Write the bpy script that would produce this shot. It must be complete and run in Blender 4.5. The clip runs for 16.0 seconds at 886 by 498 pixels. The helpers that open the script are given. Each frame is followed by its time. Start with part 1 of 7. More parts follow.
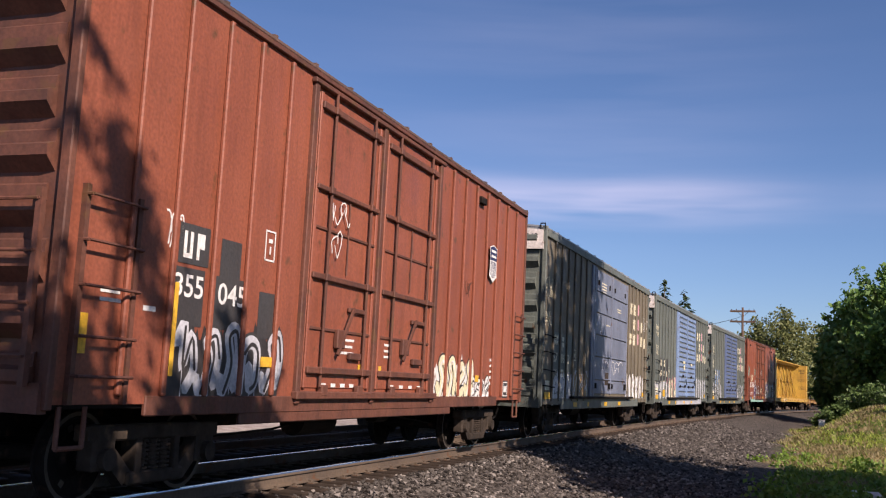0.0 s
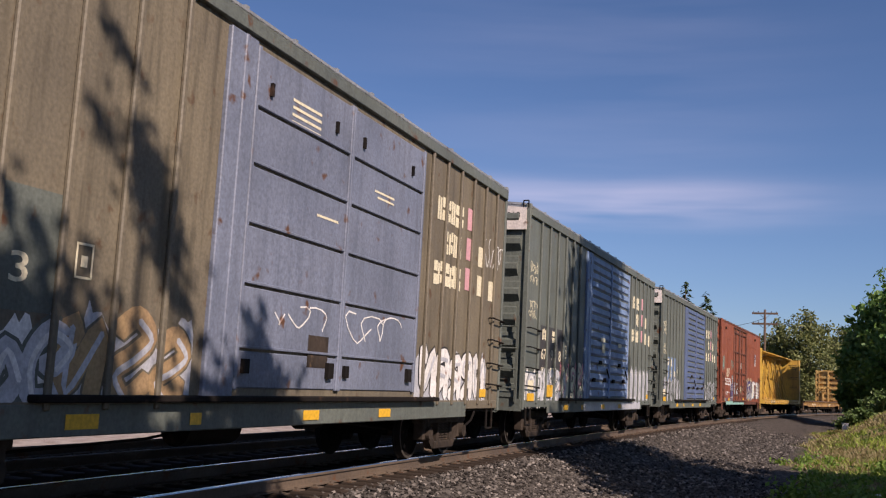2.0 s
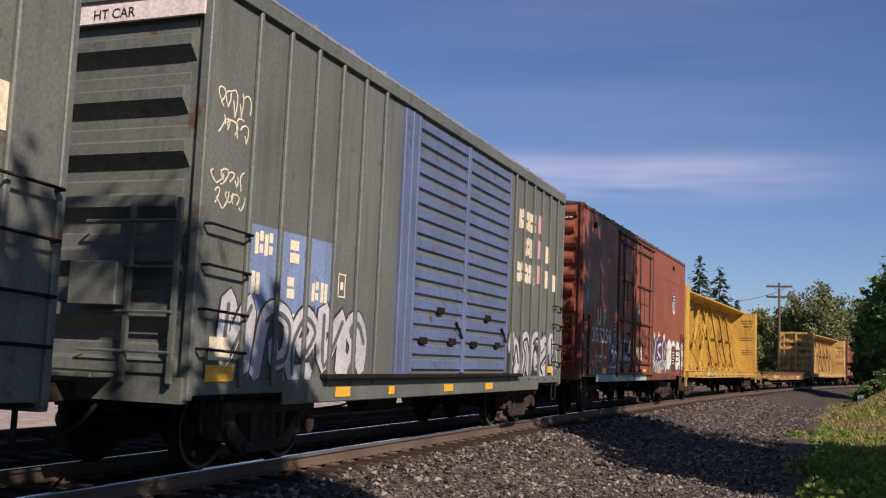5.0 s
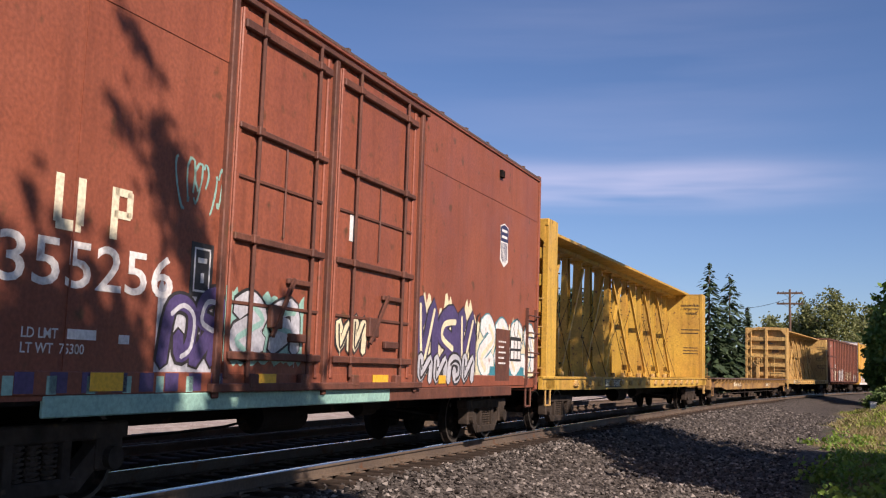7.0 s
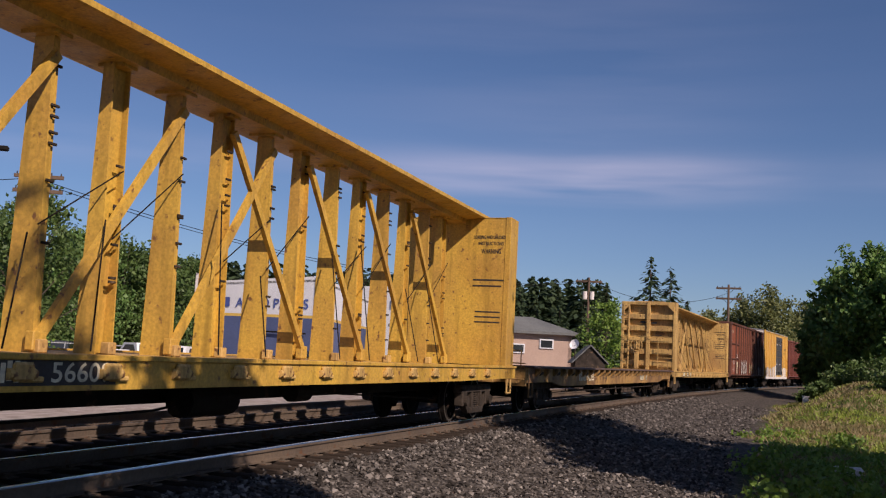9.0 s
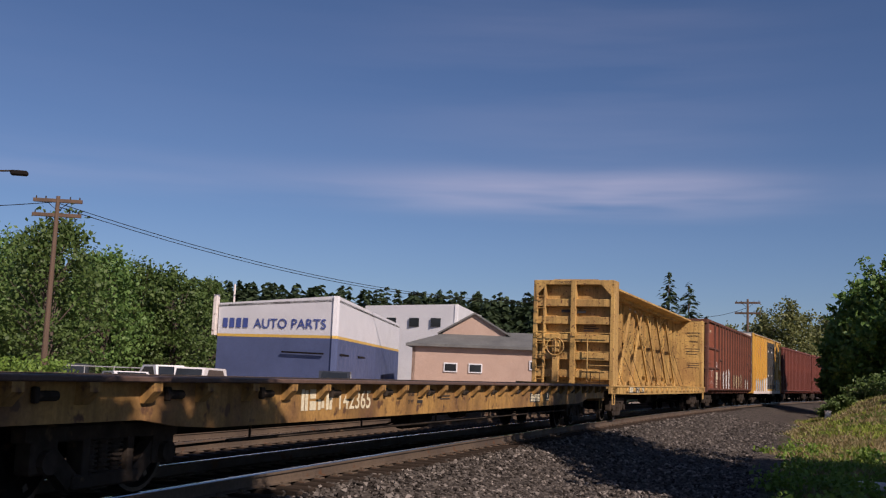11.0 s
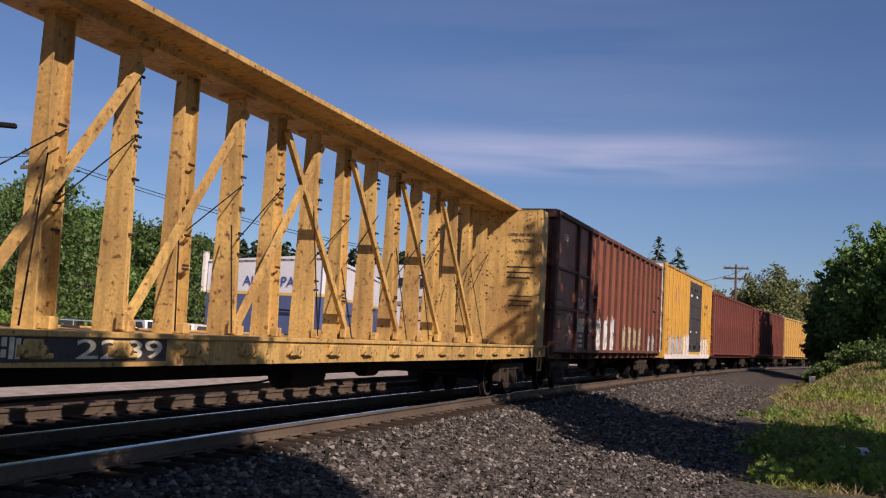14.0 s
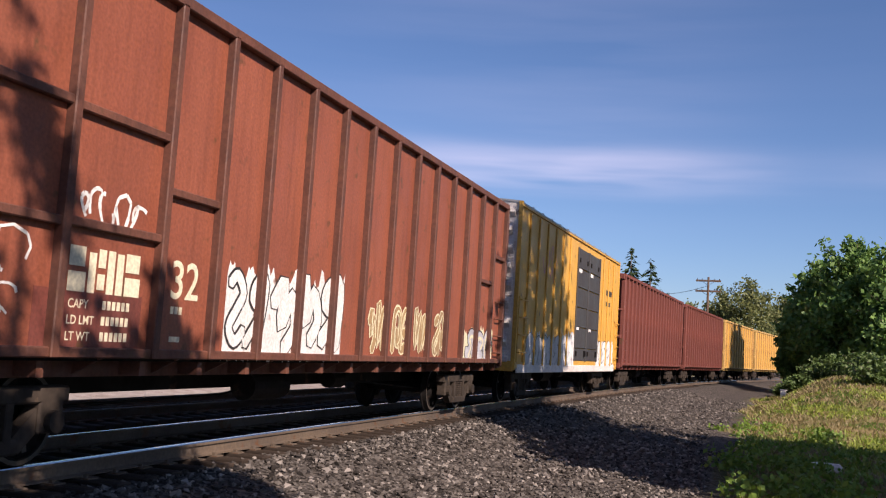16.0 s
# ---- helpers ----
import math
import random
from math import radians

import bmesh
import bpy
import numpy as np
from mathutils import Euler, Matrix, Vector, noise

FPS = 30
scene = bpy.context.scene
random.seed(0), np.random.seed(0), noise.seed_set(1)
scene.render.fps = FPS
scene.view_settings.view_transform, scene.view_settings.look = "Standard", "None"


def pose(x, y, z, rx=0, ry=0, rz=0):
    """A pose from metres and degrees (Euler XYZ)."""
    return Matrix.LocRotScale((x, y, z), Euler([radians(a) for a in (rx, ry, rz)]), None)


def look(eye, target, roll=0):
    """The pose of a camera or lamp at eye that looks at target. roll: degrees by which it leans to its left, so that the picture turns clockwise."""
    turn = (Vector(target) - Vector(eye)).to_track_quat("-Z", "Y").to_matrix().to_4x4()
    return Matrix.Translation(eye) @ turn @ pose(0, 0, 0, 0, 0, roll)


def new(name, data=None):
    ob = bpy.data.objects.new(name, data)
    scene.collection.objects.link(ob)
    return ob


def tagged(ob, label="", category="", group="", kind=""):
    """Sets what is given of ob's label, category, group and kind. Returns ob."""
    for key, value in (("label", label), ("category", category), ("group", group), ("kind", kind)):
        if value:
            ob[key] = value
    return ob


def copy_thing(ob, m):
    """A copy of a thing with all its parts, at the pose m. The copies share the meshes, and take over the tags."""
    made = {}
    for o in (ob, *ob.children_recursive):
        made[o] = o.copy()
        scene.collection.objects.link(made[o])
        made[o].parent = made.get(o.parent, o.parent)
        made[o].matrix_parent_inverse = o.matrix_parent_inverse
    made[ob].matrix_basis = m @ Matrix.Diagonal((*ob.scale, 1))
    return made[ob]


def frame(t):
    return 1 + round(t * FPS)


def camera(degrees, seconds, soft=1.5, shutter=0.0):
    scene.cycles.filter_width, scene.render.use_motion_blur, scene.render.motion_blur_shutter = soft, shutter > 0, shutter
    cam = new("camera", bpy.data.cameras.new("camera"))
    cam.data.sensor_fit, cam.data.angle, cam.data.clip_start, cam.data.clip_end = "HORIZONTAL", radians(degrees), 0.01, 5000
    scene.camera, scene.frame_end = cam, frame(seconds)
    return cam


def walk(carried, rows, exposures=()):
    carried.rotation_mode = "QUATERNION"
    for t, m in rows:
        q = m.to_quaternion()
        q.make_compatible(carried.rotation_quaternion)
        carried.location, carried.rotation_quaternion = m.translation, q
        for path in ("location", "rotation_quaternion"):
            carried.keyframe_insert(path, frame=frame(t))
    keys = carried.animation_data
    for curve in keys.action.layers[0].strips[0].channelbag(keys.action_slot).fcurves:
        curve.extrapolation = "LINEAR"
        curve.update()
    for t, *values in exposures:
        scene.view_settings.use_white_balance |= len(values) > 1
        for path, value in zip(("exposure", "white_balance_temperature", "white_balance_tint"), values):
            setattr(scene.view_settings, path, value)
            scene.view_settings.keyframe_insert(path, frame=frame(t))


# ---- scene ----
CLIP = 16.0
EYE_Z = 1.38          # eye above the rail head
cam = camera(48.02, CLIP, soft=1.2, shutter=0.0)

# seconds, yaw to the left of the track's tangent, tilt up, lean, metres that the train has rolled
PATH = [
    (0.0, 18.35, 7.46, -2.85, 0.00), (0.5, 19.69, 7.11, -2.84, 5.15), (1.0, 20.16, 8.70, -3.17, 10.34),
    (1.5, 20.12, 8.95, -3.38, 15.61), (2.0, 19.53, 7.50, -3.01, 20.93), (2.5, 19.50, 6.31, -2.53, 25.98),
    (3.0, 19.66, 6.58, -2.96, 31.24), (3.5, 19.77, 6.56, -2.84, 36.64), (4.0, 19.54, 6.43, -2.56, 41.69),
    (6.5, 21.35, 5.91, -2.22, 66.29), (7.0, 20.74, 6.70, -1.85, 71.62), (7.5, 19.23, 6.56, -2.78, 76.84),
    (8.0, 18.02, 6.56, -3.06, 82.11), (8.5, 17.82, 6.13, -3.08, 86.88), (9.0, 17.56, 6.13, -2.97, 91.85),
    (11.5, 18.75, 7.24, -2.28, 115.87), (12.0, 18.69, 6.99, -2.75, 121.15), (12.5, 18.47, 6.45, -2.72, 126.46),
    (13.0, 18.48, 6.05, -2.53, 131.39), (13.5, 18.47, 5.64, -3.01, 136.27), (14.0, 17.91, 4.89, -3.21, 140.69),
    (14.5, 17.46, 4.94, -3.22, 145.66), (15.0, 16.43, 5.72, -3.36, 150.78), (15.5, 15.92, 6.17, -3.79, 155.93),
    (16.0, 16.48, 5.58, -3.66, 161.44)]


def eye_pose(t, yaw, tilt, lean):
    ahead = 0.0 if t < 15.6 else 0.747
    y, p = radians(yaw), radians(tilt)
    eye = Vector((0, ahead, EYE_Z))
    way = Vector((-math.sin(y) * math.cos(p), math.cos(y) * math.cos(p), math.sin(p)))
    return look(eye, eye + way, -lean)


# the clip's camera opens up for dark cars and closes for open sky
EXPOSURE = [(t, v, 6280, 22.5) for t, v in ((0.0, 0.45), (2.5, 0.15), (4.0, 0.12), (7.0, 0.4), (8.0, 0.15), (9.0, -0.1), (11.5, -0.22), (12.5, -0.06), (14.5, 0.1), (16.0, 0.5))]
walk(cam, [(t, eye_pose(t, a, b, c)) for t, a, b, c, _ in PATH], exposures=EXPOSURE)

# ---------------------------------------------------------------- the line of the track
SIDE = 5.73           # from the eye to the near side of the cars
HALF = 1.50           # half a car's width
BEND, BEND_MORE = 0.001535, -1.4e-6


def rail_line(u, off=0.0):
    """Place and heading of the track's middle u metres along it; off: metres to its right."""
    if u > 0:
        turn = BEND * u + BEND_MORE * u * u / 2
        x = BEND * u * u / 2 + BEND_MORE * u ** 3 / 6
        y = u - (BEND ** 2 * u ** 3 / 6 + BEND * BEND_MORE * u ** 4 / 8 + BEND_MORE ** 2 * u ** 5 / 40)
    else:
        turn, x, y = 0.0, 0.0, u
    c, s = math.cos(turn), math.sin(turn)
    return -SIDE + x + (off - HALF) * c, y - (off - HALF) * s, turn


def car_pose(u):
    x, y, turn = rail_line(u)
    return pose(x, y, 0, 0, 0, -math.degrees(turn))


# ---------------------------------------------------------------- light
SUN_UP, SUN_X, SUN_Y = 36.0, 0.80, -0.60     # degrees up; the way to the sun over the ground
world = bpy.data.worlds.new("sky")
scene.world = world
world.use_nodes = True
wn = world.node_tree
bg = wn.nodes["Background"]
sky = wn.nodes.new("ShaderNodeTexSky")
sky.sky_type = "NISHITA"
sky.sun_disc = False
sky.sun_elevation = radians(SUN_UP)
sky.sun_rotation = math.atan2(SUN_X, SUN_Y)
sky.ozone_density, sky.dust_density, sky.air_density = 6.0, 0.3, 0.9
bg.inputs[1].default_value = 0.075
# one thin streak of high cloud low over the horizon, and faint wisps
where = wn.nodes.new("ShaderNodeTexCoord")
split = wn.nodes.new("ShaderNodeSeparateXYZ")
stretch = wn.nodes.new("ShaderNodeMapping")
stretch.inputs["Scale"].default_value = (1.3, 1.3, 14.0)
wisps = wn.nodes.new("ShaderNodeTexNoise")
wisps.inputs["Scale"].default_value, wisps.inputs["Detail"].default_value = 1.5, 4.0
band = wn.nodes.new("ShaderNodeValToRGB")
band.color_ramp.interpolation = "EASE"
band.color_ramp.elements[0].position, band.color_ramp.elements[0].color = 0.150, (0.02, 0.02, 0.02, 1)
band.color_ramp.elements[1].position, band.color_ramp.elements[1].color = 0.176, (0.95, 0.95, 0.95, 1)
e3 = band.color_ramp.elements.new(0.215)
e3.color = (0.10, 0.10, 0.10, 1)
thin = wn.nodes.new("ShaderNodeValToRGB")
thin.color_ramp.elements[0].position, thin.color_ramp.elements[1].position = 0.36, 0.62
both = wn.nodes.new("ShaderNodeMath")
both.operation = "MULTIPLY"
cloud = wn.nodes.new("ShaderNodeMixRGB")
cloud.inputs[2].default_value = (8.8, 8.4, 9.8, 1)
wn.links.new(where.outputs["Generated"], split.inputs[0])
wn.links.new(where.outputs["Generated"], stretch.inputs[0])
wn.links.new(split.outputs["Z"], band.inputs[0])
wn.links.new(stretch.outputs[0], wisps.inputs[0])
wn.links.new(wisps.outputs[0], thin.inputs[0])
wn.links.new(thin.outputs[0], both.inputs[0])
wn.links.new(band.outputs[0], both.inputs[1])
side = wn.nodes.new("ShaderNodeMath")
side.operation = "MULTIPLY_ADD"
side.inputs[1].default_value, side.inputs[2].default_value = 0.5, 0.5
reach = wn.nodes.new("ShaderNodeValToRGB")
reach.color_ramp.interpolation = "EASE"
reach.color_ramp.elements[0].position, reach.color_ramp.elements[0].color = 0.26, (0.15, 0.15, 0.15, 1)
reach.color_ramp.elements[1].position, reach.color_ramp.elements[1].color = 0.43, (0.85, 0.85, 0.85, 1)
e4 = reach.color_ramp.elements.new(0.54)
e4.color = (0.1, 0.1, 0.1, 1)
local = wn.nodes.new("ShaderNodeMath")
local.operation = "MULTIPLY"
wn.links.new(split.outputs["X"], side.inputs[0])
wn.links.new(side.outputs[0], reach.inputs[0])
wn.links.new(reach.outputs[0], local.inputs[0])
wn.links.new(both.outputs[0], local.inputs[1])
wn.links.new(local.outputs[0], cloud.inputs[0])
wn.links.new(sky.outputs[0], cloud.inputs[1])
wn.links.new(cloud.outputs[0], bg.inputs[0])
sun = new("sun", bpy.data.lights.new("sun", "SUN"))
sun.data.energy, sun.data.angle, sun.data.color = 5.9, radians(0.5), (1, 0.86, 0.68)
sun.matrix_world = look((0, 0, 30), (-SUN_X, -SUN_Y, 30 - math.tan(radians(SUN_UP))))


# ---------------------------------------------------------------- materials
def surface(name, col, col2=None, rough=0.6, metal=0.0, patch=0.6, grain=25.0, bump=0.15, streak=0.0, rust=0.0,
            rust_col=(0.10, 0.045, 0.02), stretch=(1, 1, 1), rust_size=3.4, gloss=0.5):
    """A worn surface: two colours in patches, fine grain, runs of dirt downwards, spots of rust."""
    m = bpy.data.materials.new(name)
    m.use_nodes = True
    nt = m.node_tree
    n, l = nt.nodes, nt.links
    b = n["Principled BSDF"]
    b.inputs["Metallic"].default_value = metal
    b.inputs["Specular IOR Level"].default_value = gloss
    tc = n.new("ShaderNodeTexCoord")
    mp = n.new("ShaderNodeMapping")
    mp.inputs["Scale"].default_value = stretch
    l.new(tc.outputs["Object"], mp.inputs[0])
    col2 = col2 or tuple(c * 0.72 for c in col)

    def noise_of(scale, detail=4.0, vec=None):
        x = n.new("ShaderNodeTexNoise")
        x.inputs["Scale"].default_value, x.inputs["Detail"].default_value = scale, detail
        l.new((vec or mp).outputs[0], x.inputs[0])
        return x

    def ramp(src, a, z):
        r = n.new("ShaderNodeValToRGB")
        r.color_ramp.elements[0].position, r.color_ramp.elements[1].position = a, z
        l.new(src.outputs[0], r.inputs[0])
        return r

    def mix(fac, c1, c2, kind="MIX", amount=1.0):
        x = n.new("ShaderNodeMixRGB")
        x.blend_type = kind
        if fac is None:
            x.inputs[0].default_value = amount
        else:
            l.new(fac.outputs[0], x.inputs[0])
        for i, c in ((1, c1), (2, c2)):
            if isinstance(c, tuple):
                x.inputs[i].default_value = (*c, 1)
            else:
                l.new(c.outputs[0], x.inputs[i])
        return x

    base = mix(ramp(noise_of(patch, 6), 0.35, 0.68), col, col2)
    fine = noise_of(grain, 6)
    speck = ramp(fine, 0.3, 0.75)
    speck.color_ramp.elements[0].color = (0.72, 0.72, 0.72, 1)
    speck.color_ramp.elements[1].color = (1.12, 1.12, 1.12, 1)
    base = mix(None, base, speck, "MULTIPLY")
    if streak:
        run = n.new("ShaderNodeMapping")
        run.inputs["Scale"].default_value = (5, 5, 0.35)
        l.new(tc.outputs["Object"], run.inputs[0])
        r = ramp(noise_of(1.6, 7, run), 0.48, 0.72)
        r.color_ramp.elements[1].color = (streak, streak, streak, 1)
        base = mix(r, base, tuple(c * 0.35 for c in col))
    if rust:
        r = ramp(noise_of(rust_size, 9), 0.66 - 0.12 * rust, 0.74 - 0.12 * rust)
        base = mix(r, base, rust_col)
    l.new(base.outputs[0], b.inputs["Base Color"])
    rr = ramp(noise_of(patch * 3), 0.3, 0.7)
    rr.color_ramp.elements[0].color = (rough * 0.8,) * 3 + (1,)
    rr.color_ramp.elements[1].color = (min(1, rough * 1.2),) * 3 + (1,)
    l.new(rr.outputs[0], b.inputs["Roughness"])
    bp = n.new("ShaderNodeBump")
    bp.inputs["Strength"].default_value, bp.inputs["Distance"].default_value = bump, 0.02
    l.new(fine.outputs[0], bp.inputs["Height"])
    l.new(bp.outputs[0], b.inputs["Normal"])
    return m


def leafy(name, col, col2):
    """Leaves: colour by leaf, a little light through them."""
    m = bpy.data.materials.new(name)
    m.use_nodes = True
    n, l = m.node_tree.nodes, m.node_tree.links
    b = n["Principled BSDF"]
    g = n.new("ShaderNodeNewGeometry")
    x = n.new("ShaderNodeMixRGB")
    x.inputs[1].default_value, x.inputs[2].default_value = (*col, 1), (*col2, 1)
    l.new(g.outputs["Random Per Island"], x.inputs[0])
    l.new(x.outputs[0], b.inputs["Base Color"])
    b.inputs["Roughness"].default_value = 0.6
    tr = n.new("ShaderNodeBsdfTranslucent")
    l.new(x.outputs[0], tr.inputs[0])
    ad = n.new("ShaderNodeMixShader")
    ad.inputs[0].default_value = 0.3
    l.new(b.outputs[0], ad.inputs[1])
    l.new(tr.outputs[0], ad.inputs[2])
    l.new(ad.outputs[0], n["Material Output"].inputs[0])
    return m


def stony(name, lo, hi, rough=0.9):
    m = bpy.data.materials.new(name)
    m.use_nodes = True
    n, l = m.node_tree.nodes, m.node_tree.links
    b = n["Principled BSDF"]
    g = n.new("ShaderNodeNewGeometry")
    r = n.new("ShaderNodeValToRGB")
    r.color_ramp.elements[0].color, r.color_ramp.elements[1].color = (*lo, 1), (*hi, 1)
    e = r.color_ramp.elements.new(0.75)
    e.color = (*[(a * 0.6 + c * 0.4) for a, c in zip(lo, hi)], 1)
    l.new(g.outputs["Random Per Island"], r.inputs[0])
    l.new(r.outputs[0], b.inputs["Base Color"])
    b.inputs["Roughness"].default_value = rough
    b.inputs["Specular IOR Level"].default_value = 0.15
    return m


OXIDE = surface("oxide_red_paint", (0.29, 0.088, 0.046), (0.225, 0.066, 0.036), 0.55, patch=0.45, streak=0.35, rust=0.25)
OXIDE_OLD = surface("oxide_red_frame", (0.15, 0.054, 0.032), (0.08, 0.032, 0.022), 0.7, patch=1.5, streak=0.5, rust=0.5)
OLIVE = surface("olive_grey_paint", (0.195, 0.165, 0.112), (0.125, 0.108, 0.08), 0.6, patch=0.5, streak=0.75, rust=0.3, rust_col=(0.09, 0.05, 0.025))
GREYGREEN = surface("grey_green_paint", (0.14, 0.158, 0.138), (0.098, 0.112, 0.10), 0.55, patch=0.5, streak=0.4, rust=0.15)
SLATE = surface("slate_door_paint", (0.19, 0.215, 0.285), (0.135, 0.155, 0.21), 0.5, patch=0.6, streak=0.4, rust=0.2)
BLUE = surface("blue_door_paint", (0.20, 0.29, 0.47), (0.16, 0.22, 0.35), 0.5, patch=0.7, streak=0.45, rust=0.25)
NAVY = surface("dull_blue_door_paint", (0.10, 0.14, 0.26), (0.08, 0.11, 0.19), 0.55, patch=0.7, streak=0.4, rust=0.2)
YELLOW = surface("yellow_paint", (0.62, 0.385, 0.055), (0.47, 0.265, 0.05), 0.5, patch=0.8, streak=0.6, rust=0.3, rust_col=(0.17, 0.08, 0.03), rust_size=8.0)
YELLOW_OLD = surface("rusting_yellow_paint", (0.62, 0.40, 0.125), (0.42, 0.25, 0.085), 0.65, patch=0.9, streak=0.75, rust=0.55, rust_col=(0.15, 0.07, 0.03), rust_size=11.0)
OCHRE = surface("boxcar_yellow_paint", (0.66, 0.37, 0.06), (0.60, 0.33, 0.06), 0.5, patch=0.5, streak=0.3, rust=0.2)
MAROON = surface("maroon_paint", (0.20, 0.055, 0.038), (0.14, 0.04, 0.03), 0.6, patch=0.5, streak=0.5, rust=0.3)
WHITE_END = surface("white_end_paint", (0.80, 0.74, 0.70), (0.64, 0.58, 0.54), 0.6, streak=0.3, rust=0.2)
GALV = surface("galvanised_roof", (0.42, 0.43, 0.44), (0.32, 0.33, 0.33), 0.45, metal=0.4, rust=0.3)
ROOF_DARK = surface("weathered_roof", (0.14, 0.085, 0.065), (0.09, 0.06, 0.05), 0.7, rust=0.3)
BLACK = surface("black_steel", (0.009, 0.008, 0.008), (0.016, 0.013, 0.011), 0.9, grain=14, rust=0.4, rust_col=(0.045, 0.028, 0.02), gloss=0.12)
GRIME = surface("grimy_cast_steel", (0.055, 0.042, 0.033), (0.02, 0.016, 0.013), 0.85, grain=12, patch=2.5, rust=0.4, rust_col=(0.12, 0.08, 0.05), gloss=0.2)
TREAD = surface("bright_wheel_tread", (0.10, 0.085, 0.07), (0.05, 0.045, 0.04), 0.55, metal=0.4)
RAILTOP = surface("polished_rail_head", (0.62, 0.62, 0.63), (0.5, 0.5, 0.5), 0.18, metal=1.0, bump=0.02)
RAILWEB = surface("rusty_rail", (0.125, 0.09, 0.062), (0.075, 0.055, 0.042), 0.85, rust=0.4)
WOOD = surface("creosoted_tie", (0.06, 0.043, 0.032), (0.028, 0.021, 0.017), 0.9, grain=18, stretch=(0.3, 3, 3), bump=0.5, gloss=0.15)
POLE_WOOD = surface("weathered_pole", (0.14, 0.09, 0.06), (0.09, 0.06, 0.042), 0.9, grain=16, stretch=(3, 3, 0.2))
CREAM = surface("cream_stencil", (0.78, 0.72, 0.52), (0.68, 0.62, 0.45), 0.6)
PINK = surface("faded_pink_stencil", (0.66, 0.36, 0.40), (0.55, 0.28, 0.32), 0.6)
WHITE = surface("white_stencil", (0.80, 0.79, 0.77), (0.66, 0.65, 0.63), 0.6, patch=2.5, rust=0.15, rust_col=(0.25, 0.13, 0.09))
SILVER = surface("silver_spray", (0.55, 0.56, 0.60), (0.38, 0.39, 0.43), 0.4, patch=2.0)
INK = surface("black_spray", (0.02, 0.02, 0.022), (0.04, 0.035, 0.035), 0.6)
VIOLET = surface("violet_spray", (0.085, 0.06, 0.17), (0.06, 0.045, 0.12), 0.5, patch=2)
MINT = surface("mint_spray", (0.30, 0.52, 0.44), (0.22, 0.40, 0.36), 0.5, patch=2)
PALE = surface("pale_yellow_spray", (0.76, 0.70, 0.46), (0.66, 0.6, 0.42), 0.5, patch=2)
ROSE = surface("pink_spray", (0.60, 0.24, 0.28), (0.5, 0.2, 0.24), 0.5)
TEAL = surface("teal_spray", (0.05, 0.26, 0.32), (0.04, 0.2, 0.26), 0.5, patch=2)
TAN = surface("faded_tan_spray", (0.40, 0.27, 0.13), (0.3, 0.2, 0.11), 0.6, patch=2)
REFLECT = surface("yellow_reflector", (0.80, 0.46, 0.03), (0.7, 0.4, 0.03), 0.35, bump=0.03)
# flatcar paint: real rust, its brown patches enlarged to stand in for tree shade
FLAT_PAINT = surface("rust_and_shade_yellow_paint", (0.46, 0.265, 0.075), (0.17, 0.09, 0.04), 0.7, patch=1.1, streak=0.8, rust=0.6, rust_col=(0.10, 0.05, 0.025), rust_size=5.0)
DARKPATCH = surface("dark_patch_paint", (0.05, 0.05, 0.052), (0.04, 0.035, 0.035), 0.6)
NAVYPATCH = surface("shield_blue_paint", (0.03, 0.035, 0.10), (0.03, 0.03, 0.08), 0.5)


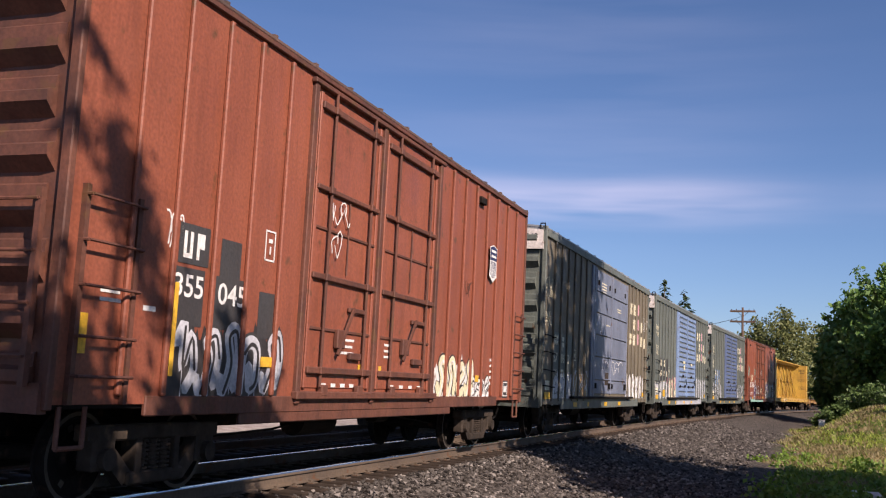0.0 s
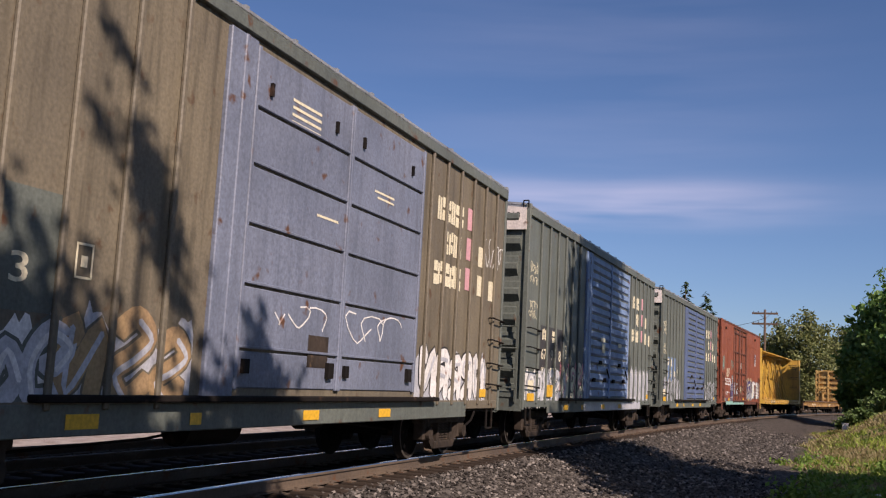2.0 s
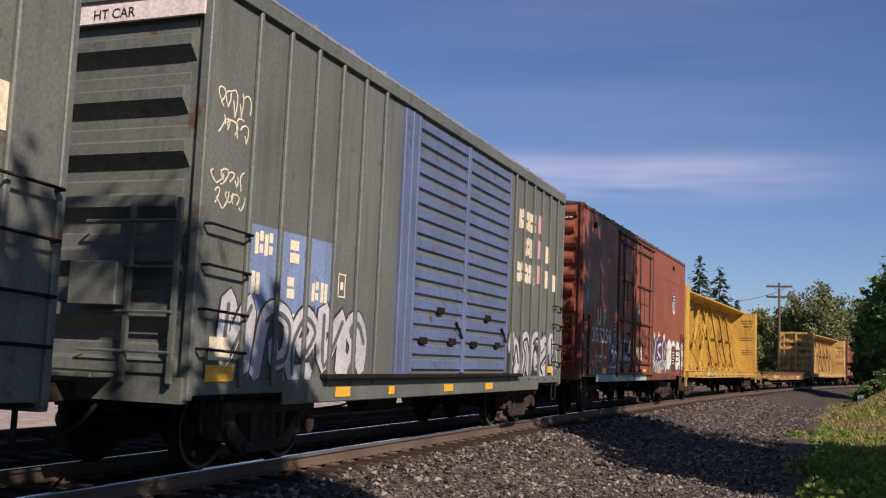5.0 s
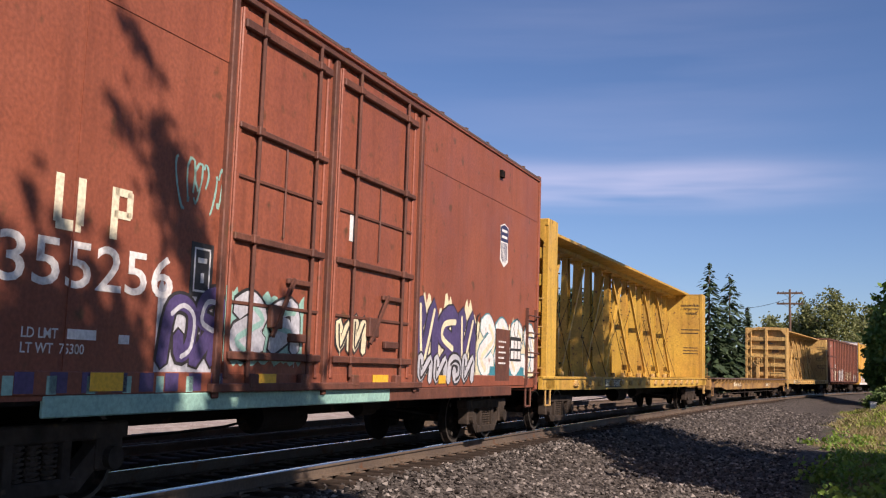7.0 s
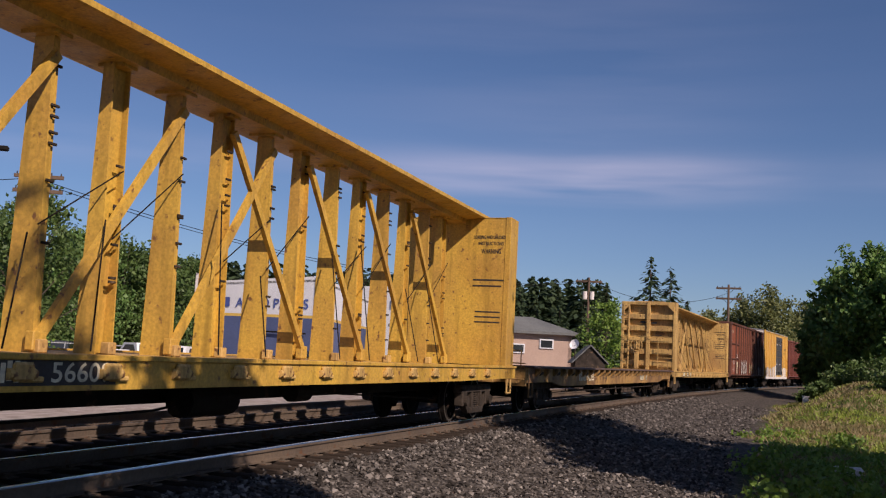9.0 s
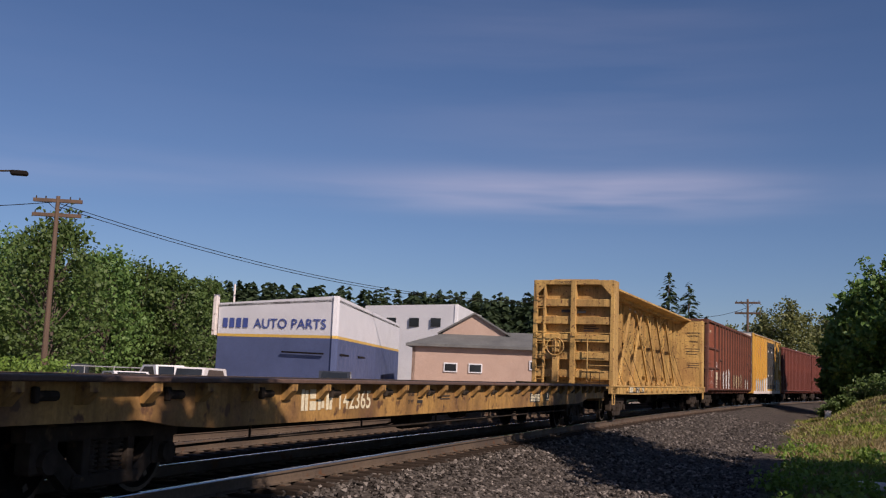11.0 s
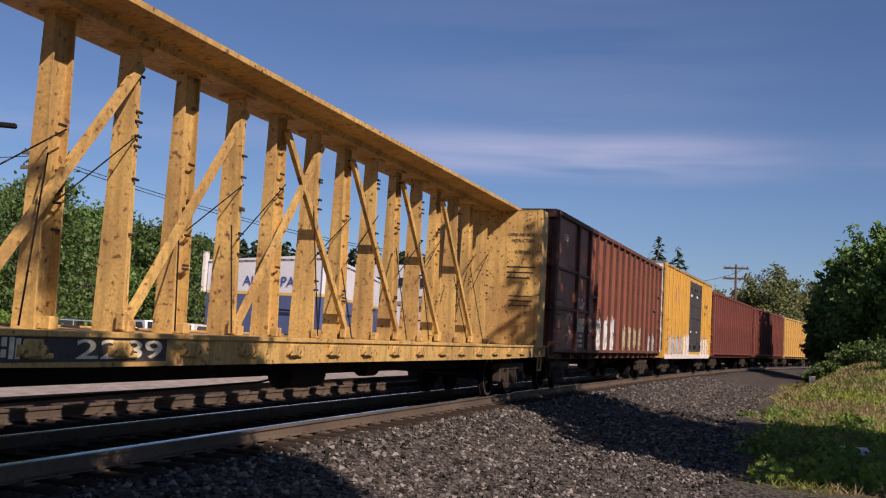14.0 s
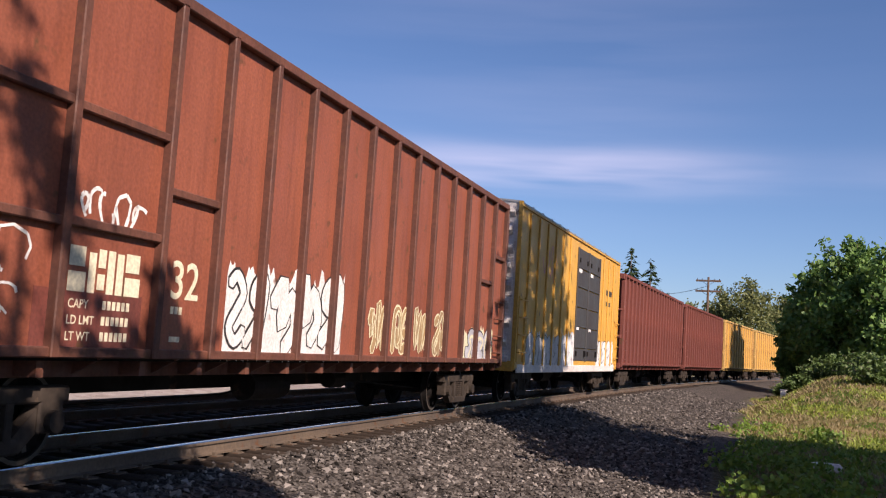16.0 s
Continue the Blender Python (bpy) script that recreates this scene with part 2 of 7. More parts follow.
# ---------------------------------------------------------------- mesh tools
class Shape:
    """Corners and faces of one mesh."""

    def __init__(self):
        self.v, self.f, self.starts = [], [], []

    def add(self, vs, fs):
        k = len(self.v)
        self.starts.append((k, len(self.f)))
        self.v += [tuple(p) for p in vs]
        self.f += [tuple(i + k for i in q) for q in fs]
        return self

    def box(self, x0, x1, y0, y1, z0, z1, m=None):
        vs = [(x, y, z) for x in (x0, x1) for y in (y0, y1) for z in (z0, z1)]
        if m is not None:
            vs = [m @ Vector(p) for p in vs]
        return self.add(vs, [(0, 1, 3, 2), (4, 6, 7, 5), (0, 4, 5, 1), (2, 3, 7, 6), (0, 2, 6, 4), (1, 5, 7, 3)])

    def soft(self, x0, x1, y0, y1, z0, z1, c=0.012, m=None):
        """A box with its edges taken off."""
        bm = bmesh.new()
        bmesh.ops.create_cube(bm, size=1, matrix=Matrix.Translation(((x0 + x1) / 2, (y0 + y1) / 2, (z0 + z1) / 2))
                              @ Matrix.Diagonal((x1 - x0, y1 - y0, z1 - z0, 1)))
        bmesh.ops.bevel(bm, geom=bm.edges[:], offset=c, segments=1, affect="EDGES")
        bm.verts.index_update()
        vs = [(m @ q.co) if m is not None else q.co[:] for q in bm.verts]
        fs = [[q.index for q in f.verts] for f in bm.faces]
        bm.free()
        return self.add(vs, fs)

    def beam(self, p, q, w, h, up=(0, 0, 1)):
        """A bar of w by h from p to q."""
        p, q = Vector(p), Vector(q)
        d = (q - p).normalized()
        a = d.cross(Vector(up))
        a = a.normalized() if a.length > 1e-4 else Vector((1, 0, 0))
        b = a.cross(d).normalized()
        vs = [o + a * s * w / 2 + b * t * h / 2 for o in (p, q) for s, t in ((-1, -1), (1, -1), (1, 1), (-1, 1))]
        return self.add(vs, [(3, 2, 1, 0), (4, 5, 6, 7), (0, 1, 5, 4), (1, 2, 6, 5), (2, 3, 7, 6), (3, 0, 4, 7)])

    def rod(self, p, q, r, n=8, r2=None):
        p, q = Vector(p), Vector(q)
        d = (q - p).normalized()
        a = d.orthogonal().normalized()
        b = d.cross(a)
        r2 = r if r2 is None else r2
        vs = [o + (a * math.cos(2 * math.pi * i / n) + b * math.sin(2 * math.pi * i / n)) * rr
              for o, rr in ((p, r), (q, r2)) for i in range(n)]
        fs = [(i, (i + 1) % n, n + (i + 1) % n, n + i) for i in range(n)] + [tuple(range(n))[::-1], tuple(range(n, 2 * n))]
        return self.add(vs, fs)

    def pipe(self, pts, r, n=6):
        for p, q in zip(pts, pts[1:]):
            self.rod(p, q, r, n)
        return self

    def prism(self, outline, x0, x1):
        """An outline in y and z pushed through from x0 to x1."""
        n = len(outline)
        vs = [(x, y, z) for x in (x0, x1) for y, z in outline]
        return self.add(vs, [(i, (i + 1) % n, n + (i + 1) % n, n + i) for i in range(n)]
                        + [tuple(range(n))[::-1], tuple(range(n, 2 * n))])

    def sheet(self, outline, y0, y1):
        """An outline in x and z pushed through from y0 to y1."""
        n = len(outline)
        vs = [(x, y, z) for y in (y0, y1) for x, z in outline]
        return self.add(vs, [(i, (i + 1) % n, n + (i + 1) % n, n + i) for i in range(n)]
                        + [tuple(range(n))[::-1], tuple(range(n, 2 * n))])

    def spin(self, profile, n=24, axis="x"):
        """A profile of (along, radius) turned about an axis."""
        k = len(profile)
        vs = []
        for i in range(n):
            c, s = math.cos(2 * math.pi * i / n), math.sin(2 * math.pi * i / n)
            vs += [(a, r * c, r * s) if axis == "x" else (r * c, r * s, a) for a, r in profile]
        fs = [(i * k + j, i * k + j + 1, ((i + 1) % n) * k + j + 1, ((i + 1) % n) * k + j) for i in range(n) for j in range(k - 1)]
        return self.add(vs, fs)

    def mesh(self, name, material):
        me = bpy.data.meshes.new(name)
        me.from_pydata(self.v, [], self.f)
        bm = bmesh.new()
        bm.from_mesh(me)
        bmesh.ops.recalc_face_normals(bm, faces=bm.faces)
        bm.to_mesh(me)
        bm.free()
        me.materials.append(material)
        return me


APART = {"name_block": "letter_block", "marking": "marking", "end_wall": "end_rib", "door_rail": "door_rail", "tie_cable": "tie_cable",
         "stiffener": "stiffener", "windscreen": "windscreen", "door_beam": "door_beam", "plug_door": "door_stile", "lap_seam": "lap_seam",
         "corner_post": "corner_post", "roof_seam": "roof_seam", "door_frame": "door_frame", "dark_patch": "dark_patch", "spray_block": "spray_block",
         "side_rail": "side_rail", "end_rib": "end_rib", "bulkhead_rib": "bulkhead_rib", "door_latch": "door_latch", "insulator": "insulator",
         "roof_bracket": "roof_bracket", "sliding_door": "door_stile", "badge_bar": "badge_bar", "badge_stripe": "badge_stripe", "sign_block": "sign_block",
         "pink_square": "pink_square", "cream_square": "cream_square", "transformer": "transformer", "brace": "brace", "light_rail": "light_rail"}


def part(name, shape, material, parent, label=""):
    if name in APART and len(shape.starts) > 1:
        # pieces that stand apart are objects of their own
        first = None
        ends = shape.starts[1:] + [(len(shape.v), len(shape.f))]
        for (v0, f0), (v1, f1) in zip(shape.starts, ends):
            s = Shape().add(shape.v[v0:v1], [[i - v0 for i in f] for f in shape.f[f0:f1]])
            ob = new(name if first is None else APART[name], s.mesh(name, material))
            ob.parent = parent
            first = first or tagged(ob, label)
        return first
    ob = new(name, shape.mesh(name, material))
    ob.parent = parent
    return tagged(ob, label)


def repeats(name, shape, material, parent, places):
    """Alike parts on one mesh, each an object of its own."""
    me = shape.mesh(name, material)
    for p in places:
        ob = new(name, me)
        ob.parent, ob.location = parent, p


def thing(name, label, category, group="", m=None):
    ob = new(name)
    ob.empty_display_size = 0.3
    if m is not None:
        ob.matrix_basis = m
    return tagged(ob, label, category, group)


SIDEWAYS = Matrix(((0, 0, 1, 0), (1, 0, 0, 0), (0, 1, 0, 0), (0, 0, 0, 1)))      # writing on the near side
ENDWAYS = Matrix(((1, 0, 0, 0), (0, 0, -1, 0), (0, 1, 0, 0), (0, 0, 0, 1)))      # writing on the near end


def lettering(text, height, material, parent, place, way=SIDEWAYS, width=None, name="lettering"):
    """Writing in the built-in font, its lower left corner at place."""
    cu = bpy.data.curves.new(name, "FONT")
    cu.body, cu.size, cu.resolution_u = text, height / 0.72, 3
    cu.extrude, cu.offset = 0.001, 0.012 * height
    tmp = bpy.data.objects.new(name, cu)
    me = bpy.data.meshes.new_from_object(tmp)
    bpy.data.objects.remove(tmp)
    xs = [v.co.x for v in me.vertices]
    k = (width / (max(xs) - min(xs))) if width else 1.0
    for v in me.vertices:
        v.co.x = (v.co.x - min(xs)) * k
    me.transform(Matrix.Translation(place) @ way)
    me.materials.clear()
    me.materials.append(material)
    ob = new(name, me)
    ob.parent = parent
    return ob


def bars(parent, material, x, rows, name="marking"):
    """Plain bars for marks: rows of (y, z, width, height)."""
    s = Shape()
    for y, z, w, h in rows:
        s.box(x, x + 0.003, y, y + w, z, z + h)
    return part(name, s, material, parent)


def blocks(y, z, w, h, kind):
    """One letter-sized block, slit by the bridges of its stencil."""
    if kind % 3 == 0:
        return [(y, z, w * 0.43, h), (y + w * 0.57, z, w * 0.43, h * 0.96)]
    if kind % 3 == 1:
        return [(y, z, w, h * 0.44), (y, z + h * 0.56, w * 0.9, h * 0.44)]
    return [(y, z, w * 0.42, h * 0.9), (y + w * 0.56, z + h * 0.08, w * 0.44, h * 0.36), (y + w * 0.56, z + h * 0.58, w * 0.44, h * 0.42)]


def end_bars(parent, material, y, rows, name="marking"):
    s = Shape()
    for x, z, w, h in rows:
        s.box(x, x + w, y - 0.003, y, z, z + h)
    return part(name, s, material, parent)


def flat(shape, outline, x, grow=0.0):
    cy, cz = sum(p[0] for p in outline) / len(outline), sum(p[1] for p in outline) / len(outline)
    pts = []
    for y, z in outline:
        d = math.hypot(y - cy, z - cz) or 1
        pts.append((y + (y - cy) / d * grow, z + (z - cz) / d * grow))
    n = len(pts)
    shape.add([(x, cy, cz)] + [(x, y, z) for y, z in pts], [(0, i + 1, (i + 1) % n + 1) for i in range(n)])


FORMS = (((0.9, 0.08), (0.2, 0.04), (0.08, 0.55), (0.45, 0.95), (0.9, 0.75), (0.62, 0.42), (0.38, 0.5)), ((0.92, 0.0), (0.86, 0.95), (0.22, 0.12), (0.1, 1.0), (0.3, 0.8)),
         ((0.1, 0.85), (0.5, 1.0), (0.88, 0.75), (0.5, 0.5), (0.1, 0.26), (0.45, 0.0), (0.95, 0.2)), ((0.88, 0.0), (0.85, 0.95), (0.25, 0.92), (0.12, 0.66), (0.7, 0.5), (0.05, 0.05)),
         ((0.02, 0.0), (0.12, 0.8), (0.5, 1.0), (0.92, 0.8), (0.92, 0.3), (0.6, 0.16), (0.48, 0.5)), ((0.02, 0.65), (0.3, 1.0), (0.42, 0.35), (0.68, 0.8), (0.97, 0.35), (0.66, 0.0)),
         ((0.02, 0.25), (0.28, 0.0), (0.55, 0.5), (0.28, 0.85), (0.66, 1.0), (0.96, 0.6), (0.88, 0.05)))


def ribbon(shape, pts, x, wide):
    """A flat stroke of even width through pts, bent smoothly."""
    fine = []
    for i in range(len(pts) - 1):
        a, b, c, d = pts[max(0, i - 1)], pts[i], pts[i + 1], pts[min(len(pts) - 1, i + 2)]
        for k in range(4):
            t = k / 4
            fine.append(tuple(0.5 * (2 * b[j] + (c[j] - a[j]) * t + (2 * a[j] - 5 * b[j] + 4 * c[j] - d[j]) * t * t + (3 * b[j] - a[j] - 3 * c[j] + d[j]) * t ** 3) for j in (0, 1)))
    fine.append(pts[-1])
    n = len(fine)
    dirs = []
    for i in range(n):
        p, q = fine[max(0, i - 1)], fine[min(n - 1, i + 1)]
        ln = math.hypot(q[0] - p[0], q[1] - p[1]) or 1
        dirs.append(((q[0] - p[0]) / ln, (q[1] - p[1]) / ln))
    r = wide / 2
    left = [(y - d[1] * r, z + d[0] * r) for (y, z), d in zip(fine, dirs)]
    right = [(y + d[1] * r, z - d[0] * r) for (y, z), d in zip(fine, dirs)]
    cap0 = (fine[0][0] - dirs[0][0] * r * 0.7, fine[0][1] - dirs[0][1] * r * 0.7)
    cap1 = (fine[-1][0] + dirs[-1][0] * r * 0.7, fine[-1][1] + dirs[-1][1] * r * 0.7)
    # the stroke rises by a hair along its length, so that it may cross itself
    rise = [x + 0.00003 * i for i in range(n)]
    vs = [(h, *q) for h, q in zip(rise, left)] + [(h, *q) for h, q in zip(rise, right)] + [(x, *cap0), (rise[-1], *cap1)]
    shape.add(vs, [(i, i + 1, n + i + 1, n + i) for i in range(n - 1)] + [(0, 2 * n, n), (n - 1, 2 * n + 1, 2 * n - 1)])


def graffiti(parent, seed, y, z, w, h, count, fill, line, glow=None, x=1.443):
    """Sprayed bent strokes that run into each other, each with a dark outline, over a ragged cloud of the halo colour."""
    rng = random.Random(seed)
    count = max(count, 2)
    if glow:
        cloud = Shape()
        n = 12 * count
        tops = [z + h * (0.92 + 0.12 * math.sin(i * 6.283 / 12 + seed) + 0.07 * math.sin(i * 2.1 + seed) + rng.uniform(-0.06, 0.06)) for i in range(n + 1)]
        feet = [z - rng.uniform(0.02, 0.10) for i in range(n + 1)]
        along = [y - 0.04 * w + 1.08 * w * i / n for i in range(n + 1)]
        cloud.add([(x, a, b) for a, b in zip(along, feet)] + [(x, a, b) for a, b in zip(along, tops)], [(i, i + 1, n + i + 2, n + i + 1) for i in range(n)])
        part("spray_cloud", cloud, glow, parent)
    cell = w / count
    for i in range(count):
        form = rng.choice(FORMS)
        tall, wide = h * rng.uniform(0.8, 1.0), cell * rng.uniform(0.95, 1.15)
        y0, z0, slant = y + cell * i + rng.uniform(-0.05, 0.05) * cell, z + rng.uniform(0.02, 0.1) * h, rng.uniform(-0.05, 0.18)
        pts = [(y0 + wide * (0.08 + 0.84 * a) + slant * tall * b, z0 + tall * (0.08 + 0.84 * b) + rng.uniform(-0.03, 0.03) * h) for a, b in form]
        thick = min(cell * 0.33, h * 0.30) * rng.uniform(0.9, 1.15)
        k = 0.0008 * (i % 3)
        body = Shape()
        ribbon(body, pts, x + 0.008 + k, thick)
        letter = part("sprayed_stroke", body, fill, parent, "thick sprayed stroke that cannot be read")
        for _ in range(2):
            dy, dz = pts[rng.randrange(len(pts))]
            part("paint_drip", Shape().box(x + 0.0072 + k, x + 0.0077 + k, dy, dy + 0.014, max(z - 0.1, dz - rng.uniform(0.15, 0.4)), dz), fill, letter)
        edge = Shape()
        ribbon(edge, pts, x + 0.004 + k, thick + rng.uniform(0.05, 0.08))
        part("spray_outline", edge, line, letter)
        tone = Shape()
        ribbon(tone, [(a + thick * 0.12, b - thick * 0.15) for a, b in pts[1:-1]] if len(pts) > 4 else pts[:3], x + 0.0105 + k, thick * 0.3)
        part("spray_shine", tone, glow or line, letter)


def scribble(parent, seed, y, z, w, h, material, x=1.445, turns=16, thick=0.022):
    """A thin sprayed tag."""
    rng = random.Random(seed)
    s = Shape()
    letters = max(2, turns // 4)
    for k in range(letters):
        cy, cz = y + w * (k + 0.5) / letters, z + h * rng.uniform(0.35, 0.6)
        ry, rz = w / letters * rng.uniform(0.35, 0.7), h * rng.uniform(0.3, 0.55)
        a0, sweep, bend = rng.uniform(0, 6.28), rng.choice((-1, 1)) * rng.uniform(2.5, 6.5), rng.uniform(-0.6, 0.9)
        last = None
        for i in range(9):
            a = a0 + sweep * i / 8
            p = (cy + ry * math.cos(a) + 0.35 * ry * math.sin(2 * a) + (i - 4) * ry * 0.16, cz + rz * math.sin(a) * (1 + bend * math.cos(a) * 0.5))
            if last:
                s.beam((x, *last), (x, *p), thick * rng.uniform(0.7, 1.1), 0.002, up=(1, 0, 0))
            last = p
    part("sprayed_tag", s, material, parent)


# ---------------------------------------------------------------- running gear
WHEEL_R = 0.455


def make_truck():
    """A two-axle freight truck: bolster, side frames, springs and wheelsets."""
    s = Shape().soft(-1.0, 1.0, -0.17, 0.17, 0.42, 0.70)
    s.soft(-0.35, 0.35, -0.3, 0.3, 0.60, 0.78)
    truck = new("truck", s.mesh("truck", BLACK))
    for side in (-1, 1):
        f = Shape()
        x0, x1 = (0.93, 1.13) if side > 0 else (-1.13, -0.93)
        f.soft(x0, x1, -1.12, 1.12, 0.62, 0.78, 0.02)
        f.soft(x0, x1, -0.48, 0.48, 0.17, 0.31, 0.02)
        for e in (-1, 1):
            f.beam(((x0 + x1) / 2, e * 0.46, 0.24), ((x0 + x1) / 2, e * 0.92, 0.64), 0.18, 0.13, up=(1, 0, 0))
            f.soft(x0, x1, e * 0.88 - 0.17, e * 0.88 + 0.17, 0.34, 0.66, 0.02)
            f.soft(x0, x1, e * 0.33 - 0.05, e * 0.33 + 0.05, 0.28, 0.64, 0.01)
            f.rod((x1 if side > 0 else x0, e * 0.88, WHEEL_R), ((x1 + 0.07) if side > 0 else (x0 - 0.07), e * 0.88, WHEEL_R), 0.11, 12)
        part("side_frame", f, GRIME, truck)
        g = Shape()
        for y in (-0.19, 0.0, 0.19):
            for i in range(7):
                z = 0.32 + i * 0.045
                g.rod(((x0 + x1) / 2, y, z), ((x0 + x1) / 2, y, z + 0.022), 0.088, 10)
            g.rod(((x0 + x1) / 2, y, 0.31), ((x0 + x1) / 2, y, 0.64), 0.06, 8)
        part("spring", g, GRIME, truck)
    for e in (-1, 1):
        w = Shape().rod((-0.95, 0, 0), (0.95, 0, 0), 0.085, 12)
        for side in (-1, 1):
            w.spin([(side * a, r) for a, r in ((0.66, 0.10), (0.66, 0.24), (0.70, 0.38), (0.68, 0.485), (0.705, 0.485), (0.715, WHEEL_R),
                                               (0.80, WHEEL_R - 0.008), (0.80, 0.385), (0.755, 0.37), (0.74, 0.22), (0.80, 0.15), (0.80, 0.0))], 26)
        ws = part("wheelset", w, BLACK, truck)
        ws.location = (0, e * 0.88, WHEEL_R)
        t = Shape()
        for side in (-1, 1):
            t.spin([(side * 0.803, WHEEL_R - 0.012), (side * 0.803, WHEEL_R - 0.055)], 26)
        # a worn bright ring and casting marks, which turn with the wheel
        for a in (0.4, 2.5, 4.6):
            t.box(0.795, 0.806, -0.03, 0.03, 0.27, 0.33, Matrix.Rotation(a, 4, "X"))
        rim = part("rim", t, TREAD, truck)
        rim.parent = ws
        WHEELS.append(ws)
    return truck


WHEELS, CARS, TRUCK = [], [], []


def running_gear(car, h, inset=2.1, z=0.0):
    """Trucks, couplers, brake gear under a car that is 2 h long."""
    for y in (-h + inset, h - inset):
        if not TRUCK:
            TRUCK.append(make_truck())
            t = TRUCK[0]
        else:
            t = copy_thing(TRUCK[0], pose(0, 0, 0))
            WHEELS.extend(c for c in t.children if c.name.startswith("wheelset"))
        t.location = (0, y, z)
        t.parent = car
    for e in (-1, 1):
        c = Shape().soft(-0.12, 0.12, min(e * (h - 0.2), e * (h + 0.62)), max(e * (h - 0.2), e * (h + 0.62)), 0.76, 0.96)
        y0, y1 = sorted((e * (h + 0.50), e * (h + 0.82)))
        c.soft(-0.19, 0.16, y0, y1, 0.72, 1.02, 0.04)
        part("coupler", c, GRIME, car)
        a = Shape().pipe([(0.35, e * (h - 0.05), 0.8), (0.38, e * (h + 0.3), 0.55), (0.34, e * (h + 0.6), 0.42), (0.28, e * (h + 0.82), 0.50)], 0.026)
        part("air_hose", a, BLACK, car)


def brake_gear(car, h, z=0.62):
    s = Shape().soft(-0.16, 0.16, -h + 0.6, h - 0.6, z, z + 0.34)
    part("centre_sill", s, BLACK, car)
    b = Shape().rod((0.55, -1.6, z + 0.05), (0.55, -0.5, z + 0.05), 0.2, 14)
    b.rod((0.5, 1.4, z + 0.1), (0.5, 1.9, z + 0.1), 0.14, 12)
    b.pipe([(0.45, -h + 3, z - 0.12), (0.45, -2, z - 0.05), (0.5, -1.6, z)], 0.016)
    b.pipe([(0.5, 1.9, z + 0.1), (0.5, h - 3, z - 0.15)], 0.016)
    part("brake_gear", b, BLACK, car)


def ladder(car, material, y0, y1, zs, z_top, x=1.45, stile=True, out=0.10, sag=0.0):
    s = Shape()
    for z in zs:
        s.pipe([(x, y0, z), (x + out, y0 + 0.01, z), (x + out, y1 - 0.01, z - sag), (x, y1, z - sag)], 0.016)
    if stile:
        for y in (y0 + 0.02, y1 - 0.02):
            s.box(x - 0.01, x + 0.045, y - 0.03, y + 0.03, zs[0] - 0.25, z_top)
    part("ladder", s, material, car)


def step(car, material, y, z, x=1.42):
    s = Shape().pipe([(x, y - 0.17, z), (x, y - 0.17, z - 0.36), (x, y + 0.17, z - 0.36), (x, y + 0.17, z)], 0.024)
    part("step", s, material, car)


# ---------------------------------------------------------------- ground and track
def smooth(a, b, v):
    t = max(0.0, min(1.0, (v - a) / (b - a)))
    return t * t * (3 - 2 * t)


def beside(x, y):
    """Metres to the right of the track's middle."""
    cx, _, _ = rail_line(max(y, 0.0)) if y < 160 else rail_line(160.0)
    return x - cx


def height(x, y):
    d = beside(x, y)
    z = -0.24 - 0.34 * smooth(1.5, 3.6, d) - 0.12 * smooth(4.0, 6.0, d)
    z -= 0.22 * smooth(1.6, 2.6, -d)
    z += 0.30 * smooth(5.5, 7.5, d) * (1 - smooth(10, 16, y))
    bank = smooth(6.0, 10.5, d) * smooth(33, 56, y)
    z += 1.75 * bank * (1 - 0.3 * smooth(90, 160, y))
    z += 0.10 * (noise.noise(Vector((x * 0.35, y * 0.35, 0))) + 0.5 * noise.noise(Vector((x * 1.1, y * 1.1, 3)))) * smooth(2.2, 4.5, abs(d))
    return z


def green(x, y):
    """How much grass grows there."""
    d = beside(x, y)
    edge = 6.5 + 0.9 * noise.noise(Vector((x * 0.3, y * 0.22, 7))) - 1.2 * smooth(28, 60, y)
    g = smooth(edge, edge + 1.0, d) * smooth(15.0, 17.5, y + 0.5 * noise.noise(Vector((x, y, 1))))
    far = smooth(9.0, 13.0, -d) * smooth(75, 95, y + 0.5 * x)
    return max(g, far)


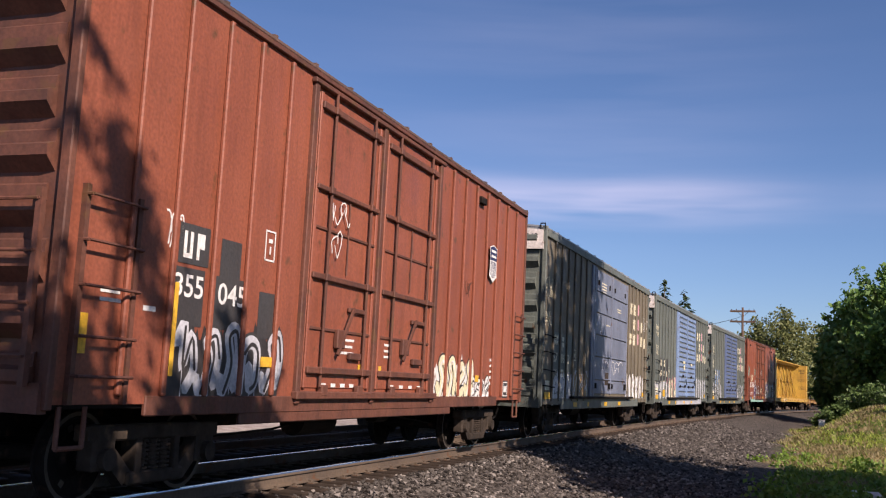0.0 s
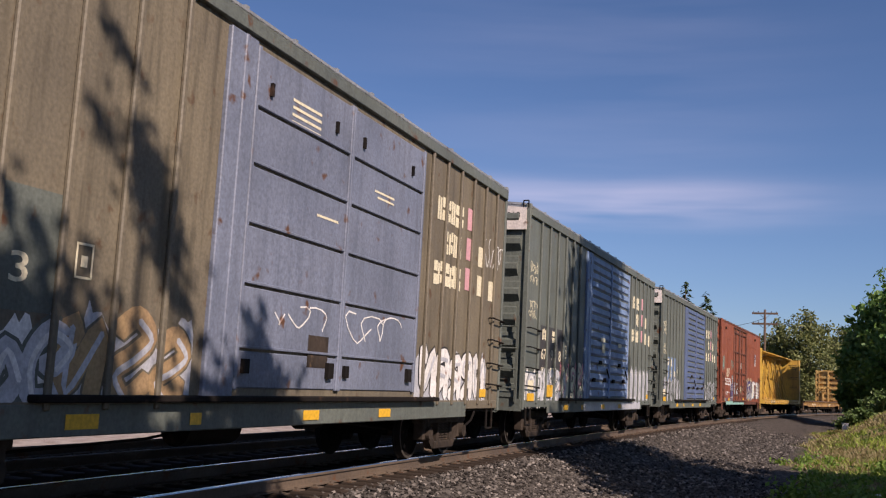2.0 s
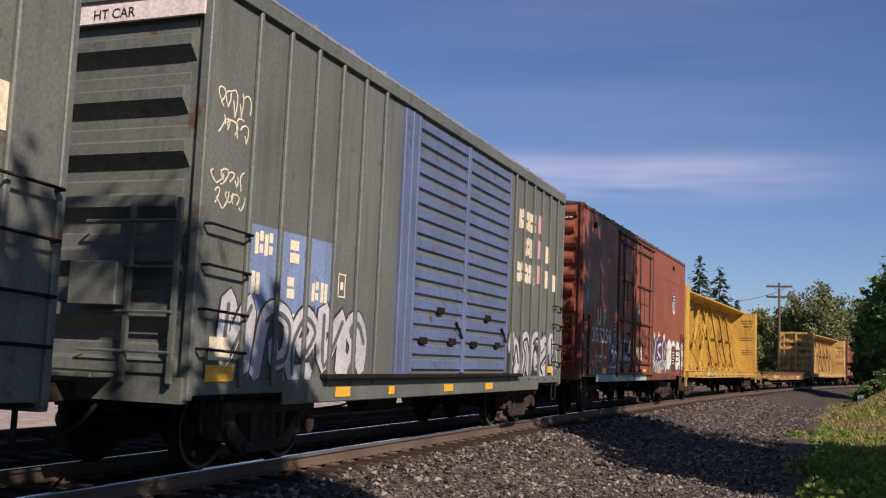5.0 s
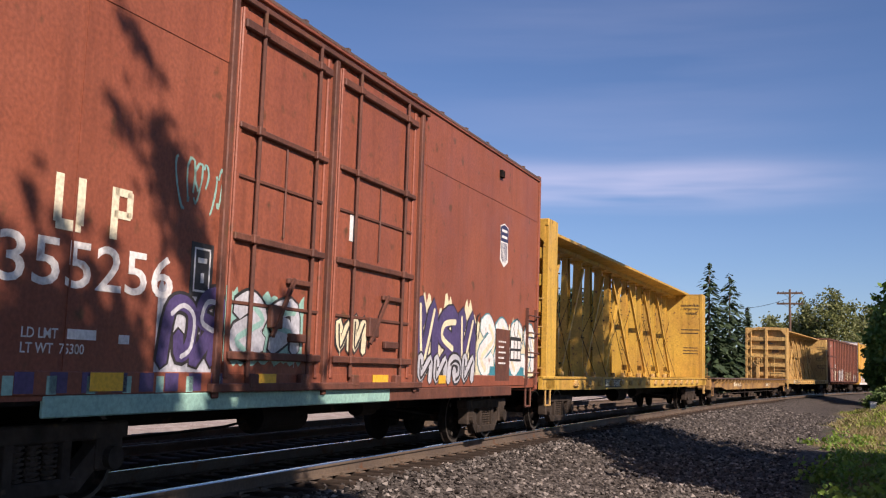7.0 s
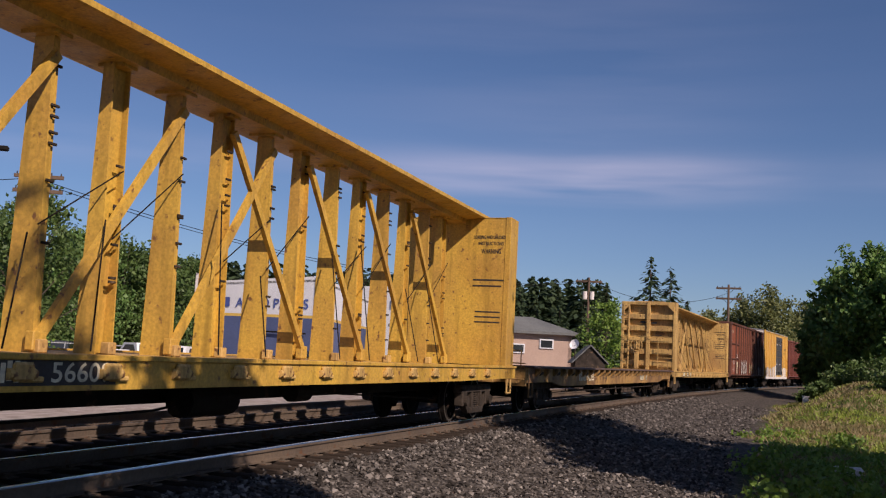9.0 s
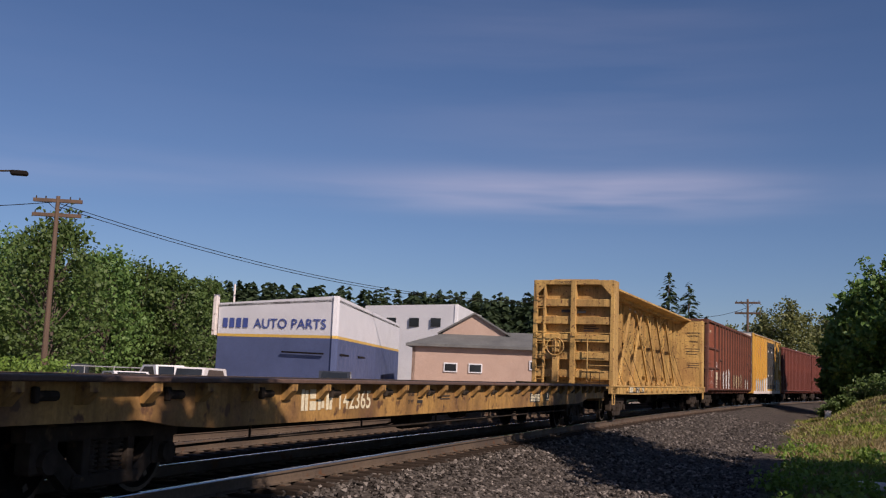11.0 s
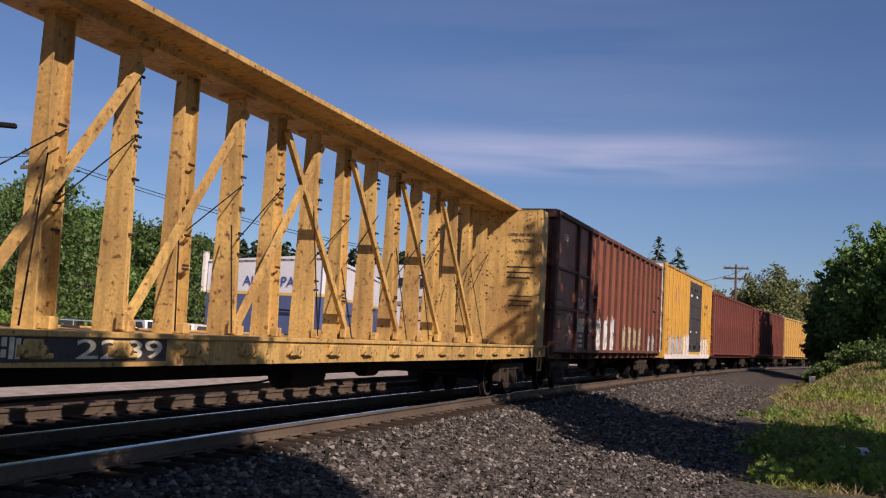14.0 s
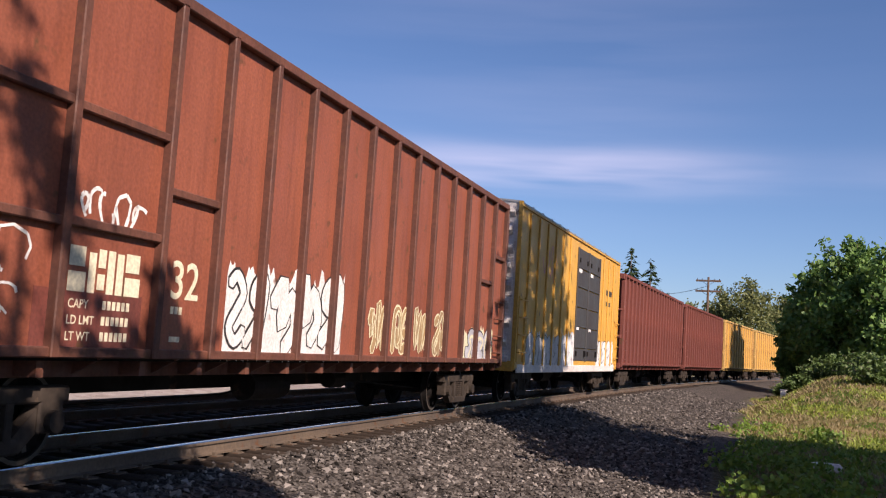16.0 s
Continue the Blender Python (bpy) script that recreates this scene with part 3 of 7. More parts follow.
def ground():
    xs = [-700, -400, -220, -140, -100, -75, -55, -42, -34, -28, -24, -21, -18] + [-16 + 0.5 * i for i in range(65)] + [18, 21, 25, 32, 45, 70, 120, 220, 400, 700]
    ys = [-300, -120, -60, -30, -15, -8, -4, 0, 3, 5] + [6 + 0.5 * i for i in range(110)] + [63, 66, 70, 75, 82, 90, 100, 115, 135, 160, 200, 260, 350, 500, 800, 1200]
    vs = [(x, y, height(x, y)) for y in ys for x in xs]
    n = len(xs)
    fs = [(j * n + i, j * n + i + 1, (j + 1) * n + i + 1, (j + 1) * n + i) for j in range(len(ys) - 1) for i in range(n - 1)]
    me = bpy.data.meshes.new("ground")
    me.from_pydata(vs, [], fs)
    me.shade_smooth()
    at = me.color_attributes.new("growth", "FLOAT_COLOR", "POINT")
    for i, (x, y, z) in enumerate(vs):
        g = green(x, y)
        lot = smooth(5.2, 7.0, -beside(x, y))
        at.data[i].color = (g, lot, 0, 1)
    m = bpy.data.materials.new("ground")
    m.use_nodes = True
    nt = m.node_tree
    nn, l = nt.nodes, nt.links
    b = nn["Principled BSDF"]
    b.inputs["Roughness"].default_value = 0.95
    b.inputs["Specular IOR Level"].default_value = 0.1
    tc = nn.new("ShaderNodeTexCoord")
    att = nn.new("ShaderNodeVertexColor")
    att.layer_name = "growth"
    sp = nn.new("ShaderNodeSeparateColor")
    l.new(att.outputs[0], sp.inputs[0])

    def tex(scale, detail=6):
        t = nn.new("ShaderNodeTexNoise")
        t.inputs["Scale"].default_value, t.inputs["Detail"].default_value = scale, detail
        l.new(tc.outputs["Object"], t.inputs[0])
        return t

    def two(src, c1, c2, a=0.35, z=0.65):
        r = nn.new("ShaderNodeValToRGB")
        r.color_ramp.elements[0].position, r.color_ramp.elements[1].position = a, z
        r.color_ramp.elements[0].color, r.color_ramp.elements[1].color = (*c1, 1), (*c2, 1)
        l.new(src.outputs[0], r.inputs[0])
        return r

    stones = nn.new("ShaderNodeTexVoronoi")
    stones.inputs["Scale"].default_value = 16
    l.new(tc.outputs["Object"], stones.inputs[0])
    peb = nn.new("ShaderNodeRGBToBW")
    l.new(stones.outputs["Color"], peb.inputs[0])
    gravel = two(peb, (0.022, 0.019, 0.017), (0.135, 0.118, 0.104), 0.2, 0.9)
    lotc = two(tex(3.0, 8), (0.26, 0.215, 0.19), (0.38, 0.33, 0.30))
    grass = two(tex(0.55, 8), (0.065, 0.105, 0.014), (0.20, 0.155, 0.07), 0.42, 0.58)
    m1 = nn.new("ShaderNodeMixRGB")
    l.new(sp.outputs[1], m1.inputs[0])
    l.new(gravel.outputs[0], m1.inputs[1])
    l.new(lotc.outputs[0], m1.inputs[2])
    m2 = nn.new("ShaderNodeMixRGB")
    l.new(sp.outputs[0], m2.inputs[0])
    l.new(m1.outputs[0], m2.inputs[1])
    l.new(grass.outputs[0], m2.inputs[2])
    l.new(m2.outputs[0], b.inputs["Base Color"])
    bp = nn.new("ShaderNodeBump")
    bp.inputs["Strength"].default_value, bp.inputs["Distance"].default_value = 0.8, 0.04
    l.new(stones.outputs["Distance"], bp.inputs["Height"])
    l.new(bp.outputs[0], b.inputs["Normal"])
    me.materials.append(m)
    tagged(new("ground", me), "grey crushed stone and dry grass beside the railway", "ground", kind="structure")


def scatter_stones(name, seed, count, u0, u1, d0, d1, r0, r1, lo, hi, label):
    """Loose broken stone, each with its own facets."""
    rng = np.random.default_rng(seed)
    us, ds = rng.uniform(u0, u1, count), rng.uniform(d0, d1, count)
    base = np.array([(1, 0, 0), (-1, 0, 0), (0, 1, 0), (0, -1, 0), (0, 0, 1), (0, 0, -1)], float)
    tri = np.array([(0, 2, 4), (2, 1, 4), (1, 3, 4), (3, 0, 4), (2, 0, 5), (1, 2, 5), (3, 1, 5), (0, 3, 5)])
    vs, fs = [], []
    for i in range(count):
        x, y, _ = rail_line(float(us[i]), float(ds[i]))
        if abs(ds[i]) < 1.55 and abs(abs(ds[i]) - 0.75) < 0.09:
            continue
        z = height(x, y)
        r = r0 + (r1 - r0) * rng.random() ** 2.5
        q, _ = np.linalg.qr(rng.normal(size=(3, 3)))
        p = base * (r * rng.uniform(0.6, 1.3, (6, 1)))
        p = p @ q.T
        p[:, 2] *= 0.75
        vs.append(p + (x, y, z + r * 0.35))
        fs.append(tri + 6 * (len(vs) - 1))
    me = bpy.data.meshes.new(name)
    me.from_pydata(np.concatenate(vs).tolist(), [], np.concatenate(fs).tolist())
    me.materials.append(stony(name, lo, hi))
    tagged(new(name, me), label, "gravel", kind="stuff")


def track(name, label, off, u0, u1, ties, z=0.0):
    tk = tagged(thing(name, label, "railway track"), kind="structure")
    for g in (-0.75, 0.75):
        for nm, prof, mat_ in (("rail", [(-0.035, -0.012), (-0.035, -0.045), (-0.009, -0.05), (-0.009, -0.15), (-0.07, -0.165), (-0.07, -0.178), (0.07, -0.178), (0.07, -0.165), (0.009, -0.15), (0.009, -0.05), (0.035, -0.045), (0.035, -0.012)], RAILWEB),
                               ("rail_head", [(-0.034, -0.012), (-0.030, 0.0), (0.030, 0.0), (0.034, -0.012)], RAILTOP if off == 0 else RAILWEB)):
            s = Shape()
            k = len(prof)
            us = [u0 + (u1 - u0) * i / 110 for i in range(111)]
            vs = []
            for u in us:
                for dx, dz in prof:
                    x, y, _ = rail_line(u, off + g + dx)
                    vs.append((x, y, z + dz))
            fs = [(i * k + j, i * k + (j + 1) % k, (i + 1) * k + (j + 1) % k, (i + 1) * k + j) for i in range(110) for j in range(k)]
            s.add(vs, fs)
            part(nm, s, mat_, tk)
    tie = Shape().soft(-1.3, 1.3, -0.115, 0.115, -0.20, -0.02, 0.012).mesh("tie", WOOD)
    plate = Shape()
    for g in (-0.75, 0.75):
        plate.box(g - 0.17, g + 0.17, -0.09, 0.09, -0.02, -0.004)
        for e in (-0.1, 0.1):
            plate.box(g + e - 0.02, g + e + 0.02, -0.05, -0.02, -0.004, 0.03)
    plate = plate.mesh("tie_plate", RAILWEB)
    rng = random.Random(5)
    for i in range(ties):
        u = 4.0 + 0.52 * i
        x, y, turn = rail_line(u, off)
        t = new("tie", tie)
        t.parent = tk
        t.matrix_basis = pose(x + rng.uniform(-0.04, 0.04), y, z - 0.176, 0, 0, -math.degrees(turn) + rng.uniform(-1, 1))
        p = new("tie_plate", plate)
        p.parent = t
    return tk


ground()
track("main_track", "main railway track with polished rails on dark ties", 0.0, -25.0, 240.0, 130)
track("siding_track", "rusty siding track with weathered ties", -4.05, -25.0, 160.0, 90, z=-0.06)
scatter_stones("ballast_stone", 1, 15000, 7.5, 26.0, 1.15, 6.6, 0.018, 0.060, (0.018, 0.015, 0.013), (0.27, 0.24, 0.215), "loose grey crushed ballast stone")
scatter_stones("ballast_stone_far", 2, 6000, 26.0, 60.0, 1.2, 6.0, 0.03, 0.075, (0.03, 0.026, 0.023), (0.23, 0.205, 0.185), "loose grey crushed ballast stone")
# stones between the rails: shade under the train is put into their near-black colour
scatter_stones("track_bed_stone", 3, 4500, 5.0, 40.0, -2.3, 1.3, 0.02, 0.045, (0.009, 0.008, 0.007), (0.04, 0.033, 0.028), "brown ballast between the ties, coloured near black for the shade under the train")
scatter_stones("siding_stone", 4, 3500, 8.0, 45.0, -6.2, -2.4, 0.02, 0.05, (0.02, 0.017, 0.015), (0.12, 0.10, 0.085), "brown ballast of the siding")


# ---------------------------------------------------------------- plants
LEAF_MID = leafy("leaf_mid_green", (0.075, 0.13, 0.035), (0.16, 0.235, 0.065))
LEAF_LOT = leafy("leaf_lot_green", (0.05, 0.095, 0.02), (0.11, 0.17, 0.04))
LEAF_DARK = leafy("leaf_dark_green", (0.06, 0.13, 0.03), (0.16, 0.27, 0.065))
LEAF_BANK = leafy("leaf_bank_green", (0.055, 0.125, 0.025), (0.145, 0.25, 0.05))
LEAF_SPRING = leafy("leaf_spring_green", (0.11, 0.20, 0.03), (0.20, 0.30, 0.05))
LEAF_PALE = leafy("leaf_pale_olive", (0.10, 0.12, 0.035), (0.20, 0.215, 0.075))
NEEDLE = leafy("needle_green", (0.028, 0.052, 0.025), (0.07, 0.105, 0.045))
GRASS = leafy("grass_blade", (0.12, 0.18, 0.018), (0.29, 0.34, 0.05))
STRAW = leafy("straw_blade", (0.16, 0.135, 0.05), (0.30, 0.235, 0.115))
WEED = leafy("weed_leaf", (0.09, 0.17, 0.02), (0.19, 0.29, 0.04))
BARK = surface("bark", (0.13, 0.10, 0.08), (0.08, 0.06, 0.05), 0.95, grain=14, bump=0.8, stretch=(2, 2, 0.4))


def leaves(vs, fs, rng, centre, spread, count, size):
    c = np.array(centre)
    p = c + rng.normal(size=(count, 3)) * np.array(spread)
    for q in p:
        a = rng.normal(size=3)
        a /= np.linalg.norm(a)
        b = np.cross(a, rng.normal(size=3))
        b /= np.linalg.norm(b) + 1e-9
        s = size * rng.uniform(0.6, 1.3)
        k = len(vs)
        vs.extend([tuple(q - a * s * 0.5), tuple(q + b * s * 0.32), tuple(q + a * s * 0.5), tuple(q - b * s * 0.32)])
        fs.append((k, k + 1, k + 2, k + 3))


def broad_tree(name, label, place, tall, radius, seed, leaf_mat, clumps=70, per=34, size=0.3, low=0.28, group=""):
    """A tapered trunk, forking limbs, and a crown of leaf clumps with gaps between."""
    rng = np.random.default_rng(seed)
    t = thing(name, label, "tree", group, pose(*place))
    s = Shape()
    pts = [Vector((0, 0, -0.3))]
    for i in range(1, 6):
        pts.append(Vector((rng.normal() * 0.10 * i, rng.normal() * 0.10 * i, tall * 0.16 * i)))
    r = 0.022 * tall
    for i, (p, q) in enumerate(zip(pts, pts[1:])):
        s.rod(p, q, r * (1 - i * 0.17), 8, r * (1 - (i + 1) * 0.17))
    part("trunk", s, BARK, t)
    limb, vs, fs = Shape(), [], []
    for i in range(clumps):
        z = low + (0.97 - low) * rng.random()
        f = (z - low) / (1 - low)
        wide = radius * (0.45 + 0.75 * math.sin(math.pi * min(1, f * 0.82 + 0.12))) * (1 - 0.55 * f ** 3)
        a, rr = rng.uniform(0, 6.283), wide * math.sqrt(rng.uniform(0.1, 1.0))
        c = (math.cos(a) * rr, math.sin(a) * rr, z * tall)
        leaves(vs, fs, rng, c, (radius * 0.13, radius * 0.13, tall * rng.uniform(0.02, 0.06)), per, size)
        if i % 3 == 0:
            root = pts[min(5, max(1, int(z * 4.2)))]
            limb.rod(root, Vector(c), r * 0.22, 5, r * 0.06)
    part("limb", limb, BARK, t)
    me = bpy.data.meshes.new("crown")
    me.from_pydata(vs, [], fs)
    me.materials.append(leaf_mat)
    c = new("crown", me)
    c.parent = t
    return t


def conifer_geometry(vs, fs, rng, x, y, z, tall, radius, rows, per, size):
    for i in range(rows):
        f = i / rows
        rr = radius * (1 - f) ** 0.85 * rng.uniform(0.75, 1.15) + 0.08
        n = max(3, int(per * (1 - f) + 3))
        for j in range(n):
            a = rng.uniform(0, 6.283)
            for t in (0.35, 0.65, 0.95):
                h = z + tall * (0.12 + 0.88 * f) - rr * t * 0.35
                q = np.array((x + math.cos(a) * rr * t, y + math.sin(a) * rr * t, h + rng.normal() * 0.1))
                d = np.array((math.cos(a), math.sin(a), -0.45 + rng.normal() * 0.2))
                b = np.array((-math.sin(a), math.cos(a), rng.normal() * 0.3))
                s = size * rng.uniform(0.7, 1.3) * (1.15 - 0.5 * f)
                k = len(vs)
                vs.extend([tuple(q - d * s * 0.5), tuple(q + b * s * 0.35), tuple(q + d * s * 0.6), tuple(q - b * s * 0.35)])
                fs.append((k, k + 1, k + 2, k + 3))


def conifer(label, place, tall, radius, seed, rows=38, per=18, size=0.62):
    rng = np.random.default_rng(seed)
    t = thing("conifer", label, "tree", "conifers", pose(*place))
    part("trunk", Shape().rod((0, 0, -0.3), (0, 0, tall * 0.97), 0.018 * tall, 8, 0.02), BARK, t)
    vs, fs = [], []
    conifer_geometry(vs, fs, rng, 0, 0, 0, tall, radius, rows, per, size)
    me = bpy.data.meshes.new("crown")
    me.from_pydata(vs, [], fs)
    me.materials.append(NEEDLE)
    c = new("crown", me)
    c.parent = t


def at(az, dist):
    """A place by its bearing left of the track's tangent."""
    return -dist * math.sin(radians(az)), dist * math.cos(radians(az))


def limbed_tree(name, label, place, tall, radius, seed, leaf_mat, limbs=60, per=26, size=0.4, low=0.12, group=""):
    """A trunk with many rising limbs, each clothed in leaves to its own tip, so that the outline is ragged."""
    rng = np.random.default_rng(seed)
    t = thing(name, label, "tree", group, pose(*place))
    r = 0.02 * tall
    trunk = Shape()
    for i in range(5):
        trunk.rod((0.06 * i * math.sin(seed + i), 0, tall * 0.17 * i - 0.2), (0.06 * (i + 1) * math.sin(seed + i + 1), 0, tall * 0.17 * (i + 1)), r * (1 - 0.18 * i), 8, r * (0.82 - 0.18 * i))
    part("trunk", trunk, BARK, t)
    limb, vs, fs = Shape(), [], []
    for i in range(limbs):
        f = (i + rng.random()) / limbs
        a = i * 2.4 + rng.uniform(-0.4, 0.4)
        z0 = tall * (low + (0.80 - low) * f * 0.9)
        out = radius * (0.5 + 0.65 * math.sin(math.pi * min(1.0, 0.22 + f * 0.78))) * rng.uniform(0.72, 1.12)
        rise = tall * (0.05 + 0.20 * f) * rng.uniform(0.7, 1.3)
        p, q = Vector((0, 0, z0)), Vector((math.cos(a) * out, math.sin(a) * out, min(z0 + rise, tall)))
        if f > 0.93:
            q = Vector((math.cos(a) * out * 0.3, math.sin(a) * out * 0.3, tall * rng.uniform(0.92, 1.0)))
        limb.rod(p, q, r * 0.25, 5, 0.015)
        steps = 7
        for k in range(steps):
            c = p.lerp(q, 0.30 + 0.70 * k / (steps - 1)) - Vector((0, 0, 0.15 * (1 - k / steps)))
            g = radius * (0.17 - 0.012 * k)
            leaves(vs, fs, rng, c, (g, g, g * 0.75), per if k < steps - 1 else per // 2, size)
    part("limb", limb, BARK, t)
    me = bpy.data.meshes.new("crown")
    me.from_pydata(vs, [], fs)
    me.materials.append(leaf_mat)
    c = new("crown", me)
    c.parent = t
    return t


def sparse_alder():
    """A thin tree over the eye's shoulder: a bare leader, one full bough and two wispy twigs."""
    rng = np.random.default_rng(91)
    base = Vector((3.1, 1.35, -0.4))
    t = thing("alder_tree", "tall thin tree with few leafy boughs", "tree", "", pose(*base))
    toward = Vector((SUN_X, SUN_Y, math.tan(radians(SUN_UP))))

    def over(y, z, x=3.0):
        """The place at x whose shadow falls y along and z up on the side of the train."""
        return Vector((-SIDE, y, z)) + toward * ((x + SIDE) / SUN_X) - base

    s = Shape()
    top = over(7.75, 2.5)
    s.rod((0, 0, -0.2), top * 0.55, 0.12, 8, 0.08)
    s.rod(top * 0.55, top, 0.08, 8, 0.035)
    part("trunk", s, BARK, t)
    limb, vs, fs = Shape(), [], []
    for a, b, n, per, spread in (((7.45, 3.45), (8.35, 2.35), 13, 34, 0.15), ((7.9, 3.3), (8.15, 2.7), 5, 30, 0.17), ((6.95, 4.45), (7.55, 4.0), 6, 11, 0.055), ((6.85, 3.62), (7.3, 3.35), 5, 10, 0.06), ((8.3, 2.3), (8.6, 1.7), 5, 20, 0.12)):
        p, q = over(*a), over(*b)
        limb.rod(top, q if (q - top).length < (p - top).length else p, 0.02, 5, 0.012)
        limb.rod(p, q, 0.012, 5, 0.016)
        for k in range(n):
            leaves(vs, fs, rng, p.lerp(q, (k + 0.5) / n), (spread, spread, spread), per, 0.15)
    part("limb", limb, BARK, t)
    me = bpy.data.meshes.new("crown")
    me.from_pydata(vs, [], fs)
    me.materials.append(LEAF_MID)
    c = new("crown", me)
    c.parent = t


def planting():
    # right of the line, on the bank
    for az, d, el, r, seed in ((-6.1, 84, 7.0, 3.5, 1), (-4.3, 88, 5.7, 2.4, 2), (-8.9, 80, 7.2, 3.8, 3), (-3.3, 91, 4.0, 1.5, 4)):
        x, y = at(az, d)
        z = height(x, y)
        limbed_tree("broadleaf_tree", "dense green broadleaf tree on the grass bank", (x, y, z), EYE_Z + d * math.tan(radians(el)) - z, r, seed, LEAF_BANK,
                    limbs=70, per=26, size=0.42, low=0.10, group="trees on the bank")
    for az, d, el, r, seed in ((0.6, 178, 4.2, 3.9, 5), (-0.9, 172, 4.8, 4.6, 6), (-2.6, 190, 3.9, 4.6, 7), (2.3, 195, 3.4, 4.0, 8)):
        x, y = at(az, d)
        limbed_tree("budding_tree", "thin-leaved olive green tree in spring leaf", (x, y, -0.3), EYE_Z + d * math.tan(radians(el)) + 0.3, r, seed, LEAF_PALE, limbs=60, per=22, size=0.5, low=0.05, group="trees at the bend")
    for k, (az, d, tall, r) in enumerate(((-3.6, 66, 1.0, 1.0), (-5.0, 62, 1.3, 1.3), (-6.6, 60, 1.5, 1.4), (-4.4, 74, 1.2, 1.3), (-7.4, 52, 1.2, 1.2), (-2.9, 76, 0.9, 1.0))):
        x, y = at(az, d)
        limbed_tree("shrub", "low green shrub on the grass bank", (x, y, height(x, y)), tall, r, 60 + k, LEAF_LOT, limbs=22, per=16, size=0.2, low=0.05, group="shrubs on the bank")
    for az, d, el, r, seed in ((5.65, 95, 6.25, 3.7, 11), (4.55, 97, 5.65, 3.8, 12), (3.6, 120, 3.8, 1.6, 13), (13.0, 120, 4.5, 2.6, 14), (10.7, 135, 4.2, 2.4, 15), (9.3, 140, 4.3, 2.2, 16), (8.1, 132, 4.7, 2.1, 17), (12.0, 140, 3.7, 2.3, 18), (33.2, 92, 4.4, 2.4, 19)):
        x, y = at(az, d)
        conifer("dark green conifer behind the lots", (x, y, -0.4), EYE_Z + d * math.tan(radians(el)) + 0.4, r, seed)
    x, y = at(8.0, 72)
    broad_tree("maple_tree", "bright green young maple tree", (x, y, -0.4), EYE_Z + 72 * math.tan(radians(3.5)) + 0.4, 1.9, 21, LEAF_SPRING, clumps=80, per=44, size=0.26, low=0.06)
    for i, (az, d, el, r) in enumerate(((44.5, 78, 6.6, 4.0), (41.2, 84, 6.0, 4.2), (39.9, 72, 7.2, 3.2), (37.2, 80, 5.5, 3.0), (35.4, 86, 5.1, 3.0), (33.6, 84, 4.7, 3.0), (46.5, 70, 7.0, 4.0), (31.9, 100, 4.4, 3.4), (37.8, 95, 5.2, 3.6), (42.8, 96, 6.2, 4.5))):
        x, y = at(az, d)
        broad_tree("lot_tree", "leafy green tree at the back of the parking lot", (x, y, -0.4), (EYE_Z + d * math.tan(radians(el)) + 0.4) * 1.04, r, 30 + i, LEAF_LOT if i % 3 else LEAF_DARK, clumps=190, per=46, size=0.32, low=0.02, group="trees behind the lot")
    # far woods along the horizon
    rng = np.random.default_rng(77)
    vs, fs = [], []
    for i in range(430):
        az, d = rng.uniform(8, 50), rng.uniform(170, 230)
        x, y = at(az, d)
        conifer_geometry(vs, fs, rng, x, y, 0.0, EYE_Z + d * math.tan(radians(rng.uniform(4.05, 5.0))), rng.uniform(2.6, 4.2), 18, 9, 1.7)
    for i in range(60):
        az, d = rng.uniform(-14, 8), rng.uniform(190, 260)
        x, y = at(az, d)
        conifer_geometry(vs, fs, rng, x, y, 0.0, d * math.tan(radians(rng.uniform(1.8, 2.9))), rng.uniform(2.4, 3.6), 12, 6, 1.8)
    me = bpy.data.meshes.new("far_woods")
    me.from_pydata(vs, [], fs)
    me.materials.append(NEEDLE)
    tagged(new("far_woods", me), "dark conifer woods along the horizon", "woods", kind="stuff")
    # tall trees beside the camera, known by their shadows on the train and the stone
    sparse_alder()
    broad_tree("alder_tree", "short leafy tree that shades the track", (3.8, -0.2, -0.4), 10.7, 1.65, 93, LEAF_MID, clumps=120, per=70, size=0.26, low=0.40)
    broad_tree("alder_tree", "tall leafy tree that shades the track", (7.2, 19.2, -0.5), 18.6, 3.3, 92, LEAF_MID, clumps=190, per=46, size=0.40, low=0.30)
    broad_tree("alder_tree", "slender leafy tree that shades the track", (3.3, 3.5, -0.4), 9.6, 1.3, 94, LEAF_MID, clumps=95, per=65, size=0.26, low=0.56)
    broad_tree("alder_tree", "broad leafy tree that shades the verge", (8.2, 15.9, -0.5), 12.2, 3.3, 95, LEAF_MID, clumps=230, per=80, size=0.42, low=0.22)
    broad_tree("alder_tree", "low leafy tree that shades the verge", (8.9, 23.4, -0.3), 7.6, 2.0, 96, LEAF_MID, clumps=110, per=60, size=0.34, low=0.40)
    # hedge at the lot
    rng = np.random.default_rng(5)
    vs, fs = [], []
    for i in range(150):
        az = rng.uniform(38.6, 46.0)
        x, y = at(az, 47 + rng.uniform(-1, 1))
        leaves(vs, fs, rng, (x, y, rng.uniform(-0.3, 1.25)), (0.3, 0.3, 0.15), 40, 0.2)
    me = bpy.data.meshes.new("hedge")
    me.from_pydata(vs, [], fs)
    me.materials.append(LEAF_SPRING)
    tagged(new("hedge", me), "clipped bright green hedge by the lot", "hedge")
    # grass and weeds
    rng = np.random.default_rng(8)
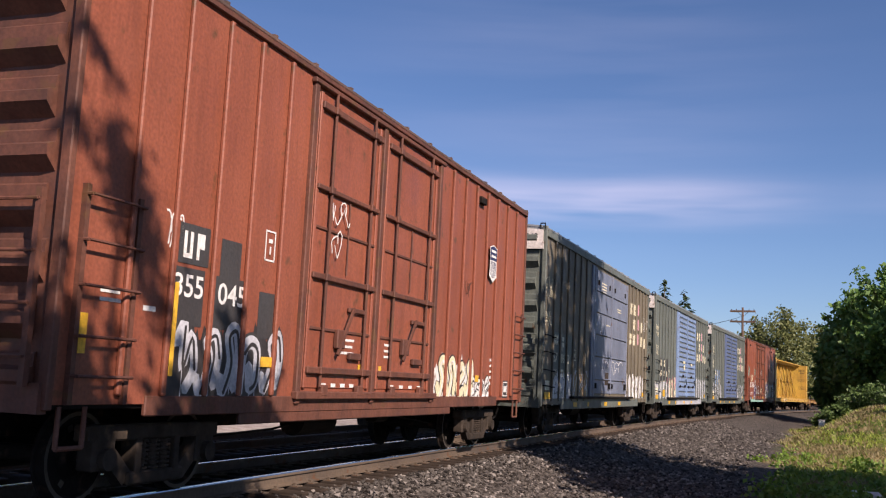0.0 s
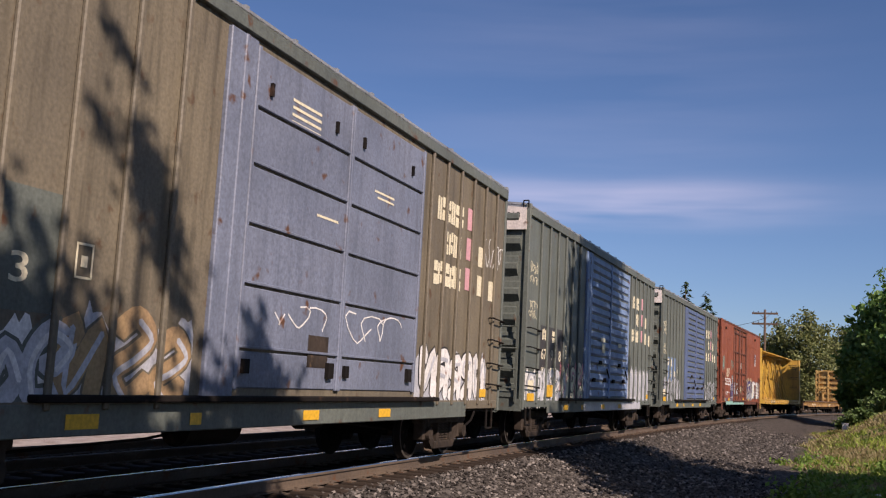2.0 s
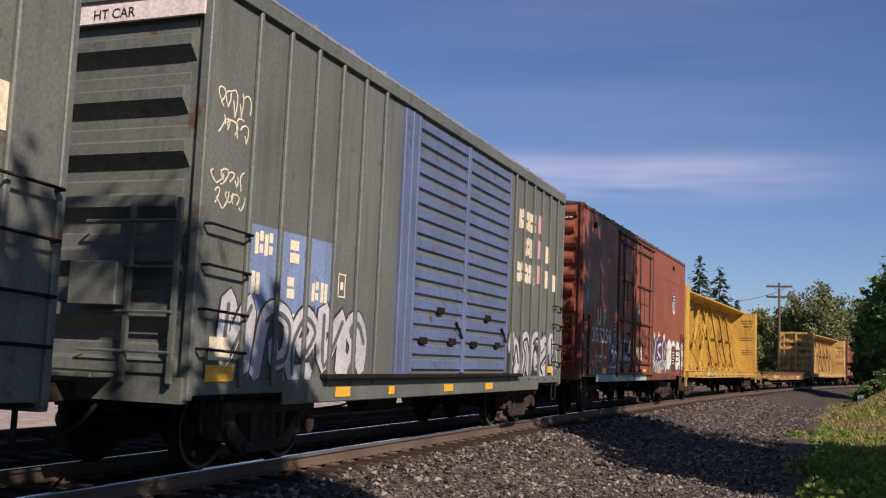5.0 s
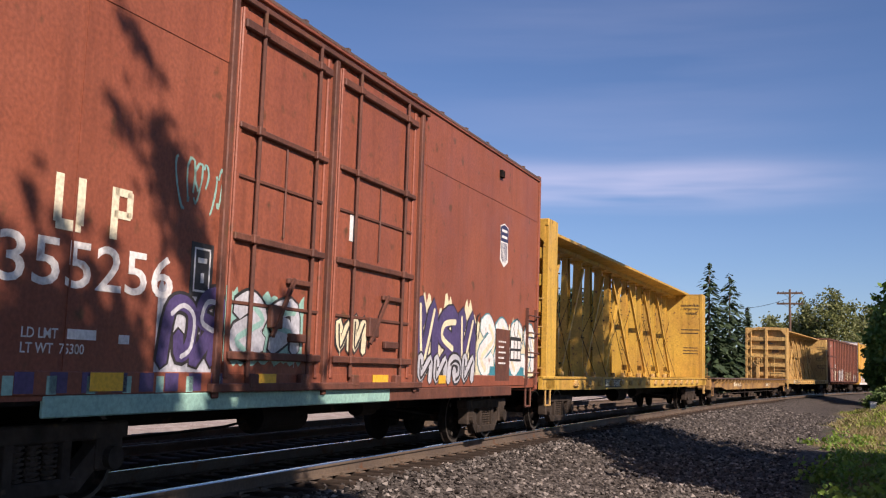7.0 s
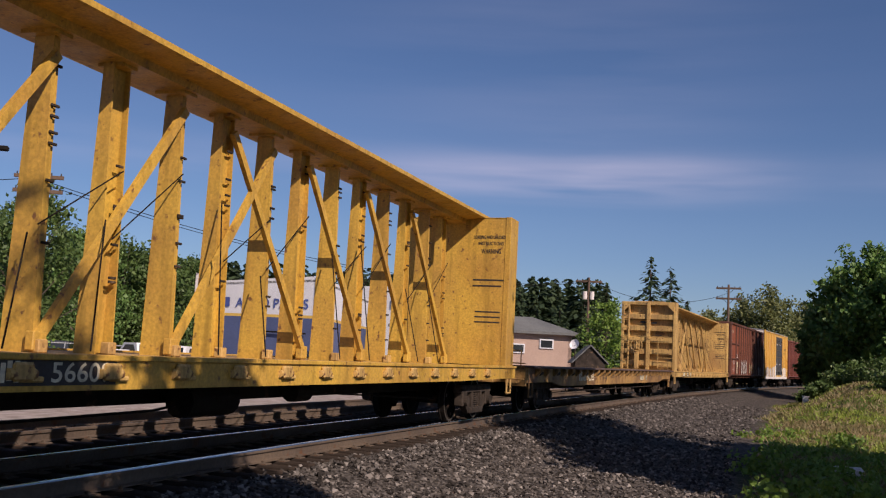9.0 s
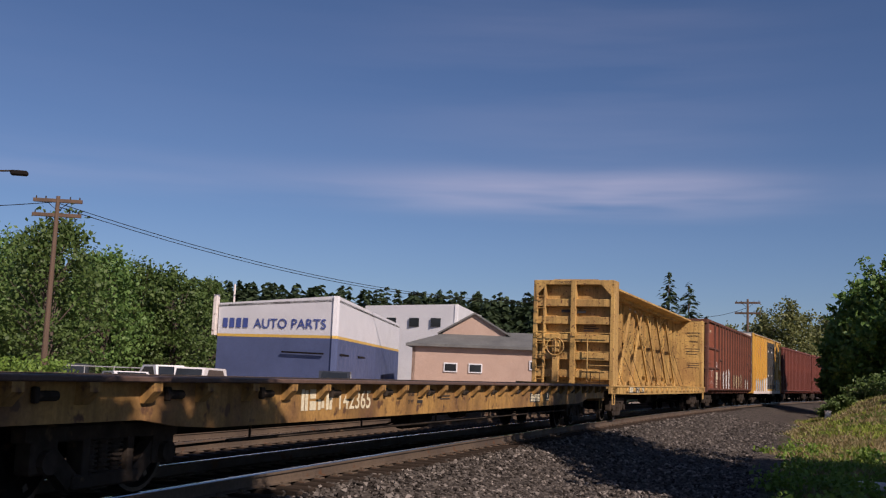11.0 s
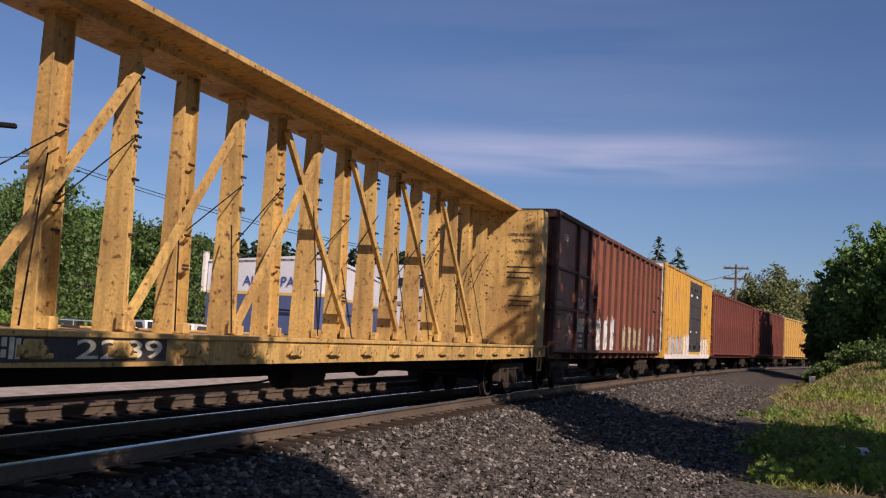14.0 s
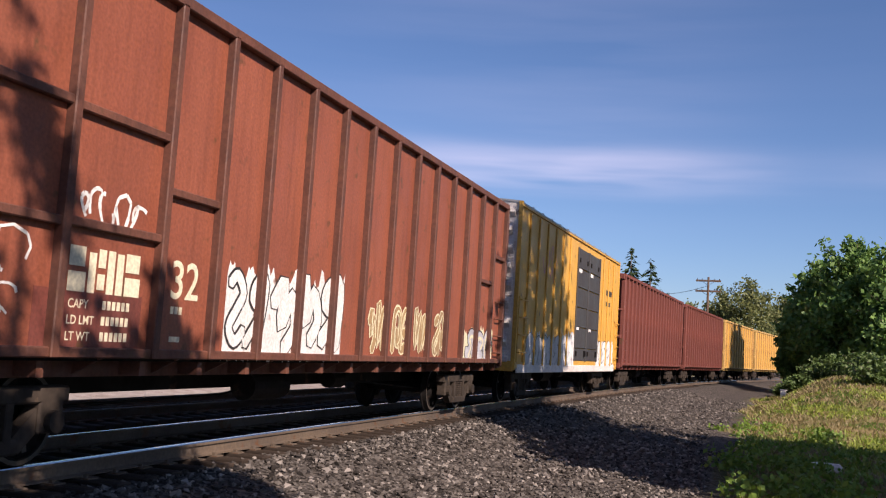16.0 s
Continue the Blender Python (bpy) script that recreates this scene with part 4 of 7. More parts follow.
    for nm, cnt, mat_, tall, lab in (("grass", 24000, GRASS, 0.12, "tufts of green grass on the bank"), ("dry_grass", 26000, STRAW, 0.12, "patches of dry straw-coloured grass on the bank")):
        vs, fs = [], []
        made = 0
        while made < cnt:
            y = 16 + 62 * rng.random() ** 1.6
            x = rng.uniform(-4.0, 14)
            if green(x, y) < rng.uniform(0.25, 0.9):
                continue
            dry = noise.noise(Vector((x * 0.35, y * 0.22, 9))) + 0.25 * noise.noise(Vector((x * 1.3, y * 1.3, 2)))
            if (dry > -0.06 + rng.normal() * 0.12) != (nm == "dry_grass"):
                continue
            z = height(x, y)
            made += 1
            a = rng.uniform(0, 6.283)
            hh = tall * rng.uniform(0.5, 1.5)
            w = 0.012 + 0.0006 * y
            lean = rng.normal(size=2) * 0.12
            k = len(vs)
            vs.extend([(x - math.cos(a) * w, y - math.sin(a) * w, z - 0.02), (x + math.cos(a) * w, y + math.sin(a) * w, z - 0.02), (x + lean[0], y + lean[1], z + hh)])
            fs.append((k, k + 1, k + 2))
        me = bpy.data.meshes.new(nm)
        me.from_pydata(vs, [], fs)
        me.materials.append(mat_)
        tagged(new(nm, me), lab, "grass", kind="stuff")
    vs, fs = [], []
    for i in range(70):
        x, y = rng.uniform(-0.4, 3.4), rng.uniform(17.0, 34)
        if i < 30:
            x, y = rng.uniform(-0.4, 2.2), rng.uniform(16.5, 23)
        if green(x, y) < 0.25:
            continue
        hh = rng.uniform(0.1, 0.4)
        for j in range(8):
            leaves(vs, fs, rng, (x + rng.normal() * 0.16, y + rng.normal() * 0.16, height(x, y) + hh * (j + 1) / 8), (0.09, 0.09, 0.05), 10, 0.12)
    me = bpy.data.meshes.new("weeds")
    me.from_pydata(vs, [], fs)
    me.materials.append(WEED)
    tagged(new("weeds", me), "leafy bright green weeds in the verge", "weeds", kind="stuff")


planting()


# ---------------------------------------------------------------- poles and wires
def utility_pole(place, tall, arms, turn=0.0, transformer=False):
    p = thing("utility_pole", "weathered brown wooden utility pole with crossarms", "utility pole", "utility poles", pose(*place, 0, 0, turn))
    part("pole", Shape().rod((0, 0, -0.3), (0, 0, tall), 0.17, 10, 0.11), POLE_WOOD, p)
    for z in arms:
        a = part("crossarm", Shape().soft(-1.3, 1.3, -0.08, 0.08, z - 0.10, z + 0.10), POLE_WOOD, p)
        s = Shape()
        for x in (-1.15, -0.65, 0.65, 1.15):
            s.rod((x, 0, z + 0.07), (x, 0, z + 0.24), 0.045, 8, 0.03)
        part("insulator", s, GRIME, a)
        b = Shape().beam((-0.6, 0.07, z - 0.05), (0, 0.12, z - 0.55), 0.03, 0.03)
        b.beam((0.6, 0.07, z - 0.05), (0, 0.12, z - 0.55), 0.03, 0.03)
        part("brace", b, GRIME, a)
    if transformer:
        t = Shape().rod((0.35, -0.1, tall - 2.2), (0.35, -0.1, tall - 1.4), 0.22, 12)
        t.rod((-0.35, -0.1, tall - 2.2), (-0.35, -0.1, tall - 1.4), 0.22, 12)
        part("transformer", t, WHITE_END, p)


def wire(p, q, sag, r=0.022):
    p, q = Vector(p), Vector(q)
    pts = [p.lerp(q, i / 24) - Vector((0, 0, sag * 4 * (i / 24) * (1 - i / 24))) for i in range(25)]
    s = Shape().pipe(pts, r, 5)
    ob = part("power_line", s, BLACK, None)
    tagged(ob, "thin black power line between the poles", "wire", "power lines")


def poles():
    x2, y2 = at(40.05, 58)
    utility_pole((x2, y2, -0.4), 10.6, (10.35, 9.55), turn=25)
    x3, y3 = at(9.1, 100)
    utility_pole((x3, y3, -0.4), 10.3, (9.9,), turn=10, transformer=True)
    x4, y4 = at(1.4, 110)
    utility_pole((x4, y4, 0.0), 10.5, (10.1, 9.0), turn=-5)
    x5, y5 = at(62, 70)
    utility_pole((x5, y5, -0.4), 10.6, (10.35, 9.55), turn=25)
    for dz, dx in ((9.8, 0.1), (9.65, -0.05)):
        wire((x2 + dx, y2, dz), (x3 + dx, y3, dz - 0.2), 2.2)
    wire((x2, y2, 9.9), (x5, y5, 9.9), 1.0)
    wire((x3, y3, 9.7), (x4, y4, 9.6), 1.6)
    # street lamp, of which the head reaches into view
    x, y = at(44.0, 42)
    lamp = thing("street_lamp", "grey street lamp with a curved arm", "street lamp", "", pose(x, y, -0.4, 0, 0, 30))
    part("pole", Shape().rod((0, 0, 0), (0, 0, 8.6), 0.09, 10, 0.06), GRIME, lamp)
    part("arm", Shape().pipe([(0, 0, 8.5), (0.5, 0, 8.9), (1.2, 0, 8.95)], 0.035), GRIME, lamp)
    part("head", Shape().soft(1.1, 1.75, -0.13, 0.13, 8.78, 8.98, 0.05), BLACK, lamp)
    # small white line-side box on the bank
    x, y = 3.0, 64.0
    z = height(x, y)
    mk = thing("marker_box", "small white-painted line-side box on the bank", "box", "", pose(x, y, z))
    part("box", Shape().soft(-0.17, 0.17, -0.14, 0.14, -0.1, 0.42, 0.02), WHITE, mk)
    part("lid", Shape().soft(-0.20, 0.20, -0.17, 0.17, 0.42, 0.47, 0.01), WHITE_END, mk)
    z = height(1.75, 22.0)
    st = Shape().soft(-0.30, 0.30, -0.16, 0.16, 0.05, 0.24, 0.05)
    for a in (-0.24, -0.08, 0.08, 0.24):
        st.soft(a - 0.035, a + 0.035, -0.12, 0.12, -0.05, 0.1)
    o = part("broken_concrete", st, WHITE_END, None)
    o.location = (1.85, 22.0, z)
    tagged(o, "pale broken piece of concrete in the grass", "concrete")


poles()


# ---------------------------------------------------------------- buildings and parked cars
WALL_BLUE = surface("blue_wall", (0.085, 0.115, 0.24), (0.07, 0.095, 0.20), 0.7, bump=0.1)
WALL_WHITE = surface("white_wall", (0.74, 0.75, 0.78), (0.68, 0.69, 0.72), 0.7, bump=0.1)
WALL_TAN = surface("pinkish_tan_wall", (0.47, 0.34, 0.27), (0.42, 0.30, 0.24), 0.8, bump=0.1)
SHINGLE = surface("grey_shingle", (0.16, 0.165, 0.16), (0.11, 0.115, 0.115), 0.9, grain=10)
GLASS = surface("dark_window_glass", (0.02, 0.024, 0.028), (0.03, 0.035, 0.04), 0.08, bump=0.0)
SIGN_BLUE = surface("sign_blue", (0.07, 0.11, 0.36), (0.06, 0.09, 0.3), 0.5)
SIGN_YELLOW = surface("sign_yellow", (0.75, 0.50, 0.10), (0.7, 0.45, 0.1), 0.5)
CAR_WHITE = surface("white_car_paint", (0.78, 0.78, 0.79), (0.74, 0.74, 0.75), 0.25, bump=0.01)
CAR_DARK = surface("dark_car_paint", (0.03, 0.035, 0.05), (0.02, 0.025, 0.03), 0.3, bump=0.01)
RUBBER = surface("tyre", (0.02, 0.02, 0.02), (0.03, 0.03, 0.03), 0.9)


def wall_between(b, name, p, q, z0, zp, zq, material, thick=0.25, label=""):
    """A wall from p to q on the ground plan, its top from zp to zq."""
    d = Vector((q[0] - p[0], q[1] - p[1], 0)).normalized()
    n = Vector((-d.y, d.x, 0)) * thick
    vs = []
    for o in (Vector((0, 0, 0)), n):
        vs += [(p[0] + o.x, p[1] + o.y, z0), (q[0] + o.x, q[1] + o.y, z0), (q[0] + o.x, q[1] + o.y, zq), (p[0] + o.x, p[1] + o.y, zp)]
    s = Shape().add(vs, [(0, 1, 2, 3), (7, 6, 5, 4), (0, 4, 5, 1), (1, 5, 6, 2), (2, 6, 7, 3), (3, 7, 4, 0)])
    return part(name, s, material, b, label)


def shop():
    b = thing("auto_parts_shop", "blue and white shop building with a yellow stripe", "building")
    n, l, r = (-25.7, 56.4), (-35.0, 58.0), (-33.5, 87.8)
    k = (l[0] + r[0] - n[0], l[1] + r[1] - n[1])
    z0, zs, zt = -0.5, 3.36, 5.9
    for a, c, ta, tc in ((l, n, 5.45, zt), (n, r, zt, zt - 0.1), (r, k, zt - 0.1, 5.4), (k, l, 5.4, 5.45)):
        wall_between(b, "lower_wall", a, c, z0, zs - 0.1, zs - 0.1, WALL_BLUE)
        wall_between(b, "stripe", a, c, zs - 0.1, zs + 0.08, zs + 0.08, SIGN_YELLOW, 0.24)
        wall_between(b, "upper_wall", a, c, zs + 0.08, ta, tc, WALL_WHITE)
    s = Shape().add([(*l, 5.35), (*n, 5.7), (*r, 5.6), (*k, 5.3), (*l, 5.2), (*n, 5.55), (*r, 5.45), (*k, 5.15)], [(0, 1, 2, 3), (7, 6, 5, 4), (0, 4, 5, 1), (1, 5, 6, 2), (2, 6, 7, 3), (3, 7, 4, 0)])
    part("roof", s, SHINGLE, b)
    d = Vector((n[0] - l[0], n[1] - l[1], 0))
    length = d.length
    d.normalize()
    out = Vector((d.y, -d.x, 0))
    way = Matrix(((d.x, 0, out.x, 0), (d.y, 0, out.y, 0), (0, 1, 0, 0), (0, 0, 0, 1)))
    p = Vector((l[0], l[1], 0)) + out * 0.05
    lettering("AUTO PARTS", 0.62, SIGN_BLUE, b, tuple(p + d * 3.0 + Vector((0, 0, 3.85))), way, width=5.7)
    s = Shape()
    for i in range(4):
        q = p + d * (0.45 + 0.56 * i)
        s.add([tuple(q + Vector((0, 0, 3.85))), tuple(q + d * 0.4 + Vector((0, 0, 3.85))), tuple(q + d * 0.4 + Vector((0, 0, 4.47))), tuple(q + Vector((0, 0, 4.47)))], [(0, 1, 2, 3)])
    part("sign_block", s, SIGN_BLUE, b)
    # a flue, a side sign and light rails on the walls
    f = Shape().rod((l[0] + 0.5, l[1] + 1, 5.2), (l[0] + 0.5, l[1] + 1, 6.8), 0.07, 8)
    f.soft(l[0] - 0.35, l[0] - 0.1, l[1] - 0.2, l[1] + 0.2, 3.3, 6.0)
    part("flue", f, WHITE_END, b)
    e = Shape()
    for t in (0.5, 0.72):
        q = Vector((n[0] + (r[0] - n[0]) * (t - 0.45), n[1] + (r[1] - n[1]) * (t - 0.45), 2.3))
        e.beam(q, q + Vector((-1.2, 4.5, 0)), 0.12, 0.12)
    q = p + d * (length * 0.58) + out * 0.1
    e.beam(tuple(q + Vector((0, 0, 2.35))), tuple(q + d * 3.2 + Vector((0, 0, 2.3))), 0.08, 0.10)
    part("light_rail", e, BLACK, b)
    # the pale hall behind
    w = thing("pale_hall", "plain white hall with dark windows behind the shop", "building")
    a, c = at(22.9, 118), at(17.6, 112)
    wall_between(w, "front_wall", a, c, -0.5, 9.0, 9.2, WALL_WHITE, 0.3)
    e2 = (c[0] - 3, c[1] + 20)
    wall_between(w, "side_wall", c, e2, -0.5, 9.2, 9.2, WALL_WHITE, 0.3)
    wall_between(w, "back_wall", e2, (a[0] - 3, a[1] + 20), -0.5, 9.2, 9.0, WALL_WHITE, 0.3)
    part("roof", Shape().add([(*a, 8.8), (*c, 9.0), (*e2, 9.0), (a[0] - 3, a[1] + 20, 8.8)], [(0, 1, 2, 3)]), SHINGLE, w)
    for t in (0.30, 0.55, 0.78):
        q = (a[0] + (c[0] - a[0]) * t, a[1] + (c[1] - a[1]) * t - 0.06)
        part("window", Shape().box(q[0] - 0.6, q[0] + 0.6, q[1] - 0.05, q[1] + 0.3, 6.6, 7.6), GLASS, w)


def tan_house():
    b = thing("tan_house", "long pinkish-tan house with grey shingle roof", "building")
    p, q = at(20.1, 80), at(9.95, 80)
    d = Vector((q[0] - p[0], q[1] - p[1], 0))
    ln = d.length
    d.normalize()
    back = Vector((-d.y, d.x, 0)) * 8
    pb, qb = (p[0] + back.x, p[1] + back.y), (q[0] + back.x, q[1] + back.y)
    for i, (a, c) in enumerate(((p, q), (q, qb), (qb, pb), (pb, p))):
        wall_between(b, "wall", a, c, -0.5, 3.7, 3.7, WALL_TAN)
    out = -back.normalized()
    s = Shape()
    base = [Vector((*a, 3.7)) for a in (p, q, qb, pb)]
    o = [base[0] + out * 0.5 - d * 0.5, base[1] + out * 0.5 + d * 0.5, base[2] - out * 0.5 + d * 0.5, base[3] - out * 0.5 - d * 0.5]
    r1 = (base[0] + base[3]) / 2 + d * 3 + Vector((0, 0, 1.3))
    r2 = (base[1] + base[2]) / 2 - d * 3 + Vector((0, 0, 1.3))
    s.add([*o, r1, r2, *[v - Vector((0, 0, 0.2)) for v in o]], [(0, 1, 5, 4), (1, 2, 5), (2, 3, 4, 5), (3, 0, 4), (0, 6, 7, 1), (1, 7, 8, 2), (2, 8, 9, 3), (3, 9, 6, 0), (6, 9, 8, 7)])
    part("roof", s, SHINGLE, b)
    # upper gable
    g = Vector((*p, 0)) + d * (ln * 0.34) + back * 0.35
    gs = Shape()
    vs = []
    for e in (Vector((0, 0, 0)), back * 0.5):
        vs += [g - d * 2.6 + e + Vector((0, 0, 3.5)), g + d * 2.6 + e + Vector((0, 0, 3.5)), g + d * 2.6 + e + Vector((0, 0, 4.9)), g + e + Vector((0, 0, 6.4)), g - d * 2.6 + e + Vector((0, 0, 4.9))]
    gs.add(vs, [(0, 1, 2, 3, 4), (9, 8, 7, 6, 5), (0, 5, 6, 1), (1, 6, 7, 2), (4, 9, 5, 0)])
    part("gable", gs, WALL_TAN, b)
    rf = Shape()
    for sgn in (-1, 1):
        a = g + d * (sgn * 3.0) + Vector((0, 0, 4.75)) + out * 0.3
        c = g + Vector((0, 0, 6.52)) + out * 0.3
        rf.add([a, c, c + back * 0.58, a + back * 0.58, a + Vector((0, 0, -0.15)), c + Vector((0, 0, -0.15)), c + back * 0.58 + Vector((0, 0, -0.15)), a + back * 0.58 + Vector((0, 0, -0.15))],
               [(0, 1, 2, 3), (7, 6, 5, 4), (0, 4, 5, 1), (1, 5, 6, 2), (2, 6, 7, 3), (3, 7, 4, 0)])
    part("gable_roof", rf, SHINGLE, b)
    for t, z in ((0.22, 1.9), (0.36, 1.9), (0.70, 2.3), (0.86, 2.75)):
        c = Vector((*p, 0)) + d * (ln * t) + out * 0.05
        w = Shape()
        w.beam(c - d * 0.55 + Vector((0, 0, z)), c + d * 0.55 + Vector((0, 0, z)), 0.1, 0.75)
        win = part("window", w, WALL_WHITE, b)
        w2 = Shape().beam(c - d * 0.45 + out * 0.04 + Vector((0, 0, z)), c + d * 0.45 + out * 0.04 + Vector((0, 0, z)), 0.08, 0.55)
        part("pane", w2, GLASS, win)
    # shed with a dish
    x, y = at(9.0, 70)
    h = thing("shed", "small grey shed with a pitched roof", "shed", "", pose(x, y, -0.4, 0, 0, 15))
    part("wall", Shape().sheet([(-1.0, 0), (1.0, 0), (1.0, 1.9), (0, 2.9), (-1.0, 1.9)], -1.5, 1.5), GRIME, h)
    rr = Shape()
    for sgn in (-1, 1):
        rr.beam((sgn * 1.25, 0, 1.78), (0, 0, 3.02), 3.3, 0.08)
    part("roof", rr, SHINGLE, h)
    x, y = at(9.75, 69)
    ds = thing("satellite_dish", "round white satellite dish on a mast", "satellite dish", "", pose(x, y, -0.4))
    part("mast", Shape().rod((0, 0, 0), (0, 0, 3.0), 0.04, 8), GRIME, ds)
    dd = part("dish", Shape().spin([(0.14, 0.36), (0.04, 0.24), (0.0, 0.0), (-0.03, 0.0), (0.02, 0.25), (0.12, 0.37)], 20, "z"), WALL_WHITE, ds)
    dd.matrix_basis = pose(0, 0, 3.0, 70, 0, -20)


def parked(name, label, place, turn, paint, kind):
    c = thing(name, label, "car" if kind != "pickup" else "pickup truck", "parked vehicles", pose(*place, 0, 0, turn))
    if kind == "pickup":
        side = [(-2.6, 0.45), (2.6, 0.45), (2.6, 0.95), (1.1, 1.05), (0.5, 1.10), (-2.6, 1.10)]
        cabin = [(0.95, 1.05), (0.35, 1.72), (-0.75, 1.74), (-0.95, 1.08)]
    else:
        side = [(-2.2, 0.35), (2.25, 0.35), (2.25, 0.75), (1.2, 0.92), (-1.9, 0.98), (-2.25, 0.8)]
        cabin = [(1.1, 0.90), (0.35, 1.36), (-1.0, 1.40), (-1.75, 0.96)] if kind == "coupe" else [(1.2, 0.9), (0.6, 1.62), (-2.0, 1.66), (-2.2, 0.95)]
    part("body", Shape().prism(side, -0.88, 0.88), paint, c)
    part("cabin", Shape().prism(cabin, -0.76, 0.76), paint, c)
    g = Shape()
    (a, b_, d_, e) = cabin
    ins = lambda p, q, t: (p[0] + (q[0] - p[0]) * t, p[1] + (q[1] - p[1]) * t)
    w = [ins(a, d_, 0.13), ins(b_, e, 0.13), ins(d_, a, 0.13), ins(e, b_, 0.13)]
    g.prism(w, -0.775, 0.775)
    part("side_window", g, GLASS, c)
    ws = Shape()
    for s_, t_ in ((a, b_), (e, d_)):
        p1, p2 = ins(s_, t_, 0.15), ins(s_, t_, 0.88)
        off = 0.012 if s_ is a else -0.012
        ws.add([(-0.68, p1[0] + off, p1[1] + 0.01), (0.68, p1[0] + off, p1[1] + 0.01), (0.62, p2[0] + off, p2[1] + 0.01), (-0.62, p2[0] + off, p2[1] + 0.01)], [(0, 1, 2, 3)])
    part("windscreen", ws, GLASS, c)
    wheel = Shape().rod((-0.1, 0, 0), (0.1, 0, 0), 0.33, 16)
    repeats("wheel", wheel, RUBBER, c, [(x, y, 0.33) for x in (-0.8, 0.8) for y in (-1.4, 1.4)])


def lot():
    for az, d, nm, lab, turn, kind, paint in ((36.0, 46, "parked_coupe", "white coupe parked in the lot", 55, "coupe", CAR_WHITE), (34.0, 49, "parked_pickup", "white pickup truck parked in the lot", 65, "pickup", CAR_WHITE),
                                              (31.6, 50, "parked_wagon", "white station wagon parked in the lot", 10, "wagon", CAR_WHITE), (38.3, 56, "parked_van", "dark blue van parked under the trees", 30, "wagon", CAR_DARK),
                                              (24.4, 50.5, "parked_truck", "dark pickup truck parked by the shop", 20, "pickup", CAR_DARK)):
        x, y = at(az, d)
        parked(nm, lab, (x, y, height(x, y)), turn, paint, kind)
    # low chain-link fence rail behind the cars
    f = thing("lot_fence", "low grey pipe fence along the lot", "fence")
    p, q = Vector((*at(39.5, 53), -0.45)), Vector((*at(30.5, 54), -0.45))
    part("rail", Shape().pipe([p + Vector((0, 0, 1.5)), q + Vector((0, 0, 1.5))], 0.03), GALV, f)
    post = Shape().rod((0, 0, 0), (0, 0, 1.55), 0.03, 6)
    repeats("post", post, GALV, f, [p.lerp(q, i / 6) for i in range(7)])


shop()
tan_house()
lot()


# ---------------------------------------------------------------- the cars
def corrugated_end(car, h, e, z0, z1, material, ribs, frame_mat, round_ribs=False):
    """An end wall with pressed ribs across it."""
    s = Shape()
    y = e * h
    s.box(-1.40, 1.40, *sorted((y, y - e * 0.05)), z0, z1)
    step_z = (z1 - z0) / ribs
    depth = 0.13
    for i in range(ribs):
        a = z0 + i * step_z
        if round_ribs:
            pro = [(0, 0.10), (0.6, 0.2), (1, 0.42), (1, 0.58), (0.6, 0.8), (0, 0.9)]
        else:
            pro = [(0, 0.16), (1, 0.42), (1, 0.62), (0.25, 0.70), (0.2, 0.92), (0, 0.96)]
        out = [(y + e * depth * d, a + step_z * t) for d, t in pro]
        n = len(out)
        w = 1.22 if i % 2 else 1.28
        vs = [(x, p, q) for x in (-w, w) for p, q in out] + [(sx * (w + 0.08), y, a + step_z * t) for sx in (-1, 1) for t in (0.2, 0.8)]
        fs = [(j, j + 1, n + j + 1, n + j) for j in range(n - 1)] + [tuple(range(n)), tuple(range(n, 2 * n))]
        s.add(vs[:2 * n], fs)
    part("end_wall", s, material, car)
    p = Shape()
    for x in (-1, 1):
        p.soft(min(x * 1.36, x * 1.475), max(x * 1.36, x * 1.475), *sorted((y - e * 0.03, y + e * 0.055)), z0 - 0.03, z1 + 0.02)
    p.box(-1.42, 1.42, *sorted((y - e * 0.02, y + e * 0.10)), z0 - 0.06, z0 + 0.20)
    part("corner_post", p, frame_mat, car)


def peaked_roof(car, h, z1, material, over=0.06, rise=0.16, seams=14, fascia=None, fascia_h=0.22):
    x = 1.44 + over
    r = Shape().sheet([(-x, z1 - 0.02), (0, z1 + rise), (x, z1 - 0.02), (x, z1 - 0.07), (0, z1 + rise - 0.06), (-x, z1 - 0.07)], -h - 0.02, h + 0.02)
    part("roof", r, material, car)
    q = Shape()
    for i in range(seams + 1):
        y = -h + 2 * h * i / seams
        for sx in (-1, 1):
            q.beam((sx * (x - 0.02), y, z1 + 0.0), (0, y, z1 + rise + 0.02), 0.07, 0.05)
    part("roof_seam", q, material, car)
    if fascia:
        for sx in (-1, 1):
            f = Shape()
            a, b = sorted((sx * 1.43, sx * x))
            f.soft(a, b, -h, h, z1 - fascia_h, z1 - 0.045, 0.008)
            part("eave_beam", f, fascia, car)


